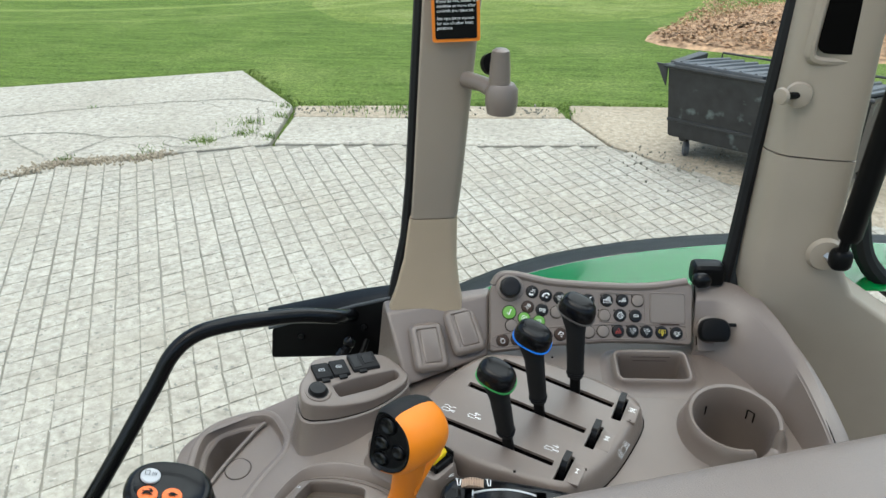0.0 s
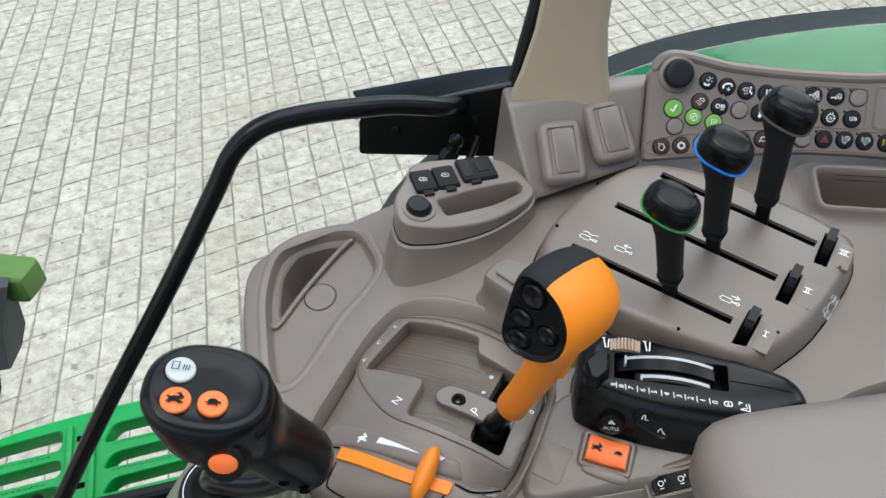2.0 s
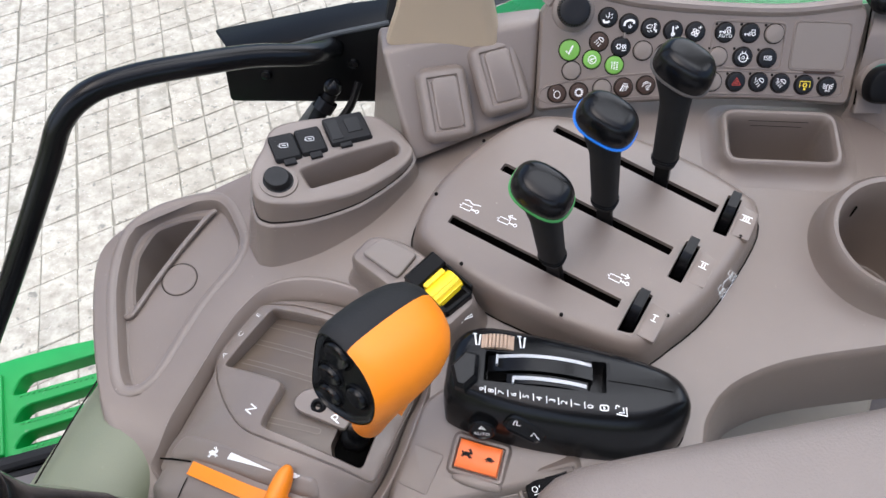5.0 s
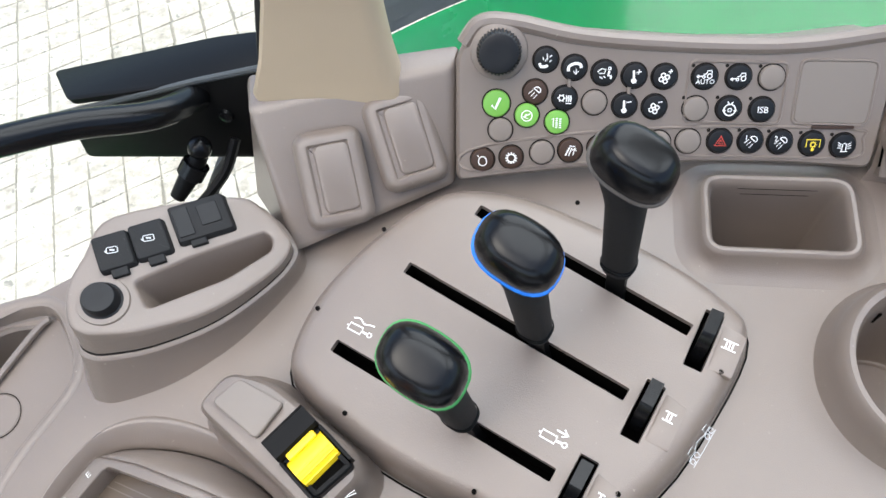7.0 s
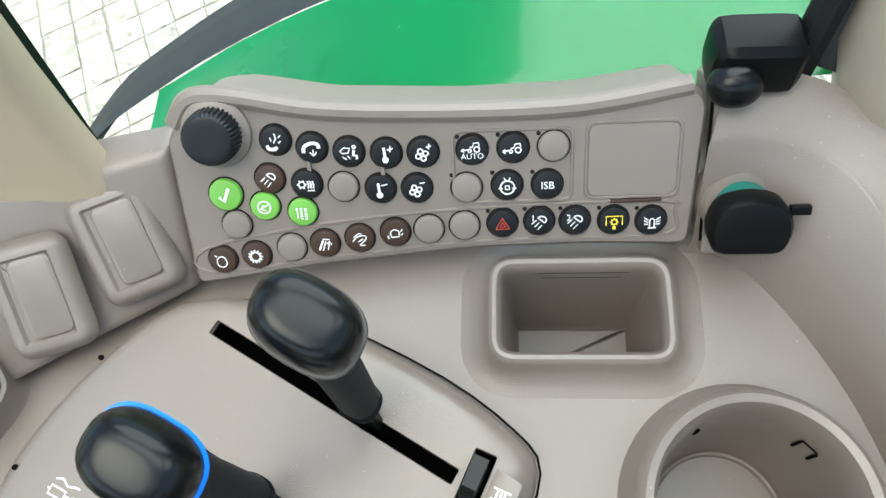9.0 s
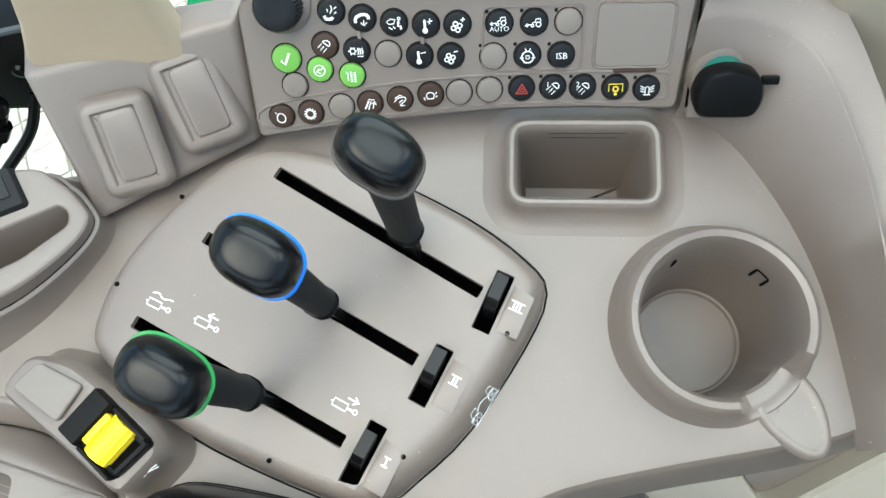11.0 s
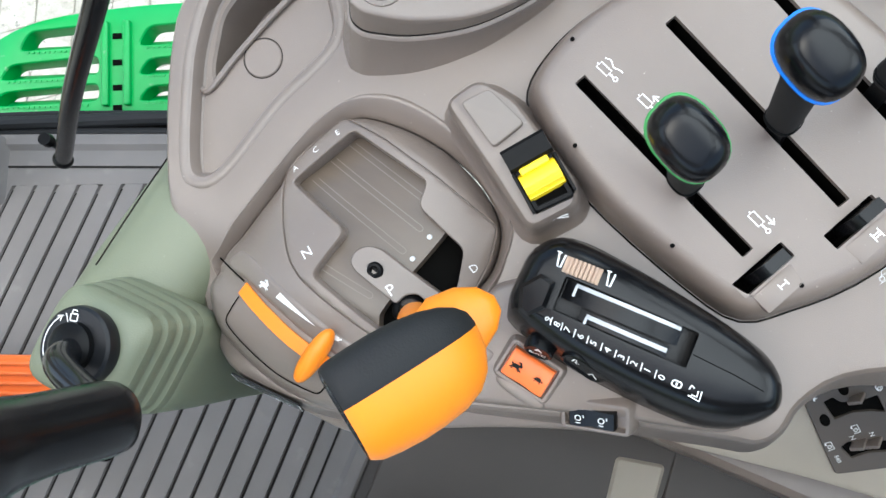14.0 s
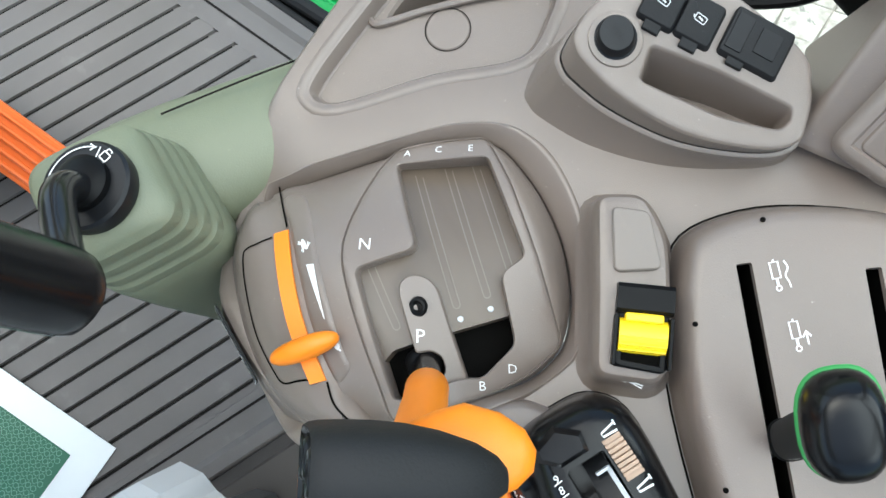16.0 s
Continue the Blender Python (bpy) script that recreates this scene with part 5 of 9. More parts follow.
# ---- the three valve levers ----
def valve_lever(base, top, ring_mat, label, size=0.90):
    b, t = Vector(base), Vector(top)
    ax = t - b
    h = ax.length
    lv = thing("hydraulic_lever", label, "lever", CON, base, group="hydraulic levers")
    at = basis(b, (0.135, -0.068, 0), ax)

    def sec(z, rx, ry, p=2.6, dx=0.0, n=28):
        e = 2 / p
        rx, ry = (rx * size * 0.98, ry * size * 0.93) if rx > 0.013 else (rx, ry)
        lean = ease((z - h + 0.040) / 0.022)
        row = [(dx + rx * math.copysign(abs(math.cos(TAU * k / n)) ** e, math.cos(TAU * k / n)), ry * math.copysign(abs(math.sin(TAU * k / n)) ** e, math.sin(TAU * k / n))) for k in range(n)]
        rise = lean * (z - h + 0.016)
        return [(x + 0.36 * rise, y - 0.20 * rise, z - lean * (0.36 * x - 0.20 * y)) for x, y in row]

    part("blade", brick(0, 0, 0.012, 0.012, 0.0055, 0.066, 0.001), M["black"], lv, at=at)
    part("neck", loft([sec(0.036, 0.0075, 0.0065, 3), sec(0.0375, 0.0092, 0.0082), sec(0.045, 0.0098, 0.0088), sec(h - 0.045, 0.0108, 0.0100), sec(h - 0.036, 0.0120, 0.0112), sec(h - 0.027, 0.0160, 0.0138), sec(h - 0.021, 0.0198, 0.0156), sec(h - 0.0175, 0.0212, 0.0164)]), M["rubber"], lv, "ribbed black neck", at=at)
    for z in (0.0415, 0.044):
        part("neck_ring", loft([sec(z, 0.0100, 0.0090), sec(z + 0.0008, 0.0106, 0.0096), sec(z + 0.0016, 0.0100, 0.0090)], caps=(False, False)), M["black"], lv, at=at)
    part("band", loft([sec(h - 0.0172, 0.0214, 0.0166), sec(h - 0.0168, 0.0240, 0.0193), sec(h - 0.0158, 0.0247, 0.0200), sec(h - 0.0147, 0.0240, 0.0193)]), ring_mat, lv, "coloured ring under the knob", at=at)
    part("knob", loft([sec(h - 0.0148, 0.0232, 0.0185), sec(h - 0.011, 0.0235, 0.0188, 2.5), sec(h - 0.007, 0.0229, 0.0182, 2.5), sec(h - 0.003, 0.0214, 0.0169, 2.5), sec(h + 0.0003, 0.0190, 0.0149, 2.5), sec(h + 0.0022, 0.0163, 0.0126, 2.5), sec(h + 0.0031, 0.0132, 0.0100, 2.4), sec(h + 0.0035, 0.0085, 0.0062, 2.2), sec(h + 0.0036, 0.0030, 0.0022, 2.0)]), M["gloss"], lv, "smooth black oval knob", at=at, angle=80)
    return lv


valve_lever((0.152, 0.047, 0.012), (0.1318, 0.0540, 0.1475), M["greenring"], "black oval lever knob with a green ring")
valve_lever((0.189, 0.098, 0.012), (0.1730, 0.1095, 0.1545), M["bluering"], "black oval lever knob with a blue ring")
valve_lever((0.233, 0.137, 0.012), (0.2275, 0.1620, 0.1520), M["greyring"], "black oval lever knob with a grey ring", 0.92)


# ---- gear gate and hand throttle ----
RIDGE = ([-0.20, -0.188, -0.17, -0.155, -0.14, -0.116, -0.098, -0.083, -0.070, -0.05, -0.032, -0.014, 0.003, 0.03], [-0.024, -0.012, 0.004, 0.0160, 0.0260, 0.0345, 0.0372, 0.0365, 0.0315, 0.0262, 0.0228, 0.0192, 0.0155, 0.0060])


def ridge(v):
    return sum(float(np.interp(v + d, *RIDGE)) for d in (-0.008, -0.004, 0.0, 0.004, 0.008)) / 5


def dome(u, v):
    """Height of the gate's rounded back over the console."""
    return ridge(v) - 3.8 * (u + 0.03) ** 2


def crown(u, v):
    """Height of the throttle's housing cap, which swells towards the front."""
    return ridge(v) - (3.8 - 1.2 * ease((-0.118 - v) / 0.02)) * (u + 0.03) ** 2 + 0.0085 * ease((-0.128 - v) / 0.03)


def polar(loop, n=144, c=(-0.04, -0.06)):
    """The loop's points at even angles round c."""
    out = []
    for k in range(n):
        d = Vector((math.cos(TAU * k / n), math.sin(TAU * k / n)))
        far = 0.0
        for a, b in zip(loop, loop[1:] + loop[:1]):
            ax, ay, ex, ey = a[0] - c[0], a[1] - c[1], b[0] - a[0], b[1] - a[1]
            den = d.x * ey - d.y * ex
            if abs(den) > 1e-12:
                t = (ax * ey - ay * ex) / den
                q = (ax * d.y - ay * d.x) / den
                if t > 0 and -1e-6 <= q <= 1 + 1e-6:
                    far = max(far, t)
        out.append((c[0] + d.x * far, c[1] + d.y * far))
    return out


def domed(bm, lines=True):
    """Lays a flat body over the gate's back: a height of 1 is its surface, less is below it, negative ones are metres below it."""
    if lines:
        for k in range(46):
            v = -0.19 + 0.005 * k
            bmesh.ops.bisect_plane(bm, geom=list(bm.verts) + list(bm.edges) + list(bm.faces), plane_co=(0, v, 0), plane_no=(0, 1, 0))
        for k in range(18):
            bmesh.ops.bisect_plane(bm, geom=list(bm.verts) + list(bm.edges) + list(bm.faces), plane_co=(-0.15 + 0.012 * k, 0, 0), plane_no=(1, 0, 0))
    for q in bm.verts:
        h = dome(q.co.x, q.co.y)
        q.co.z = h + 0.0006 if q.co.z > 1 else h - 0.03 * (1 - q.co.z) if q.co.z >= 0 else h + q.co.z if q.co.z > -0.5 else -0.075
    return bm


def drum_height(v):
    return float(np.interp(v, [-0.125, -0.10, -0.076, -0.065, -0.0415, -0.02, 0.003, 0.03], [0.0240, 0.0265, 0.0235, 0.0190, 0.0098, 0.0056, 0.0028, 0.0]))


gate = thing("gear_gate", "taupe domed gear selector gate with white letters", "gear selector", CON, (-0.04, -0.07, 0.0))
INSERT = fillet([(-0.1145, -0.0345), (-0.1105, -0.0213), (-0.1025, -0.0066), (-0.0890, 0.0180), (-0.0533, 0.0130), (-0.0047, 0.0004), (0.0445, -0.0155), (0.0485, -0.0400), (0.0470, -0.0600), (0.0395, -0.0911), (0.0300, -0.1215), (0.0101, -0.1155), (-0.0141, -0.1098), (-0.0387, -0.1034), (-0.0611, -0.0967), (-0.0720, -0.0908), (-0.0820, -0.0815), (-0.0943, -0.0680), (-0.1073, -0.0504)], 0.0045, 4)
OPEN = fillet([(-0.1068, -0.0392), (-0.0768, 0.0128), (-0.0085, -0.0035), (-0.0074, -0.0218), (0.0315, -0.0375), (0.0378, -0.0655), (0.0315, -0.0745), (0.022, -0.1149), (-0.0555, -0.0925), (-0.0480, -0.0565)], 0.0055, 5)
part("cover", domed(stack(INSERT, [(0, -0.004), (0, 0.984), (0.0006, 1.0)], [(OPEN, [(0, 1.0), (0.0007, 0.972), (0.0012, -0.005), (0.0016, -0.024)], False)])), M["taupe"], gate, angle=45)
outer, inner = polar(inset(ccw(CREVICE), 0.0009)), polar(inset(ccw(INSERT), -0.0013))
rows = [[(x, y, -0.03) for x, y in outer]]
for k in range(15):
    f = k / 14
    row = []
    for (a, b), (c, d) in zip(outer, inner):
        x, y = a + (c - a) * f, b + (d - b) * f
        foot = -0.0100 + 0.0155 * ease((-0.03 - b) / 0.05) * ease(a / 0.02)
        drop = min(0.0, foot - dome(a, b)) * (1 - ease((-0.09 - b) / 0.02) * ease((0.022 - a) / 0.02))
        row.append((x, y, dome(x, y) + drop * (1 - f) ** 2.2))
    rows.append(row)
rows.append([(x, y, dome(x, y) - 0.0018) for x, y in polar(inset(ccw(INSERT), -0.0005))])
rows.append([(x, y, dome(x, y) - 0.0022) for x, y in polar(inset(ccw(INSERT), 0.003))])
part("shoulder", loft(rows, caps=(False, False)), M["taupe"], gate, angle=45)
ALONG = Vector((0.93, -0.37))


def rolled(bm, lift=0.0):
    """Lays a flat body on the selector drum, which arches along the lever's way."""
    for k in range(30):
        c = ALONG * (-0.10 + 0.005 * k)
        bmesh.ops.bisect_plane(bm, geom=list(bm.verts) + list(bm.edges) + list(bm.faces), plane_co=(c.x, c.y, 0), plane_no=(ALONG.x, ALONG.y, 0))
    for k in range(28):
        bmesh.ops.bisect_plane(bm, geom=list(bm.verts) + list(bm.edges) + list(bm.faces), plane_co=(0, -0.125 + 0.005 * k, 0), plane_no=(0, 1, 0))
    for q in bm.verts:
        s = ALONG.dot(q.co.xy) - 0.004
        q.co.z += drum_height(q.co.y) - 2.4 * s * s + lift
    return bm


part("drum", rolled(stack(fillet([(-0.112, -0.05), (-0.085, 0.016), (-0.002, 0.004), (0.0205, -0.0110), (0.0147, -0.0321), (0.0054, -0.0664), (-0.0005, -0.0880), (-0.0030, -0.0990), (0.0010, -0.1130), (-0.02, -0.116), (-0.07, -0.10)], 0.002), [(0, -0.01), (0.0005, 0.0)])), M["drum"], gate, "smooth dark brown selector drum", angle=50)
for a, b, c, d, back in ((-0.0952, -0.0322, -0.0075, -0.0564, 0.088), (-0.0889, -0.0140, -0.0036, -0.0379, 0.086), (-0.0819, 0.0021, 0.0, -0.0205, 0.080), (-0.0560, -0.0861, -0.0146, -0.0921, 0.046)):
    along = Vector((c - a, d - b)).normalized()
    across = Vector((-along.y, along.x)) * 0.0042
    path = [Vector((a, b)), Vector((c, d))] + [Vector((c, d)) + across / 2 - across / 2 * math.cos(t) + along * (0.0021 * math.sin(t)) for t in (0.6, 1.2, 1.8, 2.4)] + [Vector((c, d)) + across, Vector((c, d)) + across - along * back]
    part("drum_groove", rolled(ribbon([(q.x, q.y) for q in path], 0.00075), 0.0006), M["blank"], gate)
# near-black sheet under the cover: the opening's shade put into its colour
part("gap", rolled(stack(fillet([(-0.010, -0.060), (0.008, -0.020), (0.042, -0.030), (0.044, -0.080), (0.024, -0.120), (-0.020, -0.112)], 0.004), [(0, -0.0135), (0.0005, -0.0125)])), M["dark"], gate, "near-black sheet painted as shade in the opening beside the drum")
TONGUE = fillet([(-0.0290, -0.0785), (-0.0345, -0.0745), (-0.0355, -0.0680), (-0.0320, -0.0620), (-0.0265, -0.0588), (-0.0195, -0.0582), (0.0325, -0.0725), (0.0345, -0.0890), (0.0275, -0.0915), (0.0225, -0.0800), (0.0150, -0.0772), (0.0085, -0.0805), (0.0055, -0.0885)], 0.0025, 4)
part("tongue", domed(stack(TONGUE, [(0, -0.016), (0.0, -0.0045), (0.0008, -0.0035)])), M["taupe"], gate)
part("screw", lathe([(0.0018, 0.0002), (0.0024, 0.0016), (0.0036, 0.0026), (0.0050, 0.0022), (0.0060, 0.0)], 24, turn=Matrix.Translation((-0.0165, -0.0730, dome(-0.0165, -0.0730) - 0.0034)) @ pose(0, 0, 0, 14)), M["black"], gate, "black socket screw")
for x, y in ((0.0013, -0.0569), (0.0053, -0.0388)):
    part("dot", rolled(stack(disc(x, y, 0.0019, n=14), [(0, 0.0), (0.0002, 0.0011)])), M["greypaint"], gate)
for s, x, y, size, turn in (("A", -0.1085, -0.0289, 0.008, -62), ("C", -0.0985, -0.0111, 0.008, -62), ("E", -0.0874, 0.0061, 0.008, -62), ("N", -0.0646, -0.0798, 0.012, -62), ("P", -0.0012, -0.0812, 0.013, -62), ("B", 0.0408, -0.0675, 0.009, -62), ("D", 0.0418, -0.0475, 0.009, -62)):
    deep = -0.0031 if s == "P" else 0.0005
    bm = letters(s, size * 0.86, x, y, turn + 119, 0.0)
    for q in bm.verts:
        q.co.z = dome(q.co.x, q.co.y) + deep
    part("letter", bm, M["white"], gate, "white printed letter", flat=True)

throttle = thing("hand_throttle", "orange hand throttle slide in a curved slot", "throttle lever", CON, (-0.06, -0.14, 0.035))
HOUSING = soft([(-0.1445, -0.1260), (-0.1430, -0.1340), (-0.1330, -0.1480), (-0.1200, -0.1605), (-0.1040, -0.1695), (-0.0770, -0.1790), (-0.0510, -0.1835), (-0.0190, -0.1800), (0.0060, -0.1660), (0.0190, -0.1530), (0.0290, -0.1430), (0.0270, -0.1330), (0.0070, -0.1330), (-0.0090, -0.1290), (-0.0500, -0.1180), (-0.1050, -0.1040), (-0.1400, -0.1010)], 3)
bm = stack(HOUSING, [(-0.001, -0.030), (0.0, -0.012), (0.0016, -0.0075), (0.0045, -0.0040), (0.0080, -0.0012), (0.0115, 0.0)])
for k in range(24):
    bmesh.ops.bisect_plane(bm, geom=list(bm.verts) + list(bm.edges) + list(bm.faces), plane_co=(0, -0.180 + 0.004 * k, 0), plane_no=(0, 1, 0))
for k in range(12):
    bmesh.ops.bisect_plane(bm, geom=list(bm.verts) + list(bm.edges) + list(bm.faces), plane_co=(-0.140 + 0.014 * k, 0, 0), plane_no=(1, 0, 0))
for q in bm.verts:
    q.co.z += crown(q.co.x, q.co.y)
part("cap", bm, M["taupe"], throttle, "taupe throttle housing cap", angle=60)


def over(points, width, lift, height):
    """A thin ribbon along points, laid on a curved back."""
    bm = ribbon(bend(points, 10), width)
    for q in bm.verts:
        q.co.z = height(q.co.x, q.co.y) + lift
    return bm


part("panel_line", over([(-0.1068, -0.1284), (-0.1085, -0.1390), (-0.1098, -0.1450), (-0.1070, -0.1503), (-0.0871, -0.1586), (-0.0590, -0.1670), (-0.0330, -0.1684), (-0.0245, -0.1662), (-0.0195, -0.1560), (-0.0153, -0.1480)], 0.0012, 0.0005, crown), M["dark"], throttle)
for way in ([(-0.1424, -0.1117), (-0.1253, -0.1141), (-0.1069, -0.1169)], [(-0.0090, -0.1405), (0.0031, -0.1440), (0.0141, -0.1425), (0.0251, -0.1387)]):
    part("gap_line", over(way, 0.0014, 0.0012, lambda u, v: max(dome(u, v), crown(u, v))), M["dark"], throttle)
PAD = soft([(-0.1230, -0.1140), (-0.1290, -0.1095), (-0.1235, -0.1020), (-0.1129, -0.0987), (-0.0787, -0.1073), (-0.0203, -0.1231), (-0.0105, -0.1240), (-0.0070, -0.1290), (-0.0085, -0.1360), (-0.0400, -0.1310), (-0.0715, -0.1228), (-0.1050, -0.1145)], 3)
bm = stack(PAD, [(-0.0015, -0.0015), (-0.0006, 0.0005), (0.0008, 0.0013), (0.0025, 0.0016)])
for k in range(14):
    bmesh.ops.bisect_plane(bm, geom=list(bm.verts) + list(bm.edges) + list(bm.faces), plane_co=(0, -0.142 + 0.0035 * k, 0), plane_no=(0, 1, 0))
for k in range(12):
    bmesh.ops.bisect_plane(bm, geom=list(bm.verts) + list(bm.edges) + list(bm.faces), plane_co=(-0.132 + 0.011 * k, 0, 0), plane_no=(1, 0, 0))
for q in bm.verts:
    q.co.z += dome(q.co.x, q.co.y)
part("scale_pad", bm, M["taupe"], throttle, angle=60)
way = bend([(-0.1059, -0.1214, 0), (-0.0926, -0.1257, 0), (-0.0740, -0.1315, 0), (-0.0610, -0.1354, 0), (-0.0483, -0.1387, 0), (-0.0327, -0.1417, 0), (-0.0114, -0.1450, 0)], 5)
band = [(q.x, q.y, max(dome(q.x, q.y), crown(q.x, q.y)) + 0.0026) for q in way]
rings = []
for x, y, z in band:
    rings.append([(x - 0.0015, y - 0.0046, z - 0.006), (x - 0.0015, y - 0.0046, z), (x + 0.0015, y + 0.0046, z + 0.0006), (x + 0.0015, y + 0.0046, z - 0.006)])
part("slide", loft(rings), M["orange"], throttle)
part("grip", blob((-0.0305, -0.1395, 0.0390), 0.0215, 0.0068, 0.009, 2.3, turn=pose(0, 0, 0, 0, -6, 76)), M["orange"], throttle)
bm = bmesh.new()
edge_a = [Vector((-0.0721, -0.1116)).lerp(Vector((-0.0394, -0.1220)), k / 12) for k in range(13)]
edge_b = [Vector((-0.0747, -0.1160)).lerp(Vector((-0.0394, -0.1224)), k / 12) for k in range(13)]
va, vb = [[bm.verts.new((q.x, q.y, dome(q.x, q.y) + 0.0020)) for q in row] for row in (edge_a, edge_b)]
for k in range(12):
    bm.faces.new((va[k], vb[k], vb[k + 1], va[k + 1]))
part("wedge_mark", bm, M["white"], throttle, "white printed wedge", flat=True)
bm = bmesh.new()
for outline in (disc(-0.0875, -0.1118, 0.0030, 0.0017, n=14, turn=-12), disc(-0.0845, -0.1108, 0.0015, 0.0012, n=10), disc(-0.0904, -0.1113, 0.0009, n=8)):
    bm.faces.new([bm.verts.new((x, y, 0)) for x, y in ccw(outline)])
for a, b in (((-0.0848, -0.1100), (-0.0872, -0.1083)), ((-0.0842, -0.1100), (-0.0858, -0.1076)), ((-0.0855, -0.1125), (-0.0828, -0.1142)), ((-0.0862, -0.1128), (-0.0842, -0.1148)), ((-0.0893, -0.1126), (-0.0915, -0.1142)), ((-0.0888, -0.1130), (-0.0902, -0.1150))):
    ribbon([a, b], 0.0008, 0, bm)
for q in bm.verts:
    q.co.z = dome(q.co.x, q.co.y) + 0.0021
part("hare_mark", bm, M["white"], throttle, "small white hare symbol", flat=True)
bm = bmesh.new()
bm.faces.new([bm.verts.new((x, y, 0)) for x, y in ccw(disc(-0.0225, -0.1240, 0.0026, 0.0017, n=12, turn=-12))])
ribbon([(-0.0203, -0.1240), (-0.0188, -0.1236)], 0.0011, 0, bm)
for q in bm.verts:
    q.co.z = dome(q.co.x, q.co.y) + 0.0021
part("tortoise_mark", bm, M["white"], throttle, "small white tortoise symbol", flat=True)

# bevelled edge of the console round the gate
rows = [[(x, y, -0.003) for x, y in polar(inset(ccw(WELT), -0.0035))]]
for f, w in ((-0.10, 0.0), (-0.04, 0.0012), (0.06, 0.0015), (0.16, 0.0006), (0.45, -0.0032), (0.8, -0.0082), (0.97, -0.0105), (1.0, -0.0125)):
    rows.append([(a + (c - a) * f, b + (d - b) * f, w * (1 - 0.75 * k) + 0.0080 * k) for (a, b), (c, d) in zip(polar(WELT), polar(CREVICE)) for k in [ease((-0.035 - b) / 0.045) * ease(a / 0.02)]])
rows.append([(x, y, -0.04) for x, y in polar(CREVICE)])
part("gate_recess", droop(loft(rows, caps=(False, False))), M["taupe"], console, angle=50)
# decal on the front flank
decal = thing("control_decal", "black loader pattern decal with white symbols", "decal", CON, (-0.064, -0.190, -0.015))
at = basis((-0.0665, -0.1866, -0.0080), (1.0, -0.05, -0.13), (0.0, -0.94, 0.34))
part("field", stack(oblong(0, 0, 0.054, 0.033, 0.002), [(0, 0), (0, 0.0012)], bottom=True), M["black"], decal, at=at)
part("border", stack(oblong(0, 0, 0.054, 0.033, 0.002), [(0, 0.0015), (0.0008, 0.0015)], cap=False), M["white"], decal, at=at)
bm = bmesh.new()
ribbon(disc(-0.018, 0.009, 0.0025, n=12), 0.0006, 0.0017, bm, closed=True)
for k, (x, y) in enumerate(((-0.014, -0.002), (-0.003, 0.0), (0.007, 0.007), (0.017, -0.001), (0.008, -0.008))):
    ribbon([(x - 0.003, y - 0.003), (x - 0.001, y + 0.001), (x + 0.0025, y + 0.0015), (x + 0.003, y + 0.004)], 0.001, 0.0017, bm)
    ribbon([(x - 0.004, y - 0.004), (x + 0.004, y - 0.004)], 0.0007, 0.0017, bm)
ribbon([(0.001, 0.0), (0.013, 0.0)], 0.0008, 0.0017, bm)
ribbon([(0.007, 0.004), (0.007, -0.004)], 0.0008, 0.0017, bm)
part("symbol", bm, M["white"], decal, at=at, flat=True)


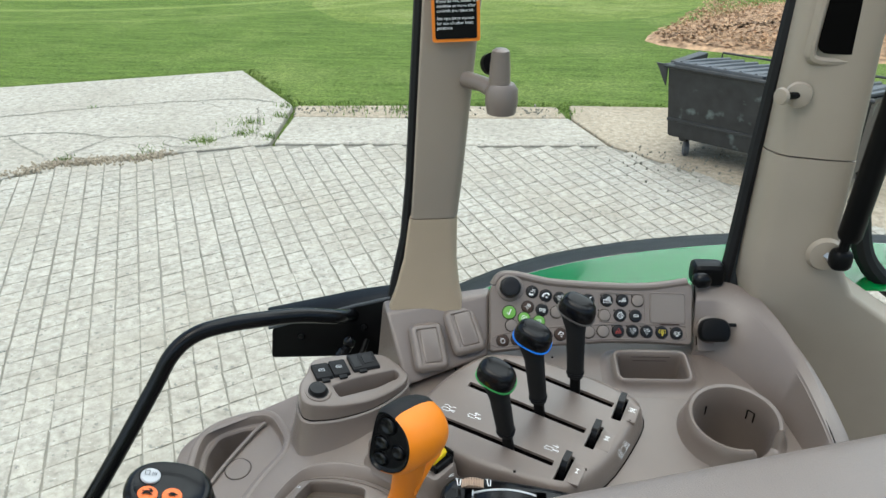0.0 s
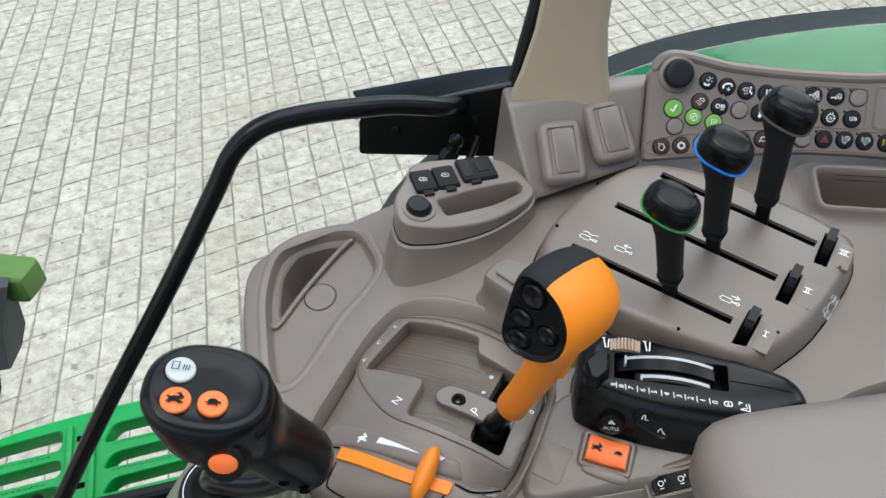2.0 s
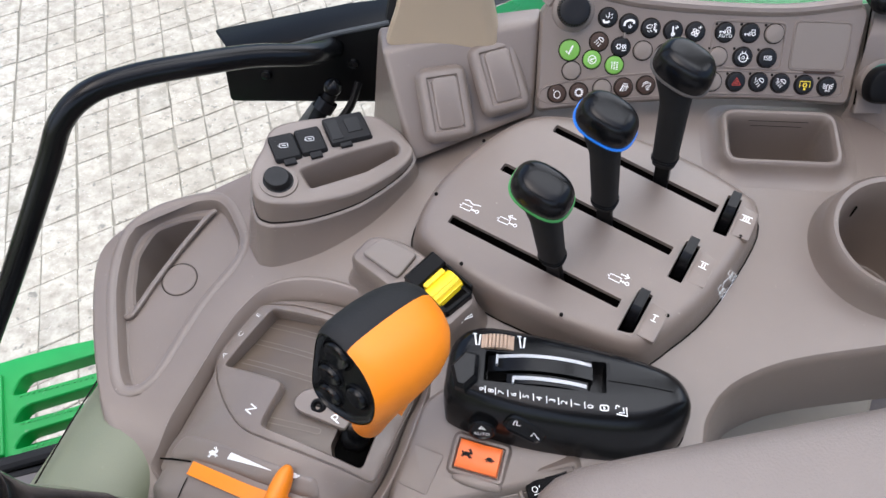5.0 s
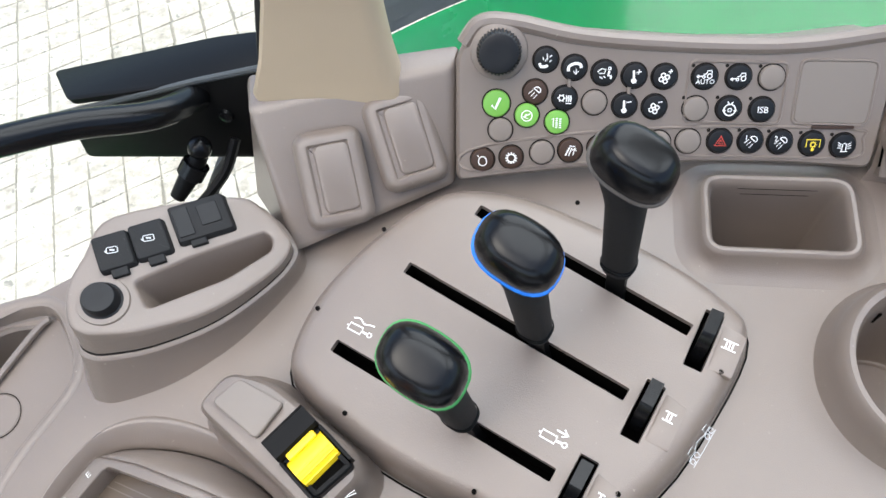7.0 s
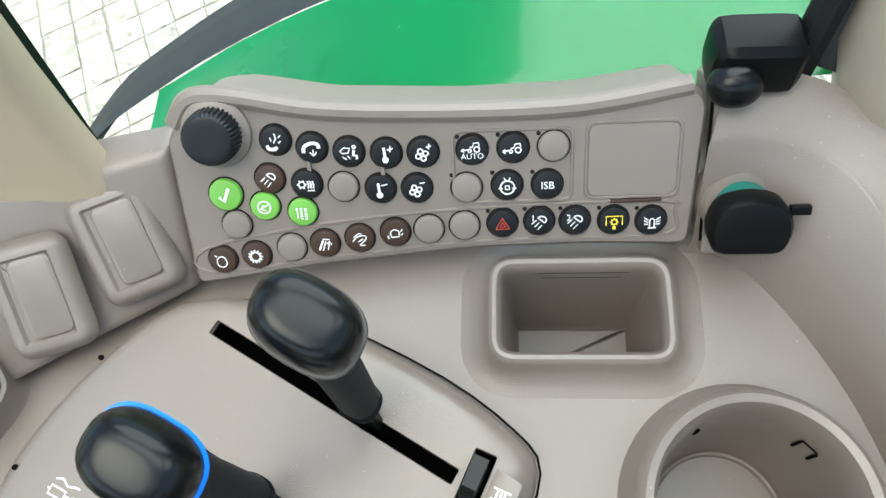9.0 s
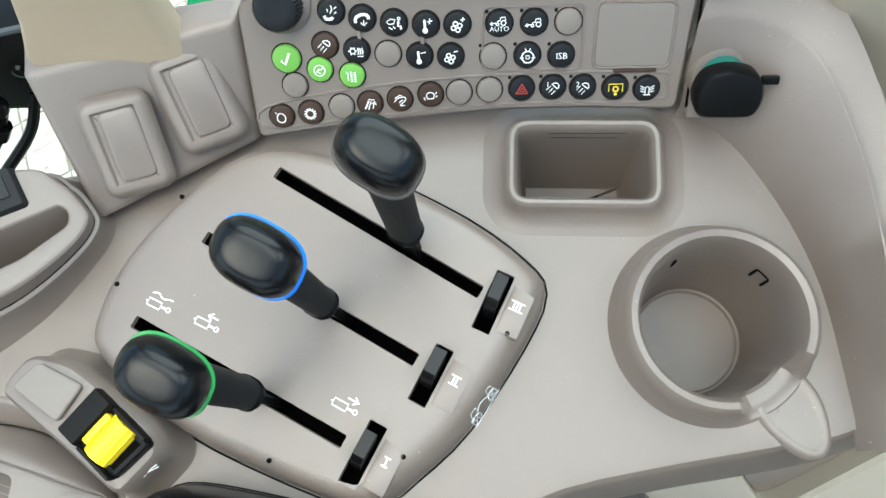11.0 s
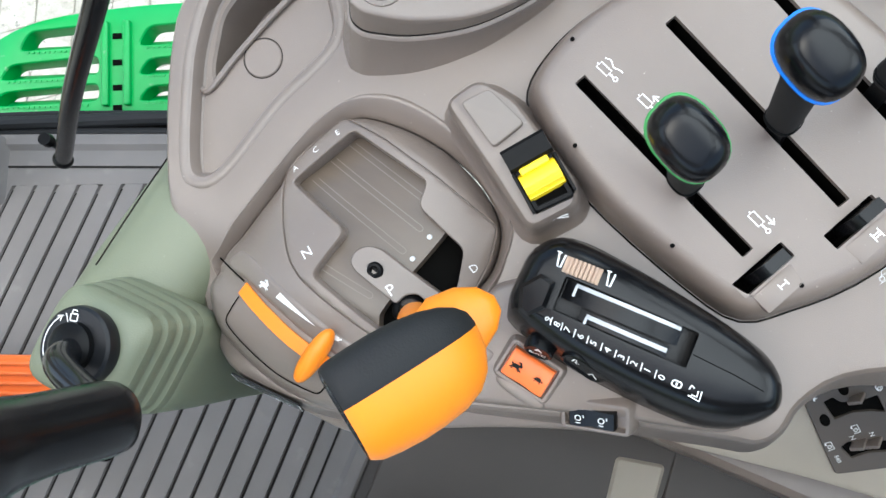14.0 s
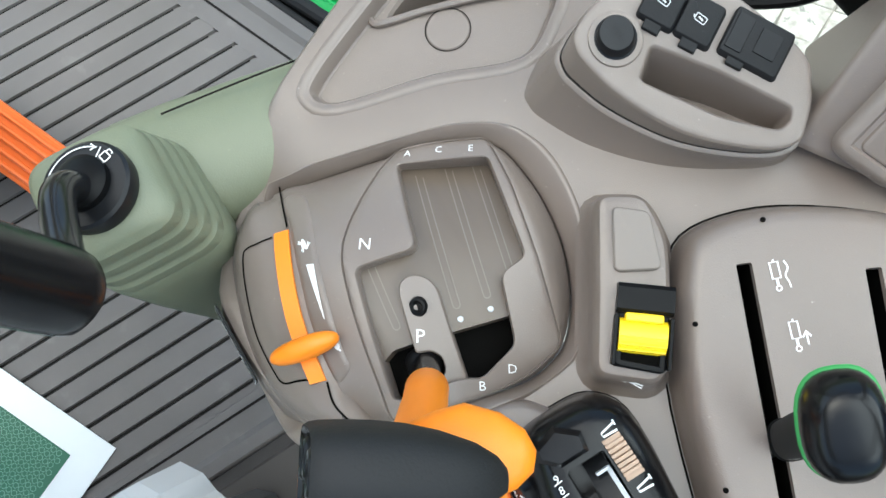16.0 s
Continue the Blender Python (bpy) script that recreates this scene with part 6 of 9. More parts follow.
# ---- gear lever ----
def gear_lever():
    g = thing("gear_lever", "orange gear lever with a black four button face", "gear lever", CON, (0.006, -0.098, 0.02))
    c = Vector((0.062, -0.096, 0.203))
    part("shaft", tube([(0.007, -0.089, 0.004), (0.0180, -0.088, 0.034), (0.0290, -0.0895, 0.064)], [0.0085, 0.0078, 0.0078], 16), M["gloss"], g, "black shaft")
    part("collar", blob((0.0115, -0.0890, 0.016), 0.0105, 0.0105, 0.011, 2.4), M["black"], g)
    part("neck", tube([(0.0278, -0.0893, 0.0600), (0.0283, -0.0894, 0.0618), (0.0345, -0.0908, 0.082), (0.0490, -0.0950, 0.130), (0.055, -0.099, 0.160), (0.058, -0.101, 0.190)], [0.0106, 0.0116, 0.0114, 0.0122, 0.0135, 0.017], 24), M["orange"], g, "orange tapered neck")
    # the head: a pod with a D-shaped face, black along one flank and orange over the other
    ax = Vector((0.565, 0.825, 0.0)).normalized()
    at = basis((0.0440, -0.1158, 0.2202), (ax.y, -ax.x, 0), -ax + Vector((0, 0, 0.389)))  # x to the orange side, y up, -z along the pod
    shape = [(-0.0205, -0.026), (-0.0215, 0.0), (-0.0205, 0.024), (-0.016, 0.0335), (-0.006, 0.0365), (0.003, 0.0345), (0.015, 0.0265), (0.0235, 0.012), (0.0255, -0.004), (0.0225, -0.019), (0.0125, -0.0315), (-0.002, -0.0375), (-0.014, -0.036)]
    loop = soft(shape, 4)
    # rows: way along the pod, share of the left half, of the right half, of the height, drop
    rows = [(-0.0015, 0.90, 0.84, 0.86, 0), (0.0, 0.955, 0.88, 0.92, 0), (0.003, 0.985, 0.94, 0.97, 0), (0.010, 1.0, 0.99, 1.0, 0), (0.020, 1.0, 1.03, 1.01, 0), (0.030, 0.96, 1.03, 0.99, 0), (0.040, 0.86, 1.0, 0.93, 0), (0.048, 0.72, 0.90, 0.82, 0), (0.054, 0.54, 0.72, 0.64, 0), (0.058, 0.34, 0.46, 0.42, 0), (0.060, 0.12, 0.16, 0.16, 0)]
    skin = [[(x * (0.86 * l if x < 0 else 1.10 * r), 0.83 * y * h + d, -1.064 * s) for x, y in loop] for s, l, r, h, d in rows]
    n = len(loop)
    first = min(range(n), key=lambda k: abs(loop[k][0] - 0.003) + abs(loop[k][1] - 0.0345))
    last = min(range(n), key=lambda k: abs(loop[k][0] + 0.002) + abs(loop[k][1] + 0.0375))
    order = [(first + k) % n for k in range(n)]
    if loop[(first + 3) % n][0] > loop[first][0]:
        order = [(first - k) % n for k in range(n)]
    cutoff = order.index(last)
    part("flank", loft([[r[k] for k in order[: cutoff + 1]] for r in skin], closed=False), M["rubber"], g, "black flank of the head", angle=80)
    tail = order[cutoff:] + [order[0]]
    bm = loft([[r[k] for k in tail] for r in skin], closed=False)
    part("head", bm, M["orange"], g, "smooth orange rounded head", angle=80)
    for o in list(g.children):
        if o.name.startswith(("flank", "head")):
            o.data.transform(Matrix.Translation(Vector(g["foot"])))
            o.data.transform(at)
            o.data.transform(Matrix.Translation(-Vector(g["foot"])))
    rim = [(x * (0.775 if x < 0 else 0.90), y * 0.72) for x, y in loop]
    f = part("face", stack(rim, [(0, 0.0012), (0.0008, 0.0016), (0.0022, -0.0006), (0.004, -0.0008)]), M["gloss"], g, "black face with four round buttons", at=at, angle=60)
    for x, y, rx, ry in ((-0.0040, 0.0145, 0.0080, 0.0074), (-0.0068, -0.0030, 0.0072, 0.0054), (0.0110, -0.0035, 0.0064, 0.0058), (-0.0050, -0.0172, 0.0072, 0.0054)):
        part("button", stack(disc(x, y, rx, ry, n=24), [(0, -0.001), (0.0003, 0.0008), (0.0012, 0.0018), (0.003, 0.0014), (0.0045, 0.0006)]), M["gloss"], f, at=at, angle=60)
        part("button_rim", stack(disc(x, y, rx + 0.0012, ry + 0.0012, n=24), [(0, -0.0008), (0.0005, 0.0002), (0.0010, -0.0008)], cap=False), M["black"], f, at=at)
    bm = bmesh.new()
    saddle = [(0.053, -0.100, 0.150, 0.0145, 0.012), (0.057, -0.090, 0.158, 0.017, 0.012), (0.062, -0.079, 0.163, 0.0185, 0.011), (0.071, -0.068, 0.165, 0.0165, 0.0095), (0.077, -0.060, 0.164, 0.011, 0.007), (0.0805, -0.056, 0.163, 0.004, 0.003)]
    side = Vector((0.75, -0.66, 0))
    loft([[Vector((x, y, z)) + side * (w * math.cos(TAU * k / 24)) + Vector((0, 0, t * math.sin(TAU * k / 24))) for k in range(24)] for x, y, z, w, t in saddle], bm=bm)
    part("thumb_rest", bm, M["orange"], g, "orange rounded thumb rest", angle=80)
    return g


gear_lever()


# ---- yellow switch module ----
def yellow_module():
    y = thing("switch_module", "taupe switch module with a yellow locking rocker", "switch", CON, (0.04, 0.03, 0.0))
    base = fillet([(-0.016, 0.046), (0.001, 0.071), (0.030, 0.066), (0.086, 0.030), (0.094, 0.014), (0.070, -0.014), (0.034, 0.012)], 0.010)
    part("block", stack(base, [(-0.008, -0.001), (-0.004, 0.003), (0.0, 0.018), (0.0015, 0.033), (0.004, 0.0365), (0.007, 0.0375)]), M["taupe"], y)
    part("blank_cap", stack(fillet([(-0.002, 0.049), (0.012, 0.064), (0.042, 0.051), (0.029, 0.029)], 0.004), [(0, 0.037), (0, 0.0405), (0.0008, 0.0412), (0.0016, 0.0414)]), M["blank"], y, "blank switch cap", angle=15)
    fr = fillet([(0.037, 0.027), (0.055, 0.047), (0.089, 0.019), (0.070, -0.001)], 0.004)
    part("bezel", stack(fr, [(0, 0.034), (0, 0.0435), (0.001, 0.0445), (0.0035, 0.0445), (0.0045, 0.041)]), M["black"], y, "black switch bezel")
    at = basis((0.0635, 0.0225, 0.045), (0.034, -0.028, 0), (0, 0, 1)) @ Matrix.Scale(1.22, 4)
    part("hood", loft([[(x, yy, z) for x, z in ((-0.0200, -0.004), (-0.0200, 0.0025), (-0.0180, 0.0045), (-0.0085, 0.0045), (-0.0070, 0.0025), (-0.0070, -0.004))] for yy in (-0.0122, -0.0115, 0.0115, 0.0122)]), M["black"], y, at=at, angle=30)
    part("well", brick(0.0052, 0.0, -0.0035, 0.0225, 0.0225, 0.003, 0.0008), M["dark"], y, "black switch well", at=at)
    for yy in (-0.0118, 0.0118):
        part("cheek", brick(0.005, yy, 0.0, 0.022, 0.0016, 0.008, 0.0005), M["black"], y, at=at)
    rock = part("rocker", loft([[(0.0025 + 0.0078 * math.cos(radians(a)), yy, -0.003 + 0.0078 * math.sin(radians(a))) for a in range(0, 181, 15)] for yy in (-0.0103, -0.0098, 0.0098, 0.0103)]), M["yellow"], y, "bright yellow ribbed rocker", at=at, angle=50)
    for a in (35, 58, 80):
        part("rib", tube([(0.0025 + 0.0078 * math.cos(radians(a)), -0.0100, -0.003 + 0.0078 * math.sin(radians(a))), (0.0025 + 0.0078 * math.cos(radians(a)), 0.0100, -0.003 + 0.0078 * math.sin(radians(a)))], 0.0006, 6), M["yellow"], rock, at=at)
    part("thumb_step", brick(-0.0052, 0.0, 0.0008, 0.004, 0.0165, 0.006, 0.0012), M["yellow"], rock, at=at)
    bm = bmesh.new()
    ribbon(disc(-0.004, 0, 0.0016, n=10), 0.0007, 0, bm, closed=True)
    ribbon([(-0.002, 0), (0.006, 0.001), (0.006, -0.001), (-0.002, -0.0002)], 0.0008, 0, bm)
    part("symbol", bm, M["white"], y, at=basis((0.0835, 0.0035, 0.030), (0.034, 0.022, 0.0), (0.35, -0.55, 0.75)), flat=True)


yellow_module()


# ---- hitch control module ----
def hitch_module():
    h = thing("hitch_control", "black hitch depth control module with white scale", "control module", CON, (0.157, -0.045, 0.0))
    base = soft([(0.072, -0.042), (0.076, -0.019), (0.096, -0.005), (0.144, -0.009), (0.207, -0.021), (0.236, -0.032), (0.247, -0.050), (0.243, -0.070), (0.222, -0.084), (0.190, -0.089), (0.130, -0.085), (0.082, -0.074), (0.073, -0.062)], 4)
    SLOT = fillet([(0.102, -0.0300), (0.186, -0.0325), (0.186, -0.0565), (0.102, -0.0525)], 0.002)
    hull = stack(base, [(0.0, -0.001), (0.0003, 0.014), (0.0012, 0.030), (0.0036, 0.0425), (0.0070, 0.0490), (0.0110, 0.0520), (0.0150, 0.0532)], [(SLOT, [(0, 0.0532), (0.0006, 0.050), (0.0006, 0.030)], True)])
    for q in hull.verts:
        q.co.y += 0.22 * max(0.0, q.co.z - 0.014) * ease((-0.050 - q.co.y) / 0.022)
    part("body", hull, M["gloss"], h, angle=40)
    # dark ring painted as contact shade round the module's foot
    part("skirt_line", stack(base, [(-0.0012, 0.0005), (-0.0003, 0.0012)], cap=False), M["groove"], h)

    def drum(v0, v1, r, u0, u1, lift):
        rings = []
        for k in range(21):
            t = k / 20
            u = u0 + (u1 - u0) * t
            z = 0.0532 + lift - 0.010 * ((u - 0.1425) / 0.037) ** 2 * r
            rings.append([(u, v0 - 0.0012 * t, z - 0.02), (u, v0 - 0.0012 * t, z), (u, v1 - 0.0012 * t, z), (u, v1 - 0.0012 * t, z - 0.02)])
        return loft(rings)

    a = part("lever_arc", drum(-0.0315, -0.0435, 1.0, 0.104, 0.177, 0.0045), M["gloss"], h, "curved black slide")
    part("stripe", drum(-0.0318, -0.0342, 1.0, 0.110, 0.176, 0.0051), M["greypaint"], a, "pale stripe")
    b = part("lever_arc", drum(-0.0450, -0.0520, 1.0, 0.118, 0.174, 0.0015), M["gloss"], h, "curved black slide")
    part("stripe", drum(-0.0468, -0.0495, 1.0, 0.122, 0.173, 0.0021), M["greypaint"], b, "pale stripe")
    for (u, v) in ((0.1105, -0.0365), (0.1225, -0.0510)):
        part("stripe_end", brick(u, v, 0.0515, 0.0016, 0.007 if v > -0.04 else 0.004, 0.008, 0.0003), M["greypaint"], h)
    grip = [(0.0785, -0.0455), (0.088, -0.034), (0.0985, -0.036), (0.0985, -0.053), (0.090, -0.062), (0.083, -0.060)]
    part("lever_grip", loft([[(x, y, 0.046) for x, y in ccw(grip)], [(x, y, 0.060 - 0.06 * (-0.034 - y)) for x, y in inset(ccw(grip), 0.0004)], [(x, y, 0.0645 - 0.08 * (-0.034 - y)) for x, y in inset(ccw(grip), 0.0028)]]), M["gloss"], h, "black slide grip", angle=25)
    wheel = part("thumbwheel", brick(0.110, -0.0235, 0.0515, 0.022, 0.0098, 0.006, 0.001), M["tan"], h, "ribbed tan thumbwheel")
    for k in range(9):
        t = (k - 4) / 4
        part("rib", brick(0.110 + 0.0105 * t, -0.0235, 0.0535 - 0.003 * t * t, 0.0021, 0.0105, 0.008, 0.0006), M["tan"], wheel)
    for k, s in enumerate("9876543210"):
        u = (0.1022, 0.108, 0.115, 0.1235, 0.132, 0.141, 0.150, 0.158, 0.1665, 0.1755)[k]
        part("digit", letters(s, 0.0060, u, -0.0585 - 0.0007 * k, 82, 0.0537), M["white"], h, flat=True)
        if k:
            part("tick", ribbon([(u - 0.0042, -0.0555 - 0.0007 * k), (u - 0.0038, -0.0605 - 0.0007 * k)], 0.0006, 0.0537), M["white"], h, flat=True)
    bm = bmesh.new()
    ribbon(oblong(0.1845, -0.0650, 0.0055, 0.0036, 0.0016, 0), 0.0008, 0.0537, bm, closed=True)
    ribbon([(0.1845, -0.0660), (0.1845, -0.0642)], 0.0012, 0.0537, bm)
    part("lock_mark", bm, M["white"], h, flat=True)
    bm = bmesh.new()
    ribbon([(0.1925, -0.0685), (0.1995, -0.0695), (0.1990, -0.0635)], 0.0009, 0.0539, bm)
    ribbon([(0.1940, -0.0675), (0.1975, -0.0675), (0.1970, -0.0640)], 0.0008, 0.0539, bm)
    ribbon(bend([(0.1945, -0.0635), (0.1925, -0.0625), (0.1920, -0.0650)], 3), 0.0007, 0.0539, bm)
    part("hitch_mark", bm, M["white"], h, flat=True)
    for u in (0.0955, 0.127):
        bm = bmesh.new()
        ribbon([(u - 0.002, -0.0185), (u - 0.0005, -0.0265), (u + 0.0015, -0.0265), (u + 0.002, -0.0185)], 0.0011, 0.0540, bm)
        ribbon([(u - 0.0035, -0.0180), (u - 0.0005, -0.0180)], 0.0008, 0.0540, bm)
        part("plough_mark", bm, M["white"], h, flat=True)
    part("seam", ribbon([(0.187, -0.0455), (0.212, -0.0475), (0.230, -0.0500)], 0.0006, 0.0535), M["dark"], h)
    # buttons on the near flank
    fl = basis((0.115, -0.0782, 0.0312), (0.992, -0.09, 0), (0.0, -0.88, 0.47))
    part("round_button", stack(disc(-0.012, -0.002, 0.0085, 0.0078, n=24), [(-0.0015, -0.004), (-0.0012, 0.0025), (0.0, 0.0032), (0.0012, 0.002)]), M["gloss"], h, "black AUTO button", at=fl)
    part("text", letters("AUTO", 0.0042, -0.012, -0.0052, 0, 0.0026), M["white"], h, at=fl, flat=True)
    bm = bmesh.new()
    ribbon([(-0.0142, -0.0008), (-0.0125, 0.0025), (-0.0112, 0.0005), (-0.0095, -0.0008), (-0.0122, 0.0002), (-0.0142, -0.0008)], 0.0009, 0.0026, bm)
    part("button_mark", bm, M["white"], h, at=fl, flat=True)
    part("rocker_button", stack(oblong(0.018, 0.004, 0.030, 0.0150, 0.007, -26), [(-0.0015, -0.005), (-0.001, 0.003), (0.0004, 0.0036), (0.0016, 0.0024)]), M["gloss"], h, "long black raise and lower button", at=fl)
    bm = bmesh.new()
    ribbon([(0.009, 0.0075), (0.010, 0.0115), (0.0115, 0.0115), (0.0115, 0.0075), (0.014, 0.0075)], 0.0008, 0.003, bm)
    ribbon([(0.022, -0.0015), (0.024, 0.002), (0.026, -0.0015), (0.028, -0.0035)], 0.0008, 0.003, bm)
    part("rocker_mark", bm, M["white"], h, at=fl, flat=True)
    fl2 = fl @ Matrix.Translation((0.064, 0.004, -0.0015))
    part("blank_button", stack(oblong(-0.002, 0.001, 0.020, 0.014, 0.006), [(-0.002, -0.006), (-0.001, 0.003), (0.001, 0.0036)]), M["gloss"], h, at=fl2)
    part("blank_button", stack(oblong(0.013, -0.005, 0.022, 0.012, 0.006), [(-0.002, -0.006), (-0.001, 0.002), (0.001, 0.0026)]), M["gloss"], h, at=fl2)


hitch_module()


# ---- rocker switches by the console's near edge ----
def animal(bm, kind, x, y, size, w):
    """A small printed hare or tortoise, size long."""
    k = size / 10
    if kind == "hare":
        fills = [disc(x - 0.8 * k, y, 3.2 * k, 1.7 * k, n=16, turn=8), disc(x + 2.8 * k, y + 1.3 * k, 1.5 * k, 1.1 * k, n=12), disc(x - 4.2 * k, y + 0.9 * k, 0.8 * k, n=8)]
        bars = [((2.4, 1.9), (0.2, 3.8)), ((3.0, 2.1), (1.6, 4.2)), ((1.2, -0.9), (4.4, -2.6)), ((0.6, -1.2), (2.8, -3.0)), ((-3.0, -0.8), (-5.0, -2.6)), ((-2.2, -1.2), (-3.6, -3.2))]
    else:
        fills = [disc(x, y + 0.2 * k, 3.4 * k, 2.2 * k, n=16), disc(x + 4.2 * k, y - 0.2 * k, 1.1 * k, 0.9 * k, n=10)]
        bars = [((-2.4, -1.2), (-3.0, -3.0)), ((2.2, -1.2), (2.8, -3.0)), ((-3.2, -0.4), (-4.8, -0.8))]
    for j, loop in enumerate(fills):
        bm.faces.new([bm.verts.new((a, b, w + 0.00003 * j)) for a, b in ccw(loop)])
    for (a, b), (c, d) in bars:
        ribbon([(x + a * k, y + b * k), (x + c * k, y + d * k)], 0.9 * k, w, bm)



def rockers():
    s = thing("rocker_switch", "orange hare and tortoise rocker switch in a taupe frame", "switch", CON, (0.1, -0.098, 0.0))
    at = basis((0.1015, -0.0960, 0.0105), (0.983, -0.18, 0), (0.0, -0.10, 1)) @ Matrix.Scale(0.84, 4)
    part("frame", stack(oblong(0, 0, 0.047, 0.033, 0.005), [(-0.004, -0.006), (-0.0005, 0.003), (0.0008, 0.004), (0.003, 0.004), (0.004, 0.001)]), M["taupe"], s, at=at)
    part("visor", blob((0.003, -0.0185, 0.000), 0.022, 0.006, 0.005, 2.3), M["taupe"], s, at=at)
    rows = [[(x, y, z) for y, z in ((-0.0115, 0.0), (-0.0115, 0.0065 + d), (-0.0085, 0.009 + d), (0.0085, 0.009 + d), (0.0115, 0.0065 + d), (0.0115, 0.0))] for x, d in ((-0.0185, 0.0), (-0.0175, 0.003), (-0.012, 0.0035), (0.0, 0.0), (0.012, 0.0035), (0.0175, 0.003), (0.0185, 0.0))]
    part("rocker", loft(rows), M["orange2"], s, at=at, angle=50)
    bm = bmesh.new()
    animal(bm, "hare", -0.0095, 0.0, 0.0105, 0.0131)
    animal(bm, "tortoise", 0.0095, 0.0, 0.0080, 0.0131)
    part("symbol", bm, M["black"], s, at=at, flat=True)
    s = thing("rocker_switch", "small black rocker switch with white engine symbols", "switch", CON, (0.15, -0.112, -0.005))
    at = basis((0.1510, -0.1080, 0.004), (0.925, 0.38, 0), (-0.10, -0.42, 0.9)) @ Matrix.Scale(0.8, 4)
    part("frame", stack(oblong(0.002, 0.001, 0.056, 0.027, 0.005), [(-0.005, -0.010), (-0.001, 0.002), (0.0005, 0.0035), (0.003, 0.0035), (0.004, -0.002)]), M["taupe"], s, at=at)
    rows = [[(x, y, z) for y, z in ((-0.0075, -0.003), (-0.0075, 0.004 + d), (0.0075, 0.004 + d), (0.0075, -0.003))] for x, d in ((-0.0195, 0.0), (-0.018, 0.0025), (-0.011, 0.0025), (0.0, 0.0), (0.011, 0.0025), (0.018, 0.0025), (0.0195, 0.0))]
    part("rocker", loft(rows), M["gloss"], s, at=at, angle=50)
    bm = bmesh.new()
    for x in (-0.011, 0.008):
        ribbon(disc(x, 0.0005, 0.0024, n=10), 0.0008, 0.0073, bm, closed=True)
        ribbon([(x - 0.002, -0.004), (x + 0.002, -0.004)], 0.0008, 0.0073, bm)
        ribbon([(x + 0.0045, 0.001), (x + 0.0045, 0.0035)], 0.0008, 0.0073, bm)
    part("symbol", bm, M["white"], s, at=at, flat=True)
    b = thing("blanking_plate", "flat taupe square blanking plate", "blank plate", CON, (0.056, -0.111, 0.0))
    part("plate", stack(fillet([(0.0535, -0.0895), (0.0765, -0.095), (0.0665, -0.1245), (0.0450, -0.117)], 0.003), [(0, 0.0), (0, 0.0100), (0.0008, 0.0105)]), M["taupe2"], b)


rockers()


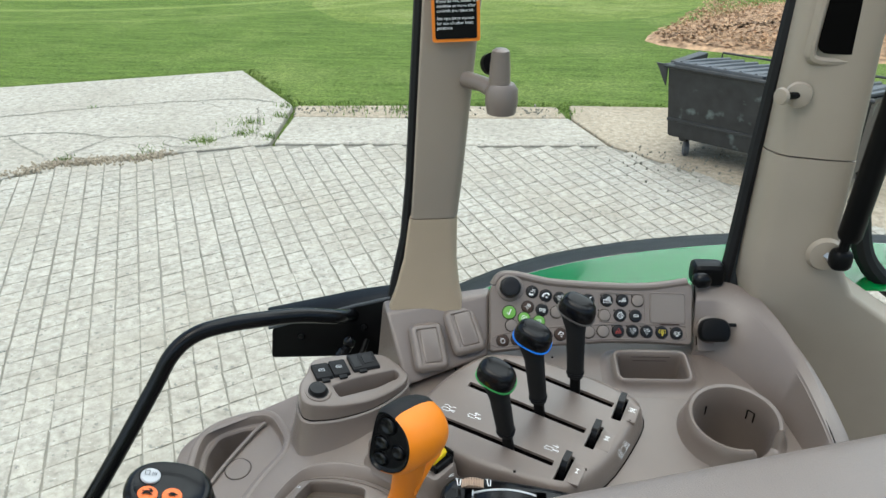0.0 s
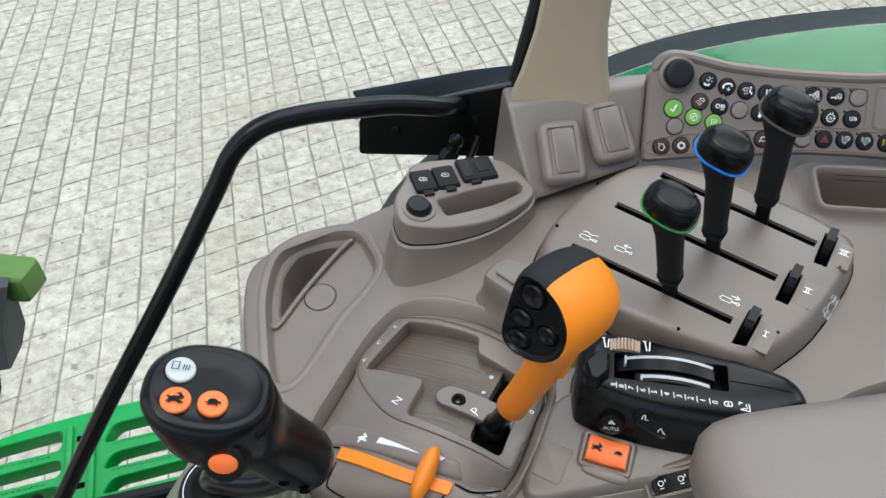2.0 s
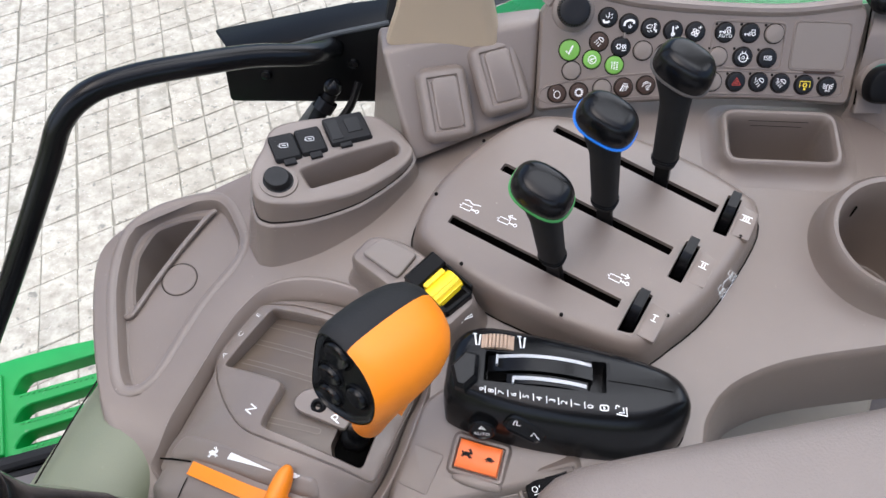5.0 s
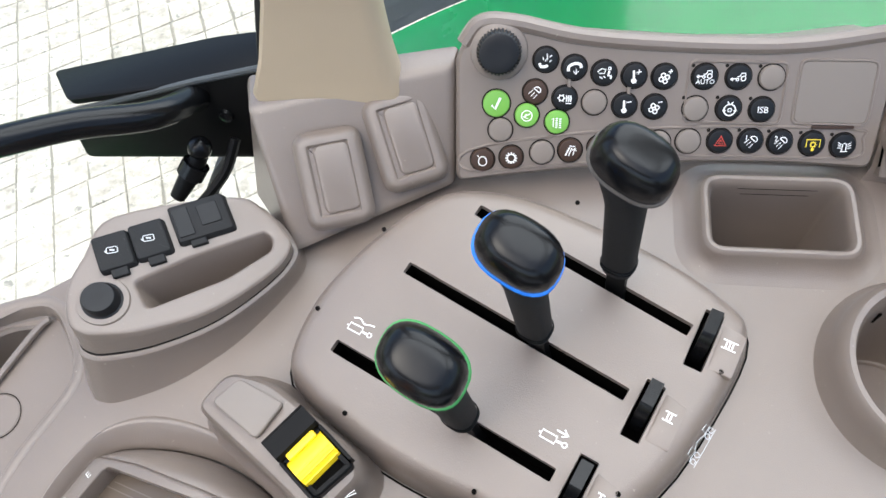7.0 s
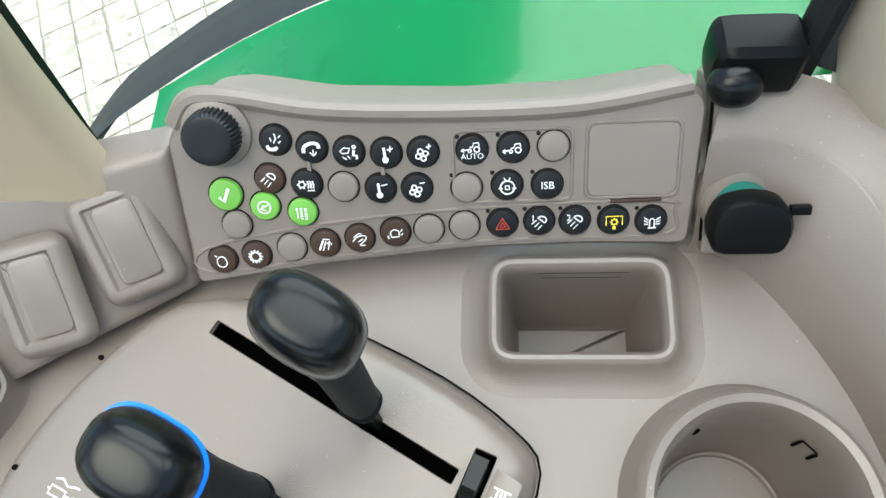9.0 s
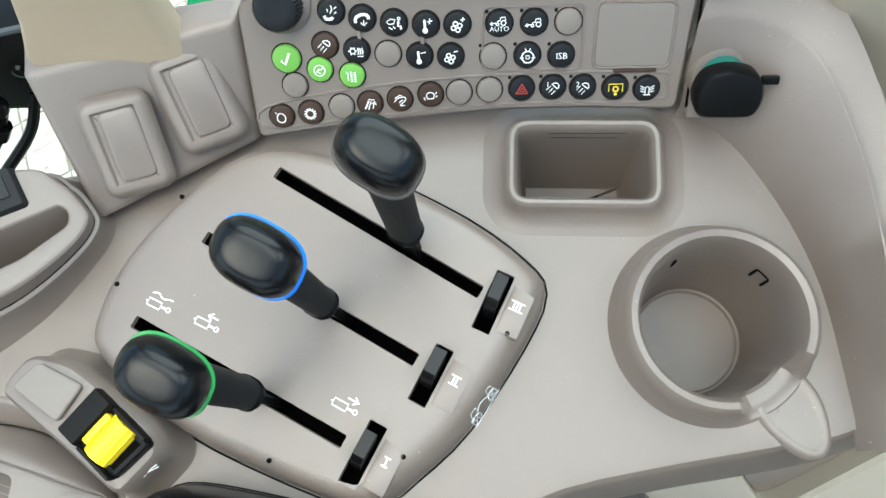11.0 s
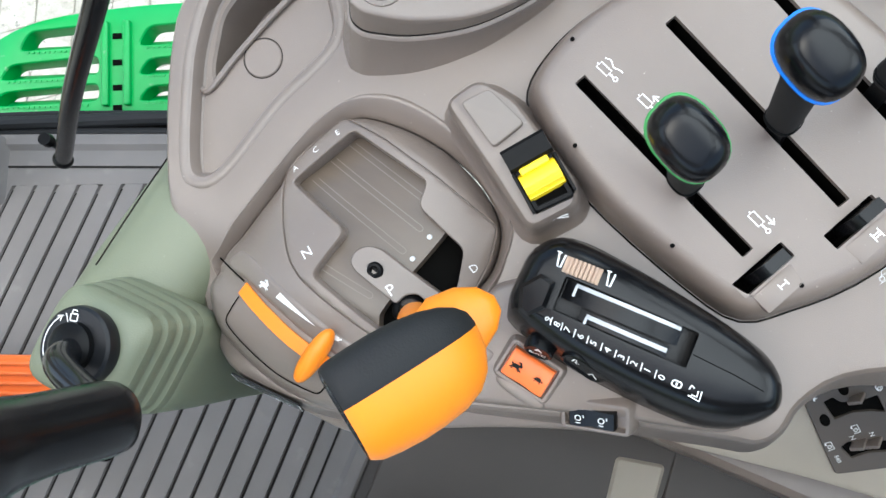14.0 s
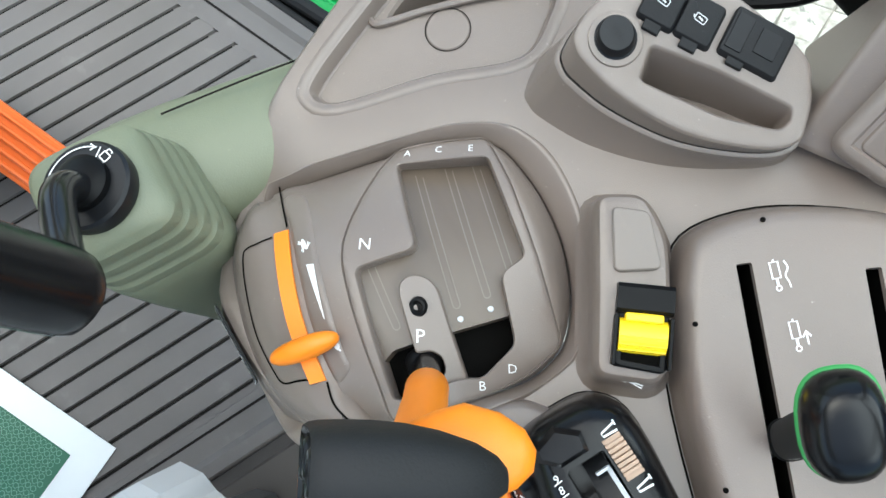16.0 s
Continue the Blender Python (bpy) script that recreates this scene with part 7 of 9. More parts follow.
# ---- accessory box with sockets ----
def accessory_box():
    b = thing("accessory_box", "taupe storage box with black socket covers", "storage box", CON, (-0.04, 0.12, 0.0))
    lo = soft([(-0.113, 0.125), (-0.099, 0.164), (-0.014, 0.190), (0.010, 0.180), (0.022, 0.166), (0.0245, 0.152), (0.0133, 0.1306), (-0.0123, 0.0977), (-0.0460, 0.0700), (-0.0780, 0.0550), (-0.092, 0.0530), (-0.101, 0.0580), (-0.113, 0.081)], 5)
    hi = soft([(-0.0970, 0.1290), (-0.0870, 0.1590), (-0.0200, 0.1850), (0.0030, 0.1790), (0.0170, 0.1670), (0.0240, 0.1550), (0.0150, 0.1350), (-0.0142, 0.1052), (-0.0489, 0.0865), (-0.0740, 0.0798), (-0.0851, 0.0798), (-0.0940, 0.0860), (-0.1005, 0.1060)], 5)

    def mix(t, d, w):
        return [(x, y, w) for x, y in inset([(a[0] + (c[0] - a[0]) * t, a[1] + (c[1] - a[1]) * t) for a, c in zip(lo, hi)], d)]

    part("lower_body", loft([mix(0, -0.0015, -0.001), mix(0.03, 0.0, 0.003), mix(0.5, 0, 0.028), mix(0.69, -0.0012, 0.0384), mix(0.70, -0.0004, 0.0394), mix(0.70, 0.0008, 0.0400), mix(0.71, 0.006, 0.0400)], caps=(False, False)), M["taupe"], b, angle=24)
    part("upper_body", loft([mix(0.73, 0.006, 0.0408), mix(0.73, 0.0024, 0.0409), mix(0.74, 0.0014, 0.0418), mix(0.93, 0.0006, 0.055), mix(1, 0.0, 0.0600), mix(1, 0.0010, 0.0620)], caps=(False, False)), M["taupe"], b, angle=24)
    # dark band set in the seam, its shade given as colour
    part("shadow_gap", loft([mix(0.71, 0.0012, 0.0403), mix(0.72, 0.0030, 0.0404), mix(0.73, 0.0030, 0.0414)], caps=(False, False)), M["groove"], b)
    SLOT = fillet([(-0.0660, 0.1165), (-0.0520, 0.0980), (-0.0095, 0.1255), (0.0150, 0.1500), (0.0140, 0.1600), (0.0070, 0.1655), (-0.0327, 0.1415)], 0.0055)
    part("top", stack(hi, [(0.0010, 0.0620), (0.0020, 0.0629), (0.004, 0.0632)], [(SLOT, [(0, 0.0632), (0.0012, 0.0624), (0.0022, 0.060), (0.004, -0.03)], True)]), M["taupe"], b)
    ax = (0.870, 0.493, 0)
    for cx, cy, w, dx in ((-0.0780, 0.1335, 0.0210, 0), (-0.0592, 0.1450, 0.0210, 0), (-0.0325, 0.1645, 0.0350, 1)):
        at = basis((cx, cy, 0.063), ax, (0, 0, 1))
        s = part("socket_cover", stack(oblong(0, 0, w, 0.0245 if not dx else 0.027, 0.0025), [(-0.001, -0.002), (0, 0.0035), (0.0008, 0.0045), (0.002, 0.0048)]), M["rubber"], b, "black hinged socket cover", at=at)
        part("tab", brick(0.0 if not dx else -0.006, -0.0145, 0.002, 0.010, 0.006, 0.003, 0.001), M["rubber"], s, at=at)
        if dx:
            part("panel", stack(oblong(0.006, 0.001, 0.013, 0.015, 0.001), [(0, 0.0045), (0.0004, 0.0054)]), M["button"], s, at=at)
            part("panel", stack(oblong(-0.0105, 0.0, 0.010, 0.021, 0.001), [(0, 0.0045), (0.0004, 0.0054)]), M["button"], s, at=at)
        else:
            bm = bmesh.new()
            ribbon(oblong(0, 0.0, 0.0064, 0.0040, 0.0012, -8), 0.0006, 0.0052, bm, closed=True)
            ribbon([(-0.0014, 0.0006), (0.0014, -0.0006)], 0.0011, 0.0052, bm)
            ribbon([(-0.0042, 0.0008), (-0.0036, -0.0008)], 0.0007, 0.0052, bm)
            part("battery_mark", bm, M["greypaint"], s, at=at, flat=True)
    part("round_cap", lathe([(0.0130, 0.0), (0.0128, 0.003), (0.0108, 0.0042), (0.0102, 0.0085), (0.0092, 0.0098), (0.002, 0.0100)], 28, turn=Matrix.Translation((-0.0765, 0.1012, 0.0615))), M["button"], b, "round black socket cap")
    part("cap_boss", lathe([(0.0160, -0.001), (0.0150, 0.0025), (0.0126, 0.003)], 28, turn=Matrix.Translation((-0.0765, 0.1012, 0.0620))), M["taupe"], b)
    part("cap_text", letters("12V", 0.005, -0.0765, 0.1012, 20, 0.0717), M["rubber"], b, flat=True)


    def fall(ob):
        foot = Vector(b["foot"])
        for q in ob.data.vertices:
            p = q.co + foot
            k = max(0.42, min(1.0, 0.91 - 3.9 * (p.x + 0.08)))
            q.co.z = (p.z * k if p.z <= 0.0632 else p.z - 0.0632 * (1 - k)) - foot.z
        for c in ob.children:
            fall(c)

    for ob in b.children:
        fall(ob)


accessory_box()


# ---- block at the foot of the middle post, with two pads ----
def post_block():
    p = thing("post_block", "taupe plastic block with two raised pads under the post", "trim block", base=(0.05, 1.06, 1.97))
    f = [Vector(v) for v in ((0.020, 1.006, 1.962), (0.1235, 1.062, 1.976), (0.1215, 1.106, 2.046), (-0.014, 1.074, 2.030))]
    bk = [Vector(v) for v in ((-0.030, 1.07, 1.94), (0.125, 1.10, 1.96), (0.124, 1.126, 2.047), (-0.022, 1.108, 2.030))]
    bm = bmesh.new()
    loft([f, bk], bm=bm)
    bmesh.ops.bevel(bm, geom=[e for e in bm.edges], offset=0.006, segments=4, profile=0.6, affect="EDGES")
    part("body", bm, M["taupe"], p)
    n = (f[1] - f[0]).cross(f[3] - f[0]).normalized()
    n = n if n.y < 0 else -n
    at = basis(f[0].lerp(f[2], 0.5), f[1] - f[0], n)
    for k, cx in enumerate((-0.028, 0.026)):
        tilt = -12 + 6 * k
        part("pad", stack(oblong(cx, 0.0 + 0.005 * k, 0.036, 0.056, 0.006, tilt), [(-0.005, -0.0035), (-0.0035, -0.0005), (-0.001, 0.0022), (0.001, 0.0030), (0.0040, 0.0030), (0.0055, 0.0012)]), M["taupe"], p, at=at)
        part("pad_face", stack(oblong(cx + 0.002, 0.005 * k, 0.021, 0.043, 0.004, tilt), [(-0.0015, 0.001), (-0.0005, 0.0026), (0.001, 0.0032)]), M["taupe"], p, at=at)


post_block()


# ---- switch panel ----
panel = thing("dashboard", "taupe switch panel with rows of round buttons", "switch panel", PAN, (0.0, -0.03, -0.01))
FACE = fillet([(-0.1335, -0.036), (-0.06, -0.0265), (0.02, -0.0205), (0.08, -0.0205), (0.1375, -0.0235), (0.1425, 0.055), (0.134, 0.064), (0.08, 0.0575), (0.02, 0.0575), (-0.05, 0.062), (-0.095, 0.071), (-0.117, 0.070), (-0.1335, 0.050)], 0.008, 4)
shell = stack(FACE, [(0.0, -0.05), (0.0, -0.006), (0.001, -0.0018), (0.003, 0.0)])
for q in shell.verts:
    if q.co.z < -0.04 and q.co.y < 0.03:
        q.co.z = -0.012
part("body", shell, M["taupe2"], panel)
part("end_plate", stack(fillet([(0.1445, -0.030), (0.186, -0.030), (0.182, 0.030), (0.166, 0.0610), (0.1455, 0.0625)], 0.002), [(0, -0.04), (0, -0.004), (0.001, -0.003)]), M["taupe2"], panel)
part("end_gap", ribbon([(0.1434, -0.022), (0.1440, 0.060)], 0.0016, -0.0035), M["dark"], panel)
part("crest", tube(bend([(-0.128, 0.056, -0.004), (-0.117, 0.069, -0.003), (-0.095, 0.069, -0.002), (-0.05, 0.060, -0.002), (0.02, 0.0555, -0.002), (0.08, 0.0555, -0.002), (0.133, 0.0625, -0.003)], 6), 0.0055, 10), M["taupe"], panel)
part("lower_welt", loft([[(x, y, w) for x, y in inset(soft([(-0.124, -0.028), (-0.125, -0.012), (-0.06, -0.0005), (0.02, 0.005), (0.12, 0.0045), (0.129, -0.003), (0.126, -0.016), (0.08, -0.0165), (0.02, -0.0165), (-0.06, -0.0225)], 4), d)] for d, w in ((0, 0.0), (0.0006, 0.0009), (0.0014, 0.0009), (0.002, 0.0))], caps=(False, False)), M["taupe2"], panel)
for cx, cy, w, h in ((0.0445, 0.0262, 0.0625, 0.0405), (0.1055, 0.0265, 0.0490, 0.0420)):
    part("welt", loft([[(x, y, z) for x, y in inset(oblong(cx, cy, w, h, 0.006, -1), d)] for d, z in ((0, 0.0), (0.0006, 0.0009), (0.0014, 0.0009), (0.002, 0.0))], caps=(False, False)), M["taupe2"], panel)
part("screen_blank", stack(oblong(0.1055, 0.0265, 0.0455, 0.0385, 0.005, -1), [(0, 0.0), (0.0005, 0.0006)]), M["blank"], panel, "blank taupe display cover")
part("hinge", brick(0.1075, 0.0047, 0.001, 0.026, 0.0018, 0.002, 0.0004), M["brownbutton"], panel)
for x in (-0.0603, -0.0222):
    part("link_bar", brick(x, 0.0315 - 0.05 * (x + 0.06) * 2, 0.001, 0.0022, 0.006, 0.002, 0.0006), M["blank"], panel)
part("boss", lathe([(0.0190, -0.004), (0.0180, 0.002), (0.0150, 0.004)], 32, turn=Matrix.Translation((-0.1055, 0.0520, 0))), M["taupe2"], panel)
knob = thing("rotary_knob", "black rotary knob with a ribbed rim", "knob", PAN, (-0.1055, 0.0520, 0.003))
bm = loft([[(-0.1055 + (r + (0.0005 if k % 4 < 2 else -0.0005) * g) * math.cos(TAU * k / 144), 0.0520 + (r + (0.0005 if k % 4 < 2 else -0.0005) * g) * math.sin(TAU * k / 144), w) for k in range(144)] for r, w, g in ((0.0140, 0.002, 1), (0.0136, 0.0125, 1), (0.0130, 0.0150, 0.7), (0.0122, 0.0164, 0), (0.0112, 0.0168, 0), (0.006, 0.0165, 0))])
part("grip", bm, M["button"], knob, angle=40)


def icon(kind):
    """A printed sign for a button, about 8 mm across."""
    bm, s = bmesh.new(), 0.00066

    def st(*pts, wd=s, closed=False):
        ribbon(pts, wd, 0.0, bm, closed)

    def ci(x, y, r, wd=s, n=16):
        ribbon(disc(x, y, r, n=n), wd, 0.0, bm, closed=True)

    if kind == "phone":
        st(*bend([(-0.004, -0.002), (-0.003, -0.004), (0.0, -0.004), (0.001, -0.003)], 3), wd=0.0018)
        st((-0.0005, -0.001), (0.0005, 0.001)), st((0.001, 0.0005), (0.0005, 0.004)), st((0.002, -0.001), (0.0035, 0.0))
        st((0.0022, 0.0018), (0.0036, 0.003)), st((-0.0015, 0.0), (-0.002, 0.002))
    elif kind == "handset":
        st(*bend([(-0.004, -0.002), (-0.0035, 0.001), (0.0, 0.0028), (0.0035, 0.0022), (0.004, 0.0)], 4), wd=0.0018)
        st((0.001, -0.0005), (0.001, -0.0036)), st((-0.0008, -0.0018), (0.001, -0.0038), (0.0028, -0.0018))
    elif kind == "defrost":
        st((-0.0042, 0.001), (-0.002, 0.0028), (0.001, 0.0024), (0.0, 0.0), (-0.003, -0.0002), closed=True)
        st((0.003, 0.0015), (0.0025, -0.0015), (0.0042, -0.0015), (0.0042, -0.0035), wd=0.0014)
        ci(0.0032, 0.003, 0.0008), st((-0.003, -0.002), (-0.001, -0.0035)), st((-0.0005, -0.0015), (0.0008, -0.003))
    elif kind in ("warm", "cool"):
        st((-0.0005, -0.0015), (-0.0008, 0.0035), wd=0.0014), ci(-0.0004, -0.003, 0.0010, 0.0014)
        st((0.0008, 0.0022), (0.0040, 0.0028))
        if kind == "warm":
            st((0.0026, 0.0042), (0.0022, 0.0010))
    elif kind in ("fan", "fanless"):
        for a in (20, 110, 200, 290):
            ci(0.0020 * math.cos(radians(a)) - 0.0005, 0.0020 * math.sin(radians(a)) - 0.0008, 0.0013, 0.0008, 10)
        st((0.0018, 0.0032), (0.0045, 0.0036))
        if kind == "fan":
            st((0.0034, 0.0048), (0.0030, 0.0020))
    elif kind in ("tractor", "auto"):
        y = 0.0015 if kind == "auto" else 0.0
        ci(0.0024, -0.0008 + y, 0.0014), ci(-0.0012, -0.0014 + y, 0.0008)
        st((-0.0014, 0.0002 + y), (0.0004, 0.0006 + y), (0.0008, 0.0024 + y), (0.0034, 0.0026 + y), (0.0036, 0.0008 + y))
        st((-0.0052, -0.0012 + y), (-0.0022, -0.0008 + y)), st((-0.0042, -0.0002 + y), (-0.0054, -0.0013 + y), (-0.0040, -0.0022 + y))
        if kind == "auto":
            letters("AUTO", 0.0042, 0, -0.0030, 0, 0, bm)
    elif kind in ("lamp", "lamp1", "lamp2"):
        st(*[(0.0010 + 0.0025 * math.cos(radians(a)), 0.0014 + 0.0021 * math.sin(radians(a))) for a in range(-50, 141, 19)], closed=True)
        for k in range(3):
            t = k / 2
            st((-0.0016 + 0.0028 * t, 0.0016 - 0.0030 * t), (-0.0042 + 0.0030 * t, -0.0008 - 0.0032 * t), wd=0.0005)
        if kind != "lamp":
            letters(kind[-1], 0.0048, -0.0034, 0.0024, 0, 0, bm)
    elif kind == "cooler":
        ci(-0.0022, 0.0004, 0.0016)
        for k in range(6):
            a = TAU * k / 6
            st((-0.0022 + 0.0016 * math.cos(a), 0.0004 + 0.0016 * math.sin(a)), (-0.0022 + 0.0026 * math.cos(a), 0.0004 + 0.0026 * math.sin(a)), wd=0.0008)
        for k in range(3):
            st((0.0010 + 0.0013 * k, -0.0018), (0.0014 + 0.0013 * k, 0.0), (0.0009 + 0.0013 * k, 0.0022), wd=0.0008)
        st((0.0006, -0.0030), (0.0042, -0.0030))
    elif kind == "lock":
        ci(0, -0.0005, 0.0036, 0.0008, 22), st((-0.001, -0.0016), (0.001, -0.0016), (0.001, 0.0004), (-0.001, 0.0004), closed=True)
        st((-0.0016, 0.0048), (-0.0006, 0.0028)), st((0.0016, 0.0048), (0.0006, 0.0028)), st((-0.0046, -0.001), (-0.0024, -0.001)), st((0.0024, -0.001), (0.0046, -0.001))
    elif kind == "isb":
        letters("ISB", 0.0056, 0, 0, 0, 0, bm)
    elif kind == "check":
        st((-0.003, -0.0006), (-0.0008, -0.0032), (0.0026, 0.0040), wd=0.0016)
    elif kind == "back":
        ci(0, 0, 0.0034, 0.0007, 22), st((0.0022, 0.0014), (-0.0020, -0.0008)), st((-0.0002, 0.0012), (-0.0020, -0.0008), (0.0008, -0.0020))
    elif kind == "pages":
        st((-0.0034, 0.0022), (-0.0024, 0.003), (-0.0024, -0.0028))
        for k in range(5):
            st((-0.0010, 0.0026 - 0.0014 * k), (0.0004, 0.0026 - 0.0014 * k), wd=0.0008), st((0.0012, 0.0024 - 0.0014 * k), (0.0028, 0.0024 - 0.0014 * k), wd=0.0008)
    elif kind == "engine":
        st(*bend([(-0.0008, 0.0026), (-0.0024, 0.0008), (-0.0022, -0.0024), (0.0004, -0.0036), (0.0026, -0.0020), (0.0024, 0.0010), (0.0010, 0.0026)], 3), closed=True), st((-0.0024, 0.0024), (-0.0034, 0.0036))
    elif kind == "gear":
        ci(0, 0, 0.0026, 0.0009, 20)
        for k in range(12):
            a = TAU * k / 12
            st((0.0026 * math.cos(a), 0.0026 * math.sin(a)), (0.0040 * math.cos(a), 0.0040 * math.sin(a)), wd=0.0009)
    elif kind == "wiper":
        st((-0.003, -0.003), (-0.0004, 0.0026), wd=0.0011), st((-0.001, -0.0034), (0.0010, 0.0022)), st((-0.0006, 0.0034), (0.0032, 0.0030)), st((0.0018, -0.003), (0.0028, 0.0014)), st((0.0012, 0.0004), (0.0030, 0.002), (0.0040, -0.0002))
    elif kind == "mirror":
        st(*bend([(-0.0036, -0.0010), (-0.0010, 0.0016), (0.0030, 0.0022), (0.0036, 0.0002), (0.0002, -0.0032), (0.0030, -0.0034)], 3)), st(*bend([(-0.0030, 0.0014), (0.0, 0.0034), (0.0014, 0.0030)], 3)), st((-0.0006, -0.0014), (0.0020, 0.0004))
    elif kind == "field":
        st(*bend([(-0.0020, -0.0020), (-0.0024, 0.0010), (-0.0006, 0.0022), (0.0010, 0.0020), (0.0022, 0.0010), (0.0020, -0.0018)], 3), closed=True), st((-0.004, -0.001), (-0.0034, -0.0028)), st((0.0030, 0.001), (0.0040, 0.0024)), st((0.0032, -0.001), (0.0042, 0.0))
    elif kind == "hazard":
        st((-0.0036, -0.0026), (0.0036, -0.0026), (0.0, 0.0036), closed=True, wd=0.0008), st((-0.0015, -0.0014), (0.0015, -0.0014), (0.0, 0.0012), closed=True, wd=0.0007)
    elif kind == "pto":
        st((-0.0042, -0.002), (-0.0042, 0.0030), (0.0042, 0.0030), (0.0042, -0.002)), ci(0, -0.0002, 0.0014)
        for k in range(8):
            a = TAU * k / 8
            st((0.0014 * math.cos(a), -0.0002 + 0.0014 * math.sin(a)), (0.0022 * math.cos(a), -0.0002 + 0.0022 * math.sin(a)), wd=0.0006)
        st((0.0, -0.0026), (0.0, -0.0044), wd=0.0018)
    elif kind == "beacon":
        st((-0.0012, -0.003), (-0.0012, 0.0012), (0.0, 0.0020), (0.0012, 0.0012), (0.0012, -0.003)), st((-0.0022, -0.0034), (0.0022, -0.0034))
        for sx in (-1, 1):
            for k in range(3):
                st((sx * 0.0020, 0.0010 - 0.0012 * k), (sx * 0.0042, 0.0026 - 0.0018 * k), wd=0.0006)
    return bm


BUTTONS = [
    (-0.0757, 0.0466, "black", "phone"), (-0.0575, 0.0417, "black", "handset"), (-0.0387, 0.0385, "black", "defrost"), (-0.0196, 0.0368, "black", "warm"), (-0.0007, 0.0363, "black", "fan"),
    (0.0243, 0.0363, "black", "auto"), (0.0451, 0.0363, "black", "tractor"), (0.0655, 0.0360, "blank", ""),
    (-0.0818, 0.0262, "brown", "lamp"), (-0.0627, 0.0223, "black", "cooler"), (-0.0436, 0.0196, "blank", ""), (-0.0243, 0.0179, "black", "cool"), (-0.0053, 0.0171, "black", "fanless"),
    (0.0205, 0.0160, "blank", ""), (0.0415, 0.0163, "black", "lock"), (0.0621, 0.0157, "black", "isb"),
    (-0.1066, 0.0186, "lime", "check"), (-0.0867, 0.0111, "lime", "back"), (-0.0670, 0.0068, "lime", "pages"), (-0.1037, 0.0012, "blank", ""),
    (-0.1152, -0.0191, "brown", "engine"), (-0.0961, -0.0172, "brown", "gear"), (-0.0759, -0.0136, "blank", ""), (-0.0575, -0.0120, "brown", "wiper"), (-0.0383, -0.0098, "brown", "mirror"), (-0.0188, -0.0073, "brown", "field"), (-0.0007, -0.0064, "blank", ""), (0.0183, -0.0052, "blank", ""),
    (0.0384, -0.0048, "black", "hazard"), (0.0578, -0.0046, "black", "lamp1"), (0.0764, -0.0051, "black", "lamp2"), (0.0965, -0.0059, "black", "pto"), (0.1160, -0.0070, "black", "beacon"),
]
LOOK = {"black": (M["button"], "round black button with a white symbol"), "brown": (M["brownbutton"], "round brown button with a white symbol"), "lime": (M["lime"], "round lime green button"), "blank": (M["blank"], "blank taupe button")}
for x, y, tone, kind in BUTTONS:
    r = 0.0088 if kind == "check" else 0.0078
    mat, label = LOOK[tone]
    o = part("button", stack(disc(0, 0, r, n=28), [(0.0, -0.0005), (0.0, 0.0018), (0.0006, 0.0027), (0.0016, 0.0030)]), mat, panel, label, at=Matrix.Translation((x, y, 0)))
    part("recess", stack(disc(0, 0, r + 0.0009, n=28), [(0, 0.0003), (0.0009, 0.0003)], cap=False), M["groove"], o, at=Matrix.Translation((x, y, 0)))
    if kind:
        tint = {"hazard": M["redprint"], "pto": M["yellowprint"]}.get(kind, M["white"])
        part("symbol", icon(kind), tint, o, at=Matrix.Translation((x, y, 0.0034)), flat=True)
for x, y in ((0.0384, -0.0048), (0.0578, -0.0046), (0.0764, -0.0051), (0.0965, -0.0059), (0.1160, -0.0070), (0.0243, 0.0363), (0.0451, 0.0363), (0.0655, 0.0360), (0.0205, 0.0160), (0.0415, 0.0163), (0.0621, 0.0157)):
    part("pilot_light", stack(disc(x - 0.0075, y + 0.0068, 0.0012, n=10), [(0, 0.0), (0.0002, 0.0006)]), M["groove"], panel)


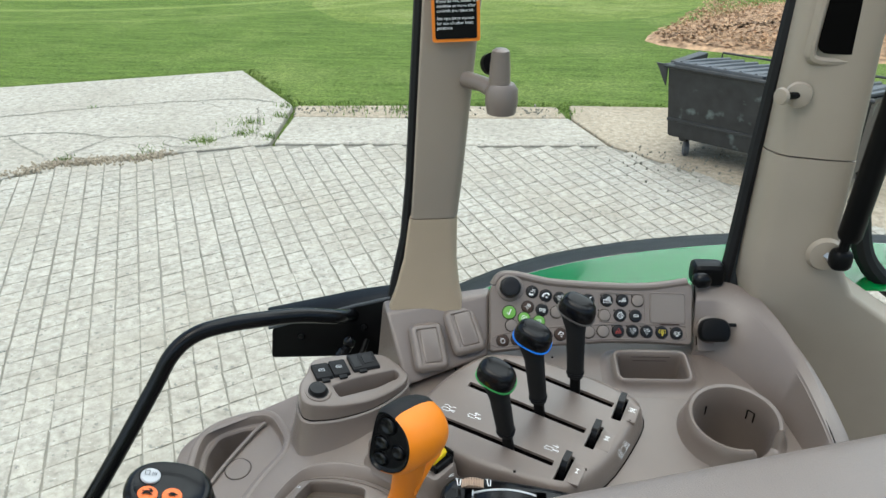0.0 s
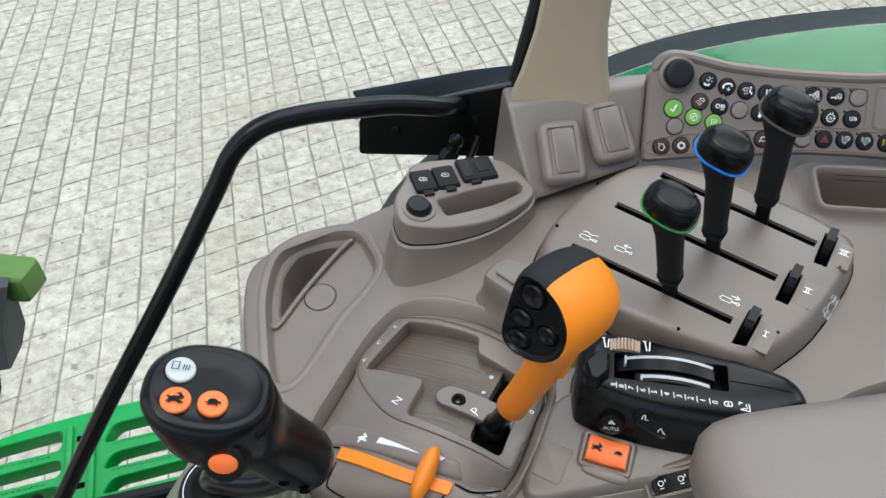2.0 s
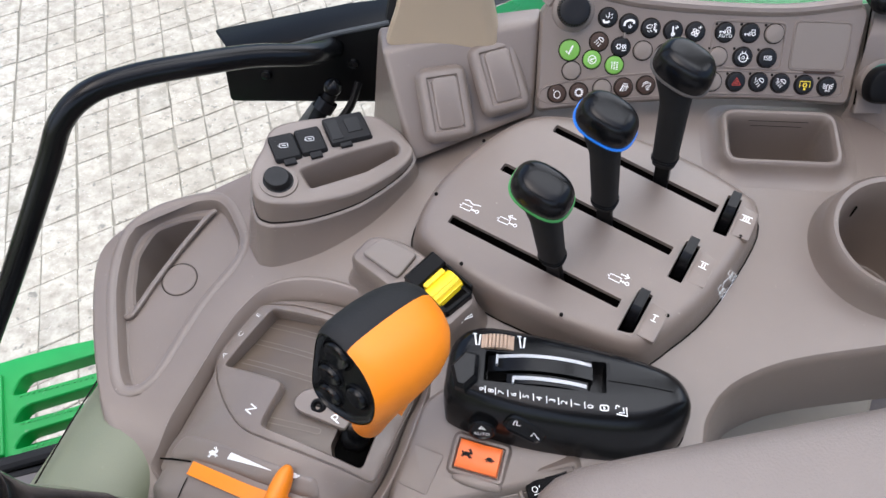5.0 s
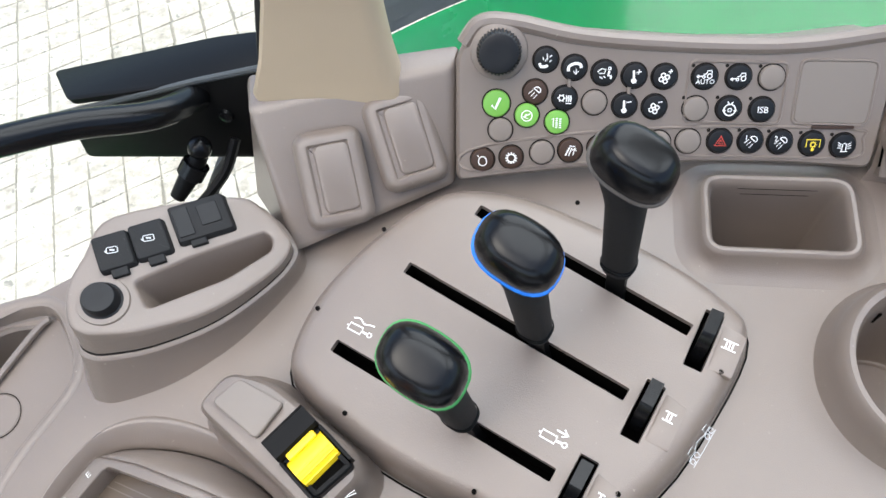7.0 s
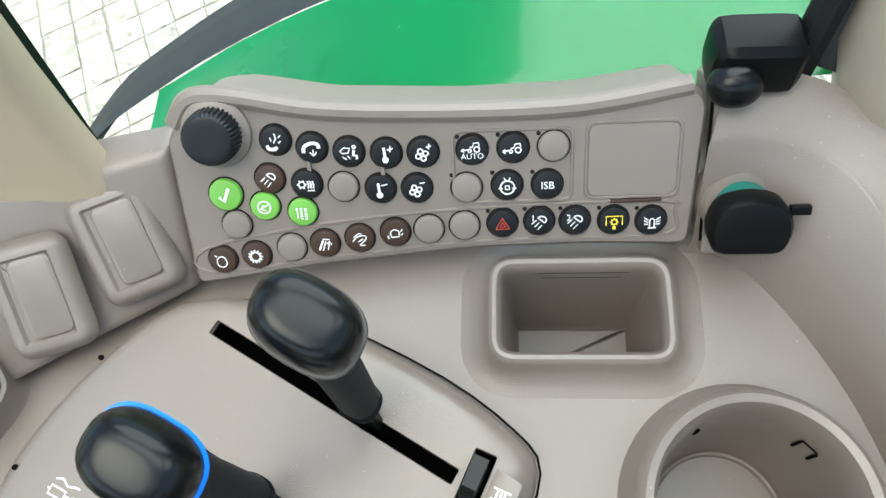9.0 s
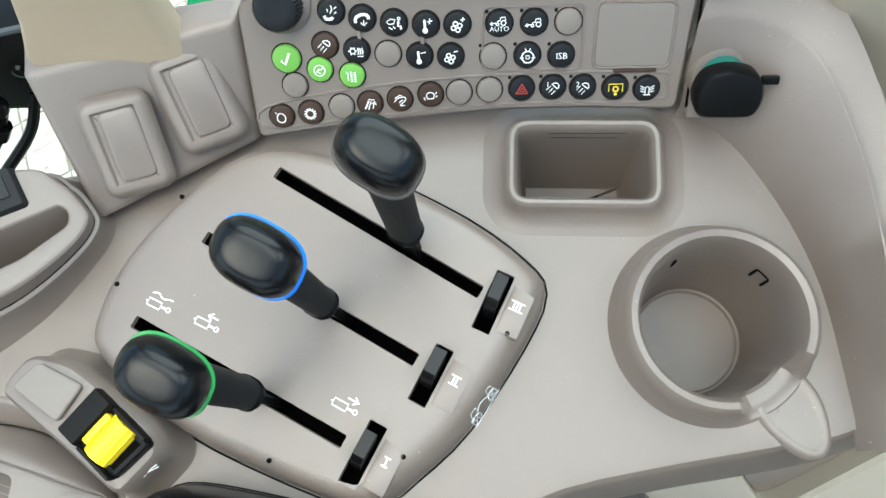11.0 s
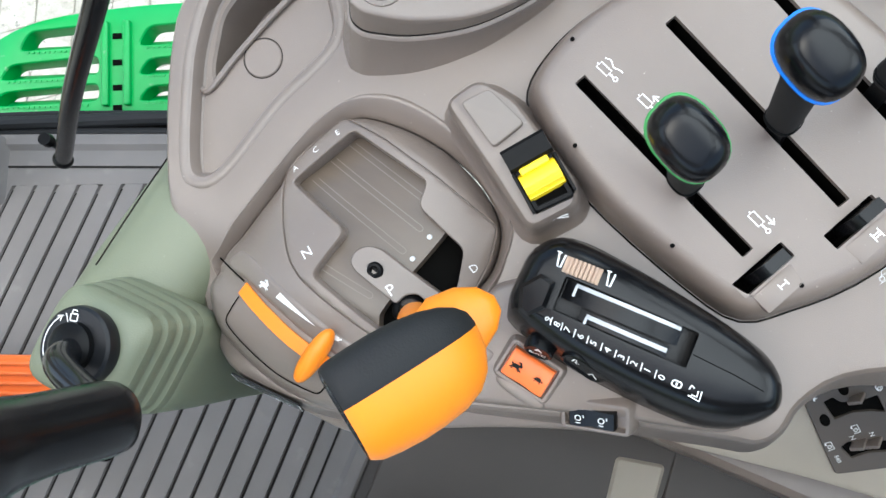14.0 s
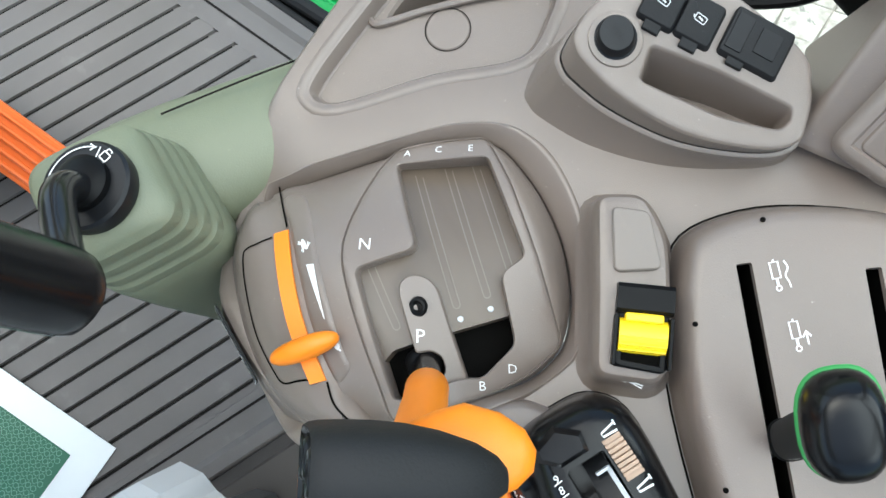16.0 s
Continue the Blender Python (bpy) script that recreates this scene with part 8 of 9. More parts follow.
# ---- joystick on its boot ----
def joystick():
    j = thing("joystick", "black loader joystick with orange buttons on an olive boot", "joystick", base=(-0.155, 0.66, 1.72))

    def sq(cx, cy, z, rx, ry, p=3.2, n=48, turn=-2):
        e = 2 / p
        c, s = math.cos(radians(turn)), math.sin(radians(turn))
        out = []
        for k in range(n):
            a = TAU * k / n
            x, y = rx * math.copysign(abs(math.cos(a)) ** e, math.cos(a)), ry * math.copysign(abs(math.sin(a)) ** e, math.sin(a))
            out.append((cx + c * x - s * y, cy + s * x + c * y, z))
        return out

    D = Vector((-0.163, 0.654, 1.980))
    rows = []
    steps = [(0.0, 0.0250, 2.2), (-0.0006, 0.0275, 2.4), (-0.0025, 0.0312, 3.2), (-0.0055, 0.0332, 4.2)]
    for k in range(4):
        z, r = -0.006 - 0.0138 * k, 0.0328 + 0.0020 * k
        steps += [(z - 0.0010, r + 0.0012, 4.6), (z - 0.0030, r + 0.0026, 4.6), (z - 0.0108, r + 0.0034, 4.6), (z - 0.0126, r + 0.0028, 4.6)]
    steps += [(-0.063, 0.0425, 4.6), (-0.080, 0.0425, 4.4), (-0.13, 0.041, 4), (-0.24, 0.035, 3.5), (-0.32, 0.032, 3)]
    for z, r, p in steps:
        drift = min(1.0, -z / 0.07)
        rows.append(sq(D.x + 0.003 * drift, D.y + 0.009 * drift, D.z - 0.003 + z, r, r * 0.98, p))
    part("boot", loft(rows), M["boot"], j, "olive green bellows boot", angle=28)
    bm = loft([[(-0.198 + 0.024 * t + w * math.cos(a), 0.665 + 0.20 * t, 1.862 - 0.02 * t + h * math.copysign(abs(math.sin(a)) ** 0.8, math.sin(a))) for a in [TAU * k / 28 for k in range(28)]] for t, w, h in ((0, 0.052, 0.050), (0.2, 0.053, 0.053), (0.5, 0.052, 0.052), (0.8, 0.050, 0.050), (1.05, 0.048, 0.048))])
    part("arm_cover", bm, M["boot"], j, "olive cover reaching under the console", angle=60)
    part("boot_seam", tube(bend([(-0.222, 0.70, 1.908), (-0.214, 0.77, 1.906), (-0.205, 0.86, 1.895)], 6), 0.0007, 6), M["groove"], j)
    tilt = basis(D, (1, 0, 0), (-0.12, -0.12, 1))
    part("dial", lathe([(0.0255, -0.006), (0.0265, 0.0), (0.0258, 0.004), (0.0240, 0.0055), (0.012, 0.006)], 40), M["button"], j, "black lock dial with white marks", at=tilt)
    bm = bmesh.new()
    ribbon([(0.029 * math.cos(radians(a)), 0.029 * math.sin(radians(a))) for a in range(120, 235, 8)], 0.0010, 0.0064, bm)
    ribbon([(0.030 * math.cos(radians(114)), 0.030 * math.sin(radians(114))), (0.018 * math.cos(radians(114)), 0.018 * math.sin(radians(114)))], 0.0010, 0.0064, bm)
    ribbon([(0.030 * math.cos(radians(242)), 0.030 * math.sin(radians(242))), (0.018 * math.cos(radians(242)), 0.018 * math.sin(radians(242)))], 0.0010, 0.0064, bm)
    for a in (98, 258):
        x, y = 0.027 * math.cos(radians(a)), 0.027 * math.sin(radians(a))
        ribbon(oblong(x, y - 0.002, 0.007, 0.006, 0.001), 0.0011, 0.0064, bm, closed=True)
        ribbon(bend([(x - 0.002, y + 0.001), (x - 0.002, y + 0.004), (x + 0.002, y + 0.004), (x + 0.002, y + (0.001 if a > 180 else 0.003))], 3), 0.0010, 0.0064, bm)
    for s in (1,):
        a = radians(232)
        x, y = 0.029 * math.cos(a), 0.029 * math.sin(a)
        ribbon([(x - 0.004, y + 0.0015), (x, y), (x - 0.001, y + 0.0045)], 0.0012, 0.0064, bm)
        a = radians(122)
        x, y = 0.029 * math.cos(a), 0.029 * math.sin(a)
        ribbon([(x - 0.0015, y - 0.0045), (x, y), (x - 0.005, y - 0.001)], 0.0012, 0.0064, bm)
    bmesh.ops.transform(bm, matrix=Matrix.Rotation(radians(14), 4, "Z") @ Matrix.Diagonal((0.74, 0.74, 1, 1)), verts=bm.verts)
    part("dial_mark", bm, M["white"], j, at=tilt, flat=True)
    part("crank", tube(bend([(-0.157, 0.653, 1.975), (-0.160, 0.650, 1.996), (-0.151, 0.645, 2.010), (-0.122, 0.640, 2.022), (-0.100, 0.641, 2.036), (-0.0865, 0.6425, 2.052)], 6), 0.0090, 16), M["chrome"], j, "polished black cranked rod")
    part("crank_boss", lathe([(0.016, 0.005), (0.0155, 0.010), (0.011, 0.013)], 24), M["black"], j, at=tilt)
    # a bent body: the grip rises to a wide head whose face leans another way
    up, face_n = Vector((-0.244, -0.297, 0.923)), Vector((0.30, 0.0, 0.954))

    def sec(c, share, rx, ry, p=2.3, n=40):
        z = up.lerp(face_n, share).normalized()
        x = Vector((0.93, 0.20, -0.30))
        x = (x - z * x.dot(z)).normalized()
        y, e = z.cross(x), 2 / p
        return [Vector(c) + x * (rx * math.copysign(abs(math.cos(TAU * k / n)) ** e, math.cos(TAU * k / n))) + y * (ry * math.copysign(abs(math.sin(TAU * k / n)) ** e, math.sin(TAU * k / n))) for k in range(n)]

    H = Vector((-0.1090, 0.6150, 2.1535))
    spine = [((-0.0850, 0.6440, 2.048), 0.0, 0.0100, 0.0100), ((-0.0852, 0.6437, 2.0488), 0.0, 0.0150, 0.0148), ((-0.0858, 0.6430, 2.052), 0.0, 0.0180, 0.0178), ((-0.0875, 0.6410, 2.059), 0.0, 0.0192, 0.0190), ((-0.0920, 0.6355, 2.076), 0.0, 0.0192, 0.0190), ((-0.0970, 0.6295, 2.094), 0.05, 0.0194, 0.0192), ((-0.1015, 0.6240, 2.108), 0.15, 0.0212, 0.0208), ((-0.1055, 0.6195, 2.120), 0.35, 0.0255, 0.0240), ((-0.1080, 0.6165, 2.131), 0.65, 0.0292, 0.0258), ((-0.1090, 0.6153, 2.143), 0.92, 0.0306, 0.0262)]
    part("grip", loft([sec(*q) for q in spine] + [sec(H - 0.002 * face_n, 1, 0.0306, 0.0260)]), M["gloss"], j, "black rubberised grip", angle=70)
    part("cap", loft([sec(H - 0.0018 * face_n, 1, 0.0306, 0.0261), sec(H + 0.0016 * face_n, 1, 0.0298, 0.0253), sec(H + 0.0040 * face_n, 1, 0.0276, 0.0230), sec(H + 0.0050 * face_n, 1, 0.0254, 0.0208), sec(H + 0.0046 * face_n, 1, 0.0242, 0.0196), sec(H + 0.0036 * face_n, 1, 0.0228, 0.0182), sec(H + 0.0034 * face_n, 1, 0.010, 0.009)]), M["gloss"], j, "black button cap", angle=50)
    F = basis(H + 0.0035 * face_n, (0.93, 0.20, -0.30), face_n)
    face = j
    for x, y, mat, label in ((-0.0145, 0.0070, M["greypaint"], "pale grey horn button"), (-0.0135, -0.0095, M["orange2"], "orange button"), (0.0030, -0.0090, M["orange2"], "orange button")):
        o = part("button", stack(disc(x, y, 0.0069, n=28), [(0, -0.001), (0, 0.0012), (0.0006, 0.0018), (0.002, 0.0018)]), mat, face, label, at=F)
        bm = bmesh.new()
        if mat is M["greypaint"]:
            ribbon([(x - 0.004, y - 0.001), (x - 0.001, y - 0.001), (x - 0.001, y + 0.003), (x - 0.004, y + 0.003)], 0.0006, 0.0028, bm, closed=True)
            for k in range(3):
                ribbon([(x + 0.001 + 0.0012 * k, y - 0.001), (x + 0.0014 + 0.0012 * k, y + 0.002)], 0.0005, 0.0028, bm)
        else:
            animal(bm, "hare" if x < -0.01 else "tortoise", x, y, 0.0082 if x < -0.01 else 0.0070, 0.0028)
        part("symbol", bm, M["black"], o, at=F, flat=True)
    TB = basis((-0.0965, 0.5905, 2.1340), (1, 0.15, 0), (0.12, -0.88, 0.45))
    part("trigger_button", stack(disc(0, 0, 0.0068, 0.0050, n=24), [(-0.002, -0.004), (0.0, 0.002), (0.001, 0.0025)]), M["orange2"], j, "orange side button", at=TB)
    part("trigger_rim", lathe([(0.0115, -0.006), (0.0100, 0.0010), (0.0080, 0.0012)], 24), M["gloss"], j, at=TB)
    for z, x in ((0.026, 0.004), (0.010, 0.008)):
        o = Vector((-0.0855, 0.6435, 2.050)) + z * up
        part("screw_hole", lathe([(0.001, 0.0002), (0.0028, 0.0004), (0.0034, -0.0005)], 14, turn=basis(o + Vector((x, -0.0180, -0.005)), (1, 0, 0), (0.25, -0.92, -0.25))), M["dark"], j)


joystick()


# ---- seat armrest and seat ----
def armrest():
    a = thing("seat_armrest", "brown grained vinyl seat armrest with a rounded end", "armrest", base=(0.3, 0.66, 1.95))
    at = basis((0.138, 0.640, 2.066), (0.957, 0.285, 0.02), (-0.02, 0.0, 1))
    rows = []
    n = 36
    for x, s in ((0.0, 0.35), (0.003, 0.62), (0.009, 0.82), (0.018, 0.93), (0.032, 0.985), (0.06, 1.0), (0.45, 1.02), (0.62, 1.0)):
        row = []
        for k in range(n):
            t = TAU * k / n
            c, q = math.cos(t), math.sin(t)
            row.append((x, 0.047 * s * math.copysign(abs(c) ** 0.55, c), 0.028 * s * math.copysign(abs(q) ** 0.6, q)))
        rows.append(row)
    part("pad", loft(rows), M["arm"], a, at=at, angle=60)
    part("bracket", brick(0.42, 0.62, 1.85, 0.05, 0.04, 0.34, 0.01), M["black"], a)


armrest()


def seat():
    s = thing("driver_seat", "dark driver seat under a clear plastic cover", "seat", base=(0.2, 0.2, FLOOR))
    part("pedestal", brick(0.16, 0.30, 1.55, 0.34, 0.50, 0.30, 0.04), M["mat"], s)
    bm = brick(0.24, 0.24, 1.72, 0.48, 0.50, 0.12, 0.05)
    part("cushion", bm, M["seat"], s)
    part("backrest", brick(0.55, 0.22, 2.05, 0.10, 0.50, 0.55, 0.045), M["seat"], s)
    w = thing("plastic_cover", "crumpled clear plastic film over the seat", "plastic film", base=(0.15, 0.4, 1.88))
    rows = []
    rnd = random.Random(3)
    for i in range(30):
        row = []
        for k in range(24):
            x = -0.03 + 0.42 * i / 29
            front = 0.585 + 0.36 * (x + 0.03) + 0.012 * noise.noise((x * 30, 0.3, 2.0))
            y = front - 0.26 * (1 - k / 23)
            z = 1.84 + 0.12 * (x + 0.03) + 0.020 * noise.noise((x * 16, y * 16, 1.0)) + 0.016 * abs(noise.noise((x * 42, y * 42, 5.0)))
            z -= 0.9 * max(0, y - front + 0.03)
            row.append((x, y, z))
        rows.append(row)
    ob = part("film", loft(rows, closed=False), M["wrap"], w, angle=20)
    ob.visible_shadow = False


seat()


def leaflet():
    p = thing("leaflet", "white printed leaflet with a dark green picture", "leaflet", base=(-0.25, 0.28, FLOOR + 0.007))
    at = basis((-0.232, 0.244, FLOOR + 0.008), (0.905, 0.425, 0.0), (0.02, 0.0, 1))
    part("sheet", stack(oblong(0, 0, 0.297, 0.21, 0.001), [(0, 0), (0, 0.001)], bottom=True), M["paper"], p, at=at)
    part("picture", stack(oblong(-0.012, -0.006, 0.238, 0.150, 0.001), [(0, 0.001), (0, 0.0016)]), M["greenprint"], p, at=at)
    bm = bmesh.new()
    for i in range(30):
        for k in range(18):
            x, y = -0.126 + 0.008 * i + 0.004 * (k % 2), -0.076 + 0.0082 * k
            if -0.126 < x < 0.102:
                ribbon(disc(x, y, 0.0036, n=6), 0.0009, 0.0022, bm, closed=True)
    part("mesh_pattern", bm, surface("pale green print", (0.16, 0.33, 0.24), 0.4), p, at=at, flat=True)


leaflet()


# ---- floor: orange pedal, left side controls ----
def pedal():
    p = thing("foot_pedal", "orange ribbed foot pedal on a black rod", "pedal", base=(-0.55, 0.47, FLOOR))
    at = basis((-0.525, 0.486, FLOOR + 0.075), (0.93, 0.36, -0.05), (0.25, -0.1, 0.95))
    part("plate", stack(oblong(0, 0, 0.115, 0.072, 0.006), [(0, 0), (0, 0.008), (0.002, 0.010)], bottom=True), M["orange2"], p, at=at)
    for k in range(5):
        part("rib", tube([(-0.05, -0.026 + 0.013 * k, 0.011), (0.05, -0.026 + 0.013 * k, 0.011)], 0.0032, 8), M["orange2"], p, at=at)
    part("rod", tube(bend([(-0.59, 0.47, FLOOR + 0.07), (-0.62, 0.46, FLOOR + 0.09), (-0.66, 0.45, FLOOR + 0.07), (-0.70, 0.44, FLOOR + 0.0)], 5), 0.008, 10), M["black"], p)


pedal()


def left_controls():
    s = thing("steering_console", "brown moulded steering column shroud", "steering column", base=(-0.40, 0.45, FLOOR))
    rows = []
    for x, y, z, r in ((-0.62, 0.36, 1.40, 0.10), (-0.55, 0.40, 1.62, 0.085), (-0.46, 0.45, 1.82, 0.075), (-0.40, 0.50, 1.90, 0.07)):
        rows.append([(x + r * math.cos(TAU * k / 28), y + r * math.sin(TAU * k / 28), z + 0.3 * r * math.cos(TAU * k / 28)) for k in range(28)])
    part("shroud", loft(rows), M["taupe"], s)
    r = thing("seat_armrest", "brown smooth vinyl armrest pad beside the seat", "armrest", base=(-0.2, 0.40, 2.02))
    at = basis((-0.19, 0.40, 2.06), (0.953, -0.303, 0), (0, 0, 1))
    part("pad", brick(0.0, 0.0, 0.0, 0.34, 0.27, 0.082, 0.03), M["arm"], r, at=at, angle=60)
    part("bracket", brick(-0.24, 0.20, 1.72, 0.05, 0.05, 0.64, 0.01), M["black"], r)
    d = thing("shuttle_lever", "dark column lever with a green handle", "lever", base=(-0.46, 0.80, 1.86))
    face = [Vector(p) for p in ((-0.505, 0.890, 1.903), (-0.497, 0.873, 1.902), (-0.515, 0.855, 1.850), (-0.521, 0.841, 1.803), (-0.526, 0.848, 1.795), (-0.533, 0.880, 1.795), (-0.525, 0.892, 1.82))]
    part("body", loft([face, [p + Vector((-0.010, -0.004, 0)) for p in face], [p + Vector((-0.10, -0.045, 0)) for p in face]]), M["band"], d)
    part("handle", brick(-0.555, 0.900, 1.885, 0.13, 0.040, 0.038, 0.010), surface("olive green handle", (0.10, 0.20, 0.035), 0.45), d, "green plastic handle")
    part("stalk", tube(bend([(-0.560, 0.850, 1.800), (-0.553, 0.846, 1.785), (-0.551, 0.832, 1.765), (-0.562, 0.816, 1.748), (-0.592, 0.822, 1.747)], 4), 0.0065, 10), M["black"], d)


left_controls()


# ---- lower controls behind the armrest ----
def lower_panel():
    at = basis((0.405, 0.832, 1.675), (1, 0.12, 0.05), (0, -0.5, 0.866))
    l = thing("lower_moulding", "pale taupe lower cab moulding under the console", "trim", base=(0.40, 0.83, 1.6))
    outer = fillet([(-0.16, -0.07), (-0.02, -0.062), (0.26, -0.060), (0.30, 0.16), (-0.15, 0.16)], 0.02)
    hatch = fillet([(0.086, 0.082), (0.126, 0.012), (0.150, 0.018), (0.26, 0.070), (0.26, 0.12), (0.10, 0.12)], 0.012)
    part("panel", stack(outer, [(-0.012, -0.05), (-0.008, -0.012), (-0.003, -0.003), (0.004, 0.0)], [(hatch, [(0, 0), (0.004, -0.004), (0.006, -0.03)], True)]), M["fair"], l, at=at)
    part("pocket", stack(inset(ccw(hatch), 0.0065), [(0, -0.029), (0.0005, -0.028)]), M["taupe"], l, at=at)
    c = thing("power_takeoff_panel", "dark control plate with two small levers", "control panel", base=(0.405, 0.832, 1.675))
    slots = [fillet(q, 0.0015, 2) for q in ([(-0.0390, 0.0190), (-0.0330, 0.0270), (-0.0245, 0.0245), (-0.0090, 0.0320), (0.0015, 0.0415), (0.0140, 0.0270), (0.0010, 0.0240), (-0.0120, 0.0175), (-0.0241, 0.0056)], [(-0.0100, -0.0205), (-0.0060, -0.0125), (0.0100, -0.0065), (0.0256, 0.0010), (0.0330, 0.0005), (0.0392, -0.0110), (0.0280, -0.0110), (0.0135, -0.0180), (0.0027, -0.0285)])]
    holes = [(q, [(0, 0.004), (0.0004, 0.003), (0.0006, -0.012)], False) for q in slots]
    part("plate", stack(fillet([(-0.0665, 0.029), (0.0085, 0.0590), (0.0675, -0.0085), (-0.0045, -0.0500)], 0.005), [(0, -0.001), (0, 0.003), (0.001, 0.004)], holes), M["panbrown"], c, at=at)
    for q, tips in zip(slots, ([(-0.0150, 0.0340)], [(0.0130, -0.0040), (0.0020, -0.0100)])):
        # slot floor coloured near-black for the shade inside
        o = part("slot", stack(inset(ccw(q), -0.0012), [(0, 0.0005), (0.0004, 0.0010)]), M["dark"], c, "near-black floor painted as shade in the curved lever slot", at=at)
        for x, y in tips:
            part("toggle", brick(0, 0, 0, 0.0035, 0.0125, 0.016, 0.001, turn=Matrix.Translation((x, y, 0.008)) @ pose(0, 0, 0, 25, 0, -49)), M["taupe"], o, "taupe lever tip", at=at)
    for x, y in ((-0.027, 0.0378), (0.025, 0.0180), (-0.0315, 0.0022)):
        part("screw_well", stack(disc(x, y, 0.0066, 0.0046, n=18, turn=-55), [(0, 0.003), (0.0002, 0.0045)]), M["dark"], c, at=at)
    for x, y, k in ((-0.0005, 0.0492, 0), (0.0392, 0.0030, 1), (-0.0042, 0.0028, 1), (-0.0480, 0.0210, 2), (-0.0190, -0.0218, 1)):
        bm = bmesh.new()
        if k == 1:
            ribbon([(-0.004, -0.003), (-0.004, 0.0025), (0.004, 0.0025), (0.004, -0.003)], 0.0008, 0.005, bm)
            ribbon(disc(0.0008, -0.0006, 0.0016, n=10), 0.0007, 0.005, bm, closed=True)
            ribbon([(-0.0035, -0.0030), (-0.0015, -0.0030)], 0.0016, 0.005, bm)
        elif k == 0:
            ribbon(disc(0.0, 0.0, 0.0034, 0.0026, n=14), 0.0008, 0.005, bm, closed=True)
            ribbon(disc(0.0008, 0.0, 0.0014, n=8), 0.0007, 0.005, bm, closed=True)
            ribbon([(-0.0030, 0.0), (-0.0060, 0.0028)], 0.0011, 0.005, bm)
        else:
            ribbon([(-0.0030, -0.0005), (0.0, 0.0008), (0.0030, -0.0008)], 0.0022, 0.005, bm)
            ribbon([(0.0005, 0.0), (0.0012, 0.0030)], 0.0008, 0.005, bm)
        part("symbol", bm, M["white"], c, at=at @ Matrix.Translation((x, y, 0)) @ pose(0, 0, 0, 0, 0, -49), flat=True)
    for text, x, y, size in (("1000", 0.0510, -0.0098, 0.0062), ("540", -0.0085, -0.0325, 0.0056), ("N", 0.0100, 0.0022, 0.0060), ("N", -0.0040, -0.0070, 0.0060)):
        part("text", letters(text, size, x, y, -49, 0.005), M["white"], c, at=at, flat=True)
    b = thing("socket_panel", "taupe lower panel with a black socket and vent slots", "panel", base=(0.58, 0.78, 1.45))
    at2 = basis((0.575, 0.785, 1.488), (1, 0.12, 0.02), (0, -0.45, 0.89))
    part("panel", stack(fillet([(-0.076, -0.08), (0.26, -0.08), (0.26, 0.09), (-0.076, 0.09)], 0.01), [(-0.004, -0.10), (-0.002, -0.004), (0.003, 0)]), M["taupe"], b, at=at2)
    part("socket", lathe([(0.006, 0.003), (0.014, 0.003), (0.016, 0.0)], 22, turn=Matrix.Translation((-0.025, -0.004, 0))), M["black"], b, at=at2)
    part("socket_cap", brick(0.028, 0.006, 0.010, 0.034, 0.036, 0.020, 0.008), M["black"], b, at=at2)
    part("strap", brick(0.0, 0.0, 0.006, 0.03, 0.005, 0.003, 0.001), M["black"], b, at=at2)
    part("screw", lathe([(0.001, 0.002), (0.005, 0.001), (0.006, 0.0)], 14, turn=Matrix.Translation((-0.006, 0.018, 0))), M["black"], b, at=at2)
    for k in range(5):
        part("vent_slot", stack(oblong(0.115 + 0.016 * k, 0.0, 0.007, 0.075, 0.003, 25), [(0, -0.001), (0, 0.001)]), M["dark"], b, at=at2)
    solo("side_plinth", brick(0.36, 0.80, 1.45, 0.24, 0.10, 0.30, 0.02), M["taupe"], "brown plinth under the lower moulding", "plinth", kind="structure")


lower_panel()
solo("trim_floor", stack(fillet([(0.247, 0.716), (0.308, 0.730), (0.336, 0.40), (0.290, 0.40)], 0.008), [(0, FLOOR), (0, FLOOR + 0.010), (0.004, FLOOR + 0.013)]), M["fair"], "pale moulded trim on the floor beside the seat", "trim", kind="structure")
solo("trim_recess", stack(fillet([(0.312, 0.765), (0.50, 0.80), (0.53, 0.60), (0.335, 0.52)], 0.006), [(0, FLOOR), (0, FLOOR + 0.010), (0.002, FLOOR + 0.0115)]), M["pan"], "dark brown recess floor behind the pale trim", "trim", kind="structure")


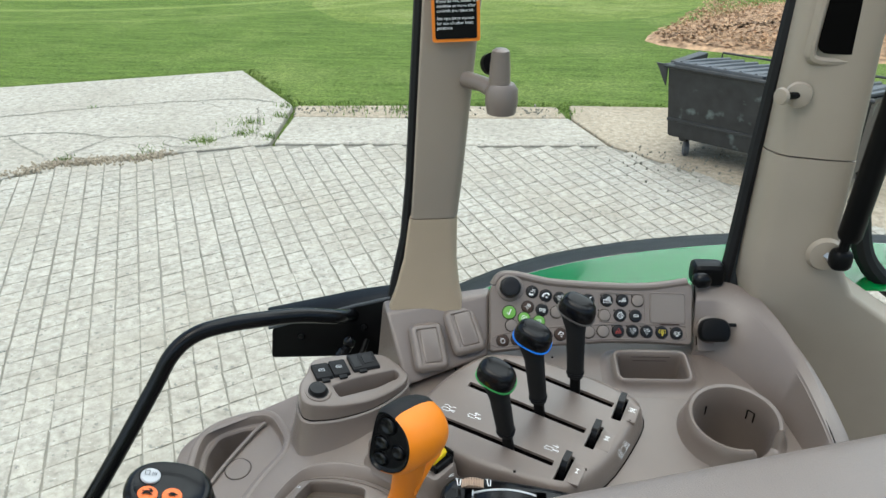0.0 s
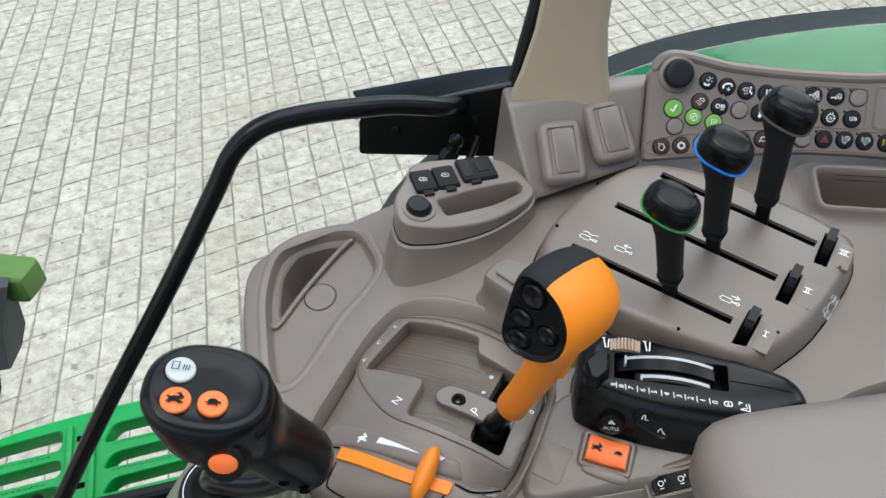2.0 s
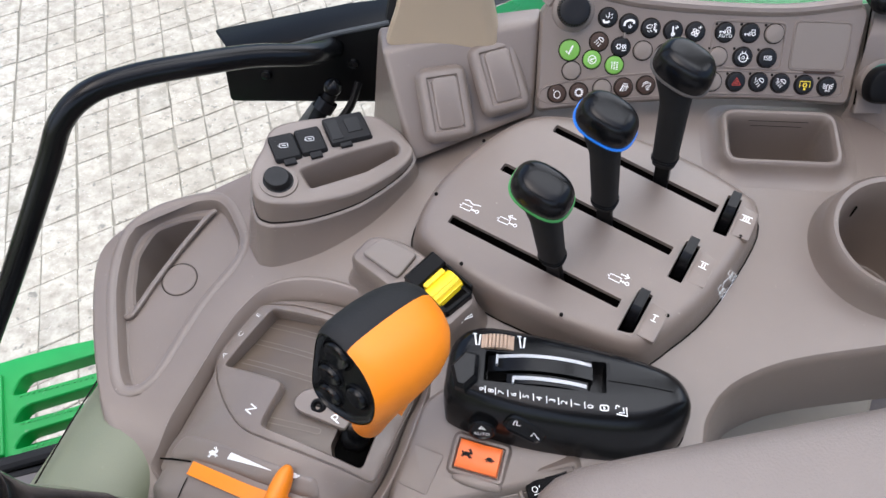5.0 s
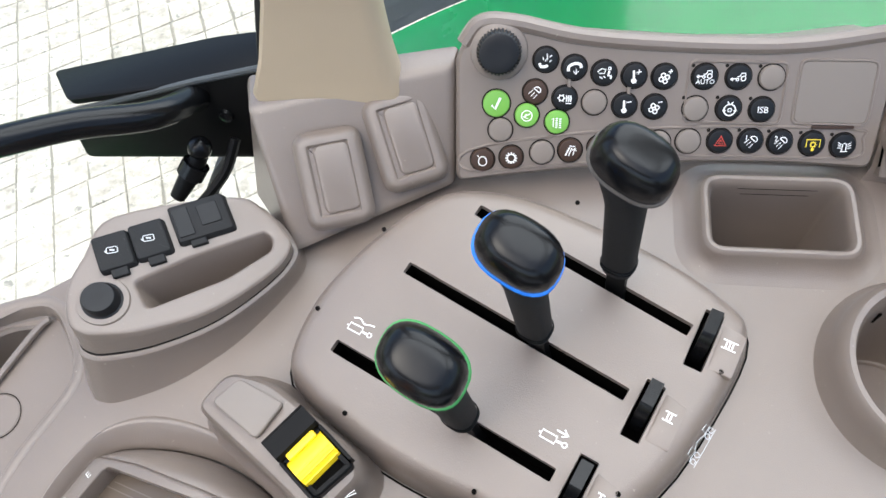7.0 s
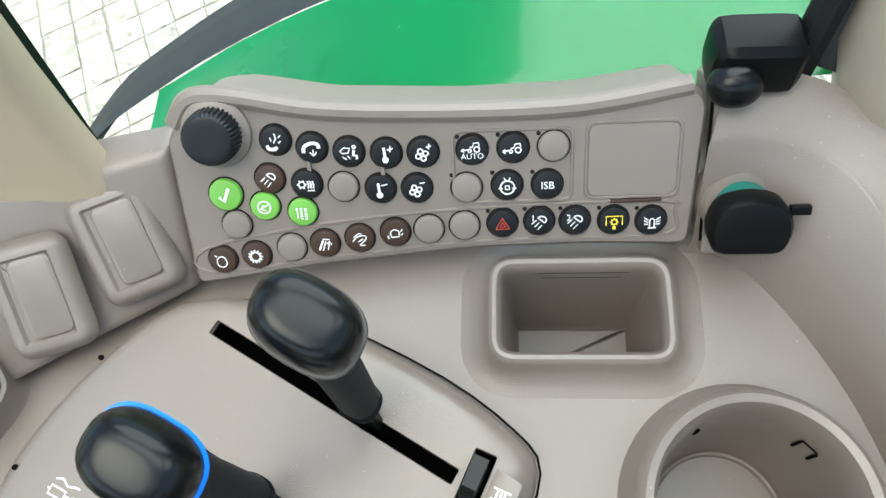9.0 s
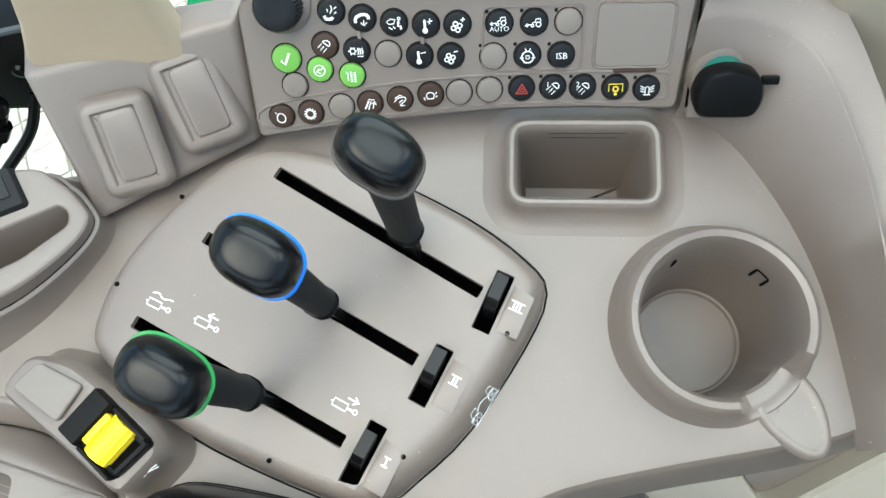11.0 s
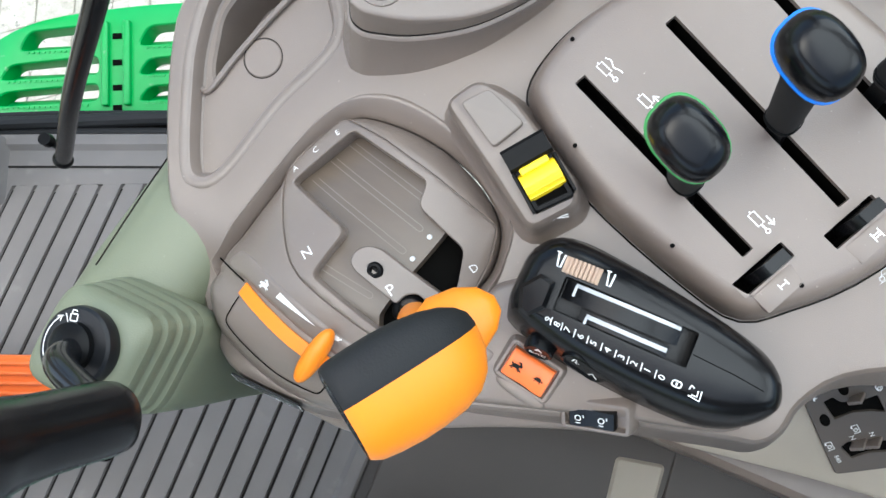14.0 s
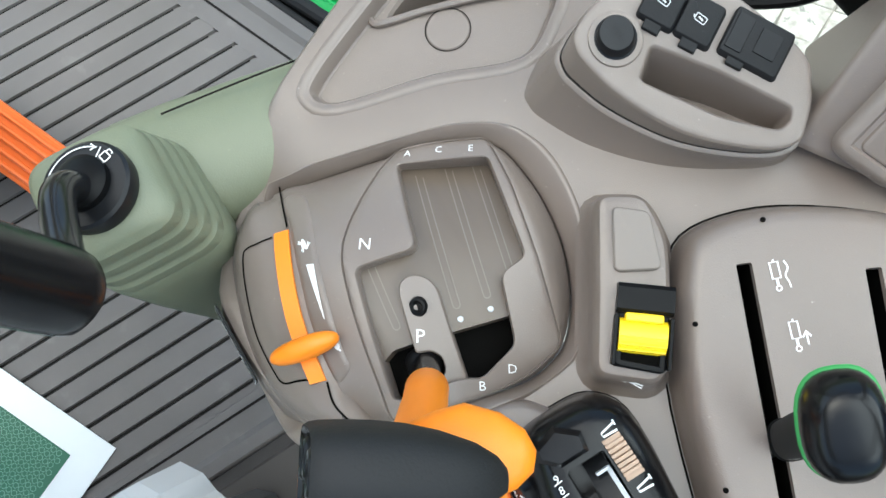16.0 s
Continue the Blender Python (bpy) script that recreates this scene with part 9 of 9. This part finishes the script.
# ---- the scored concrete yard, cell by cell ----
def yard():
    yard_ = thing("yard_paving", "pale grey concrete yard scored into small squares", "paving", base=(-1.5, 5.0, -0.02), kind="structure")
    u, v = Vector((math.cos(radians(113.6)), math.sin(radians(113.6)))), Vector((math.cos(radians(37.0)), math.sin(radians(37.0))))
    su, sv = 0.155, 0.151
    gap, z = 0.0100, 0.0
    edge = [(-14, -14), (14, -14), (14, 3.0), (6.5, 3.0), (2.5, 6.9), (1.46, 7.95), (0.08, 7.83), (-0.8, 7.80), (-2.13, 7.70), (-3.3, 7.22), (-4.08, 6.88), (-4.5, 6.15), (-14, 1.8)]

    def inside(p):
        hit = False
        for (x0, y0), (x1, y1) in zip(edge, edge[1:] + edge[:1]):
            if (y0 > p.y) != (y1 > p.y) and p.x < (x1 - x0) * (p.y - y0) / (y1 - y0) + x0:
                hit = not hit
        return hit

    near = 0.0055  # joints close by are nearly filled with dust
    a, b = u * (su - 0.7 * near) / 2, v * (sv - 1.3 * near) / 2
    rnd = random.Random(2)
    shapes = []
    for k in range(8):
        bm = bmesh.new()
        j = [Vector((rnd.uniform(-1, 1), rnd.uniform(-1, 1))) * 0.0055 for _ in range(4)]
        c = [s + e for s, e in zip((-a - b, a - b, a + b, b - a), j)]
        loft([[(p.x * f, p.y * f, h) for p in c] for f, h in ((1.0, -0.03), (1.0, -0.0025), (0.945, 0.0))], caps=(False, True), bm=bm)
        bmesh.ops.recalc_face_normals(bm, faces=bm.faces)
        me = bpy.data.meshes.new("square")
        bm.to_mesh(me)
        bm.free()
        me.materials.append(M["cell"])
        shapes.append(me)
    verts, faces, made = [], [], 0
    foot = Vector((-1.5, 5.0, -0.02))
    spots = []
    for i in range(-100, 75):
        for k in range(-90, 100):
            p = Vector((-1.5, 5.0)) + u * (su * i) + v * (sv * k)
            if not (-9.5 < p.x < 7.5 and -5.0 < p.y < 8.2) or not inside(p):
                continue
            spots.append((p, abs(p.x + 1.0) * 0.8 + abs(p.y - 3.6)))
    spots.sort(key=lambda s: s[1])
    for n, (p, _) in enumerate(spots):
        h = 0.004 * noise.noise((p.x * 1.3, p.y * 1.3, 0.5)) + rnd.uniform(-0.0012, 0.0012)
        if n < 300:
            ob = new("square", shapes[n % 8])
            ob.parent = yard_
            ob.location = (p.x - foot.x, p.y - foot.y, h - foot.z)
            continue
        i = len(verts)
        wide = near + (gap - near) * ease((p.y - 2.2) / 1.6)
        a, b = u * (su - 0.7 * wide) / 2, v * (sv - 1.3 * wide) / 2
        j = [Vector((rnd.uniform(-1, 1), rnd.uniform(-1, 1))) * 0.004 for _ in range(4)]
        c = [s + e for s, e in zip((-a - b, a - b, a + b, b - a), j)]
        for f, w in ((1.0, -0.03), (1.0, -0.0025), (0.945, 0.0)):
            verts += [(p.x + q.x * f - foot.x, p.y + q.y * f - foot.y, h + w - foot.z) for q in c]
        for r in (0, 4):
            faces += [(i + r + m, i + r + (m + 1) % 4, i + r + 4 + (m + 1) % 4, i + r + 4 + m) for m in range(4)]
        faces.append((i + 8, i + 9, i + 10, i + 11))
    me = bpy.data.meshes.new("far_squares")
    me.from_pydata(verts, [], faces)
    me.materials.append(M["cells"])
    ob = new("far_squares", me)
    ob.parent = yard_
    tagged(ob, "many more scored concrete squares", "", kind="stuff")


yard()
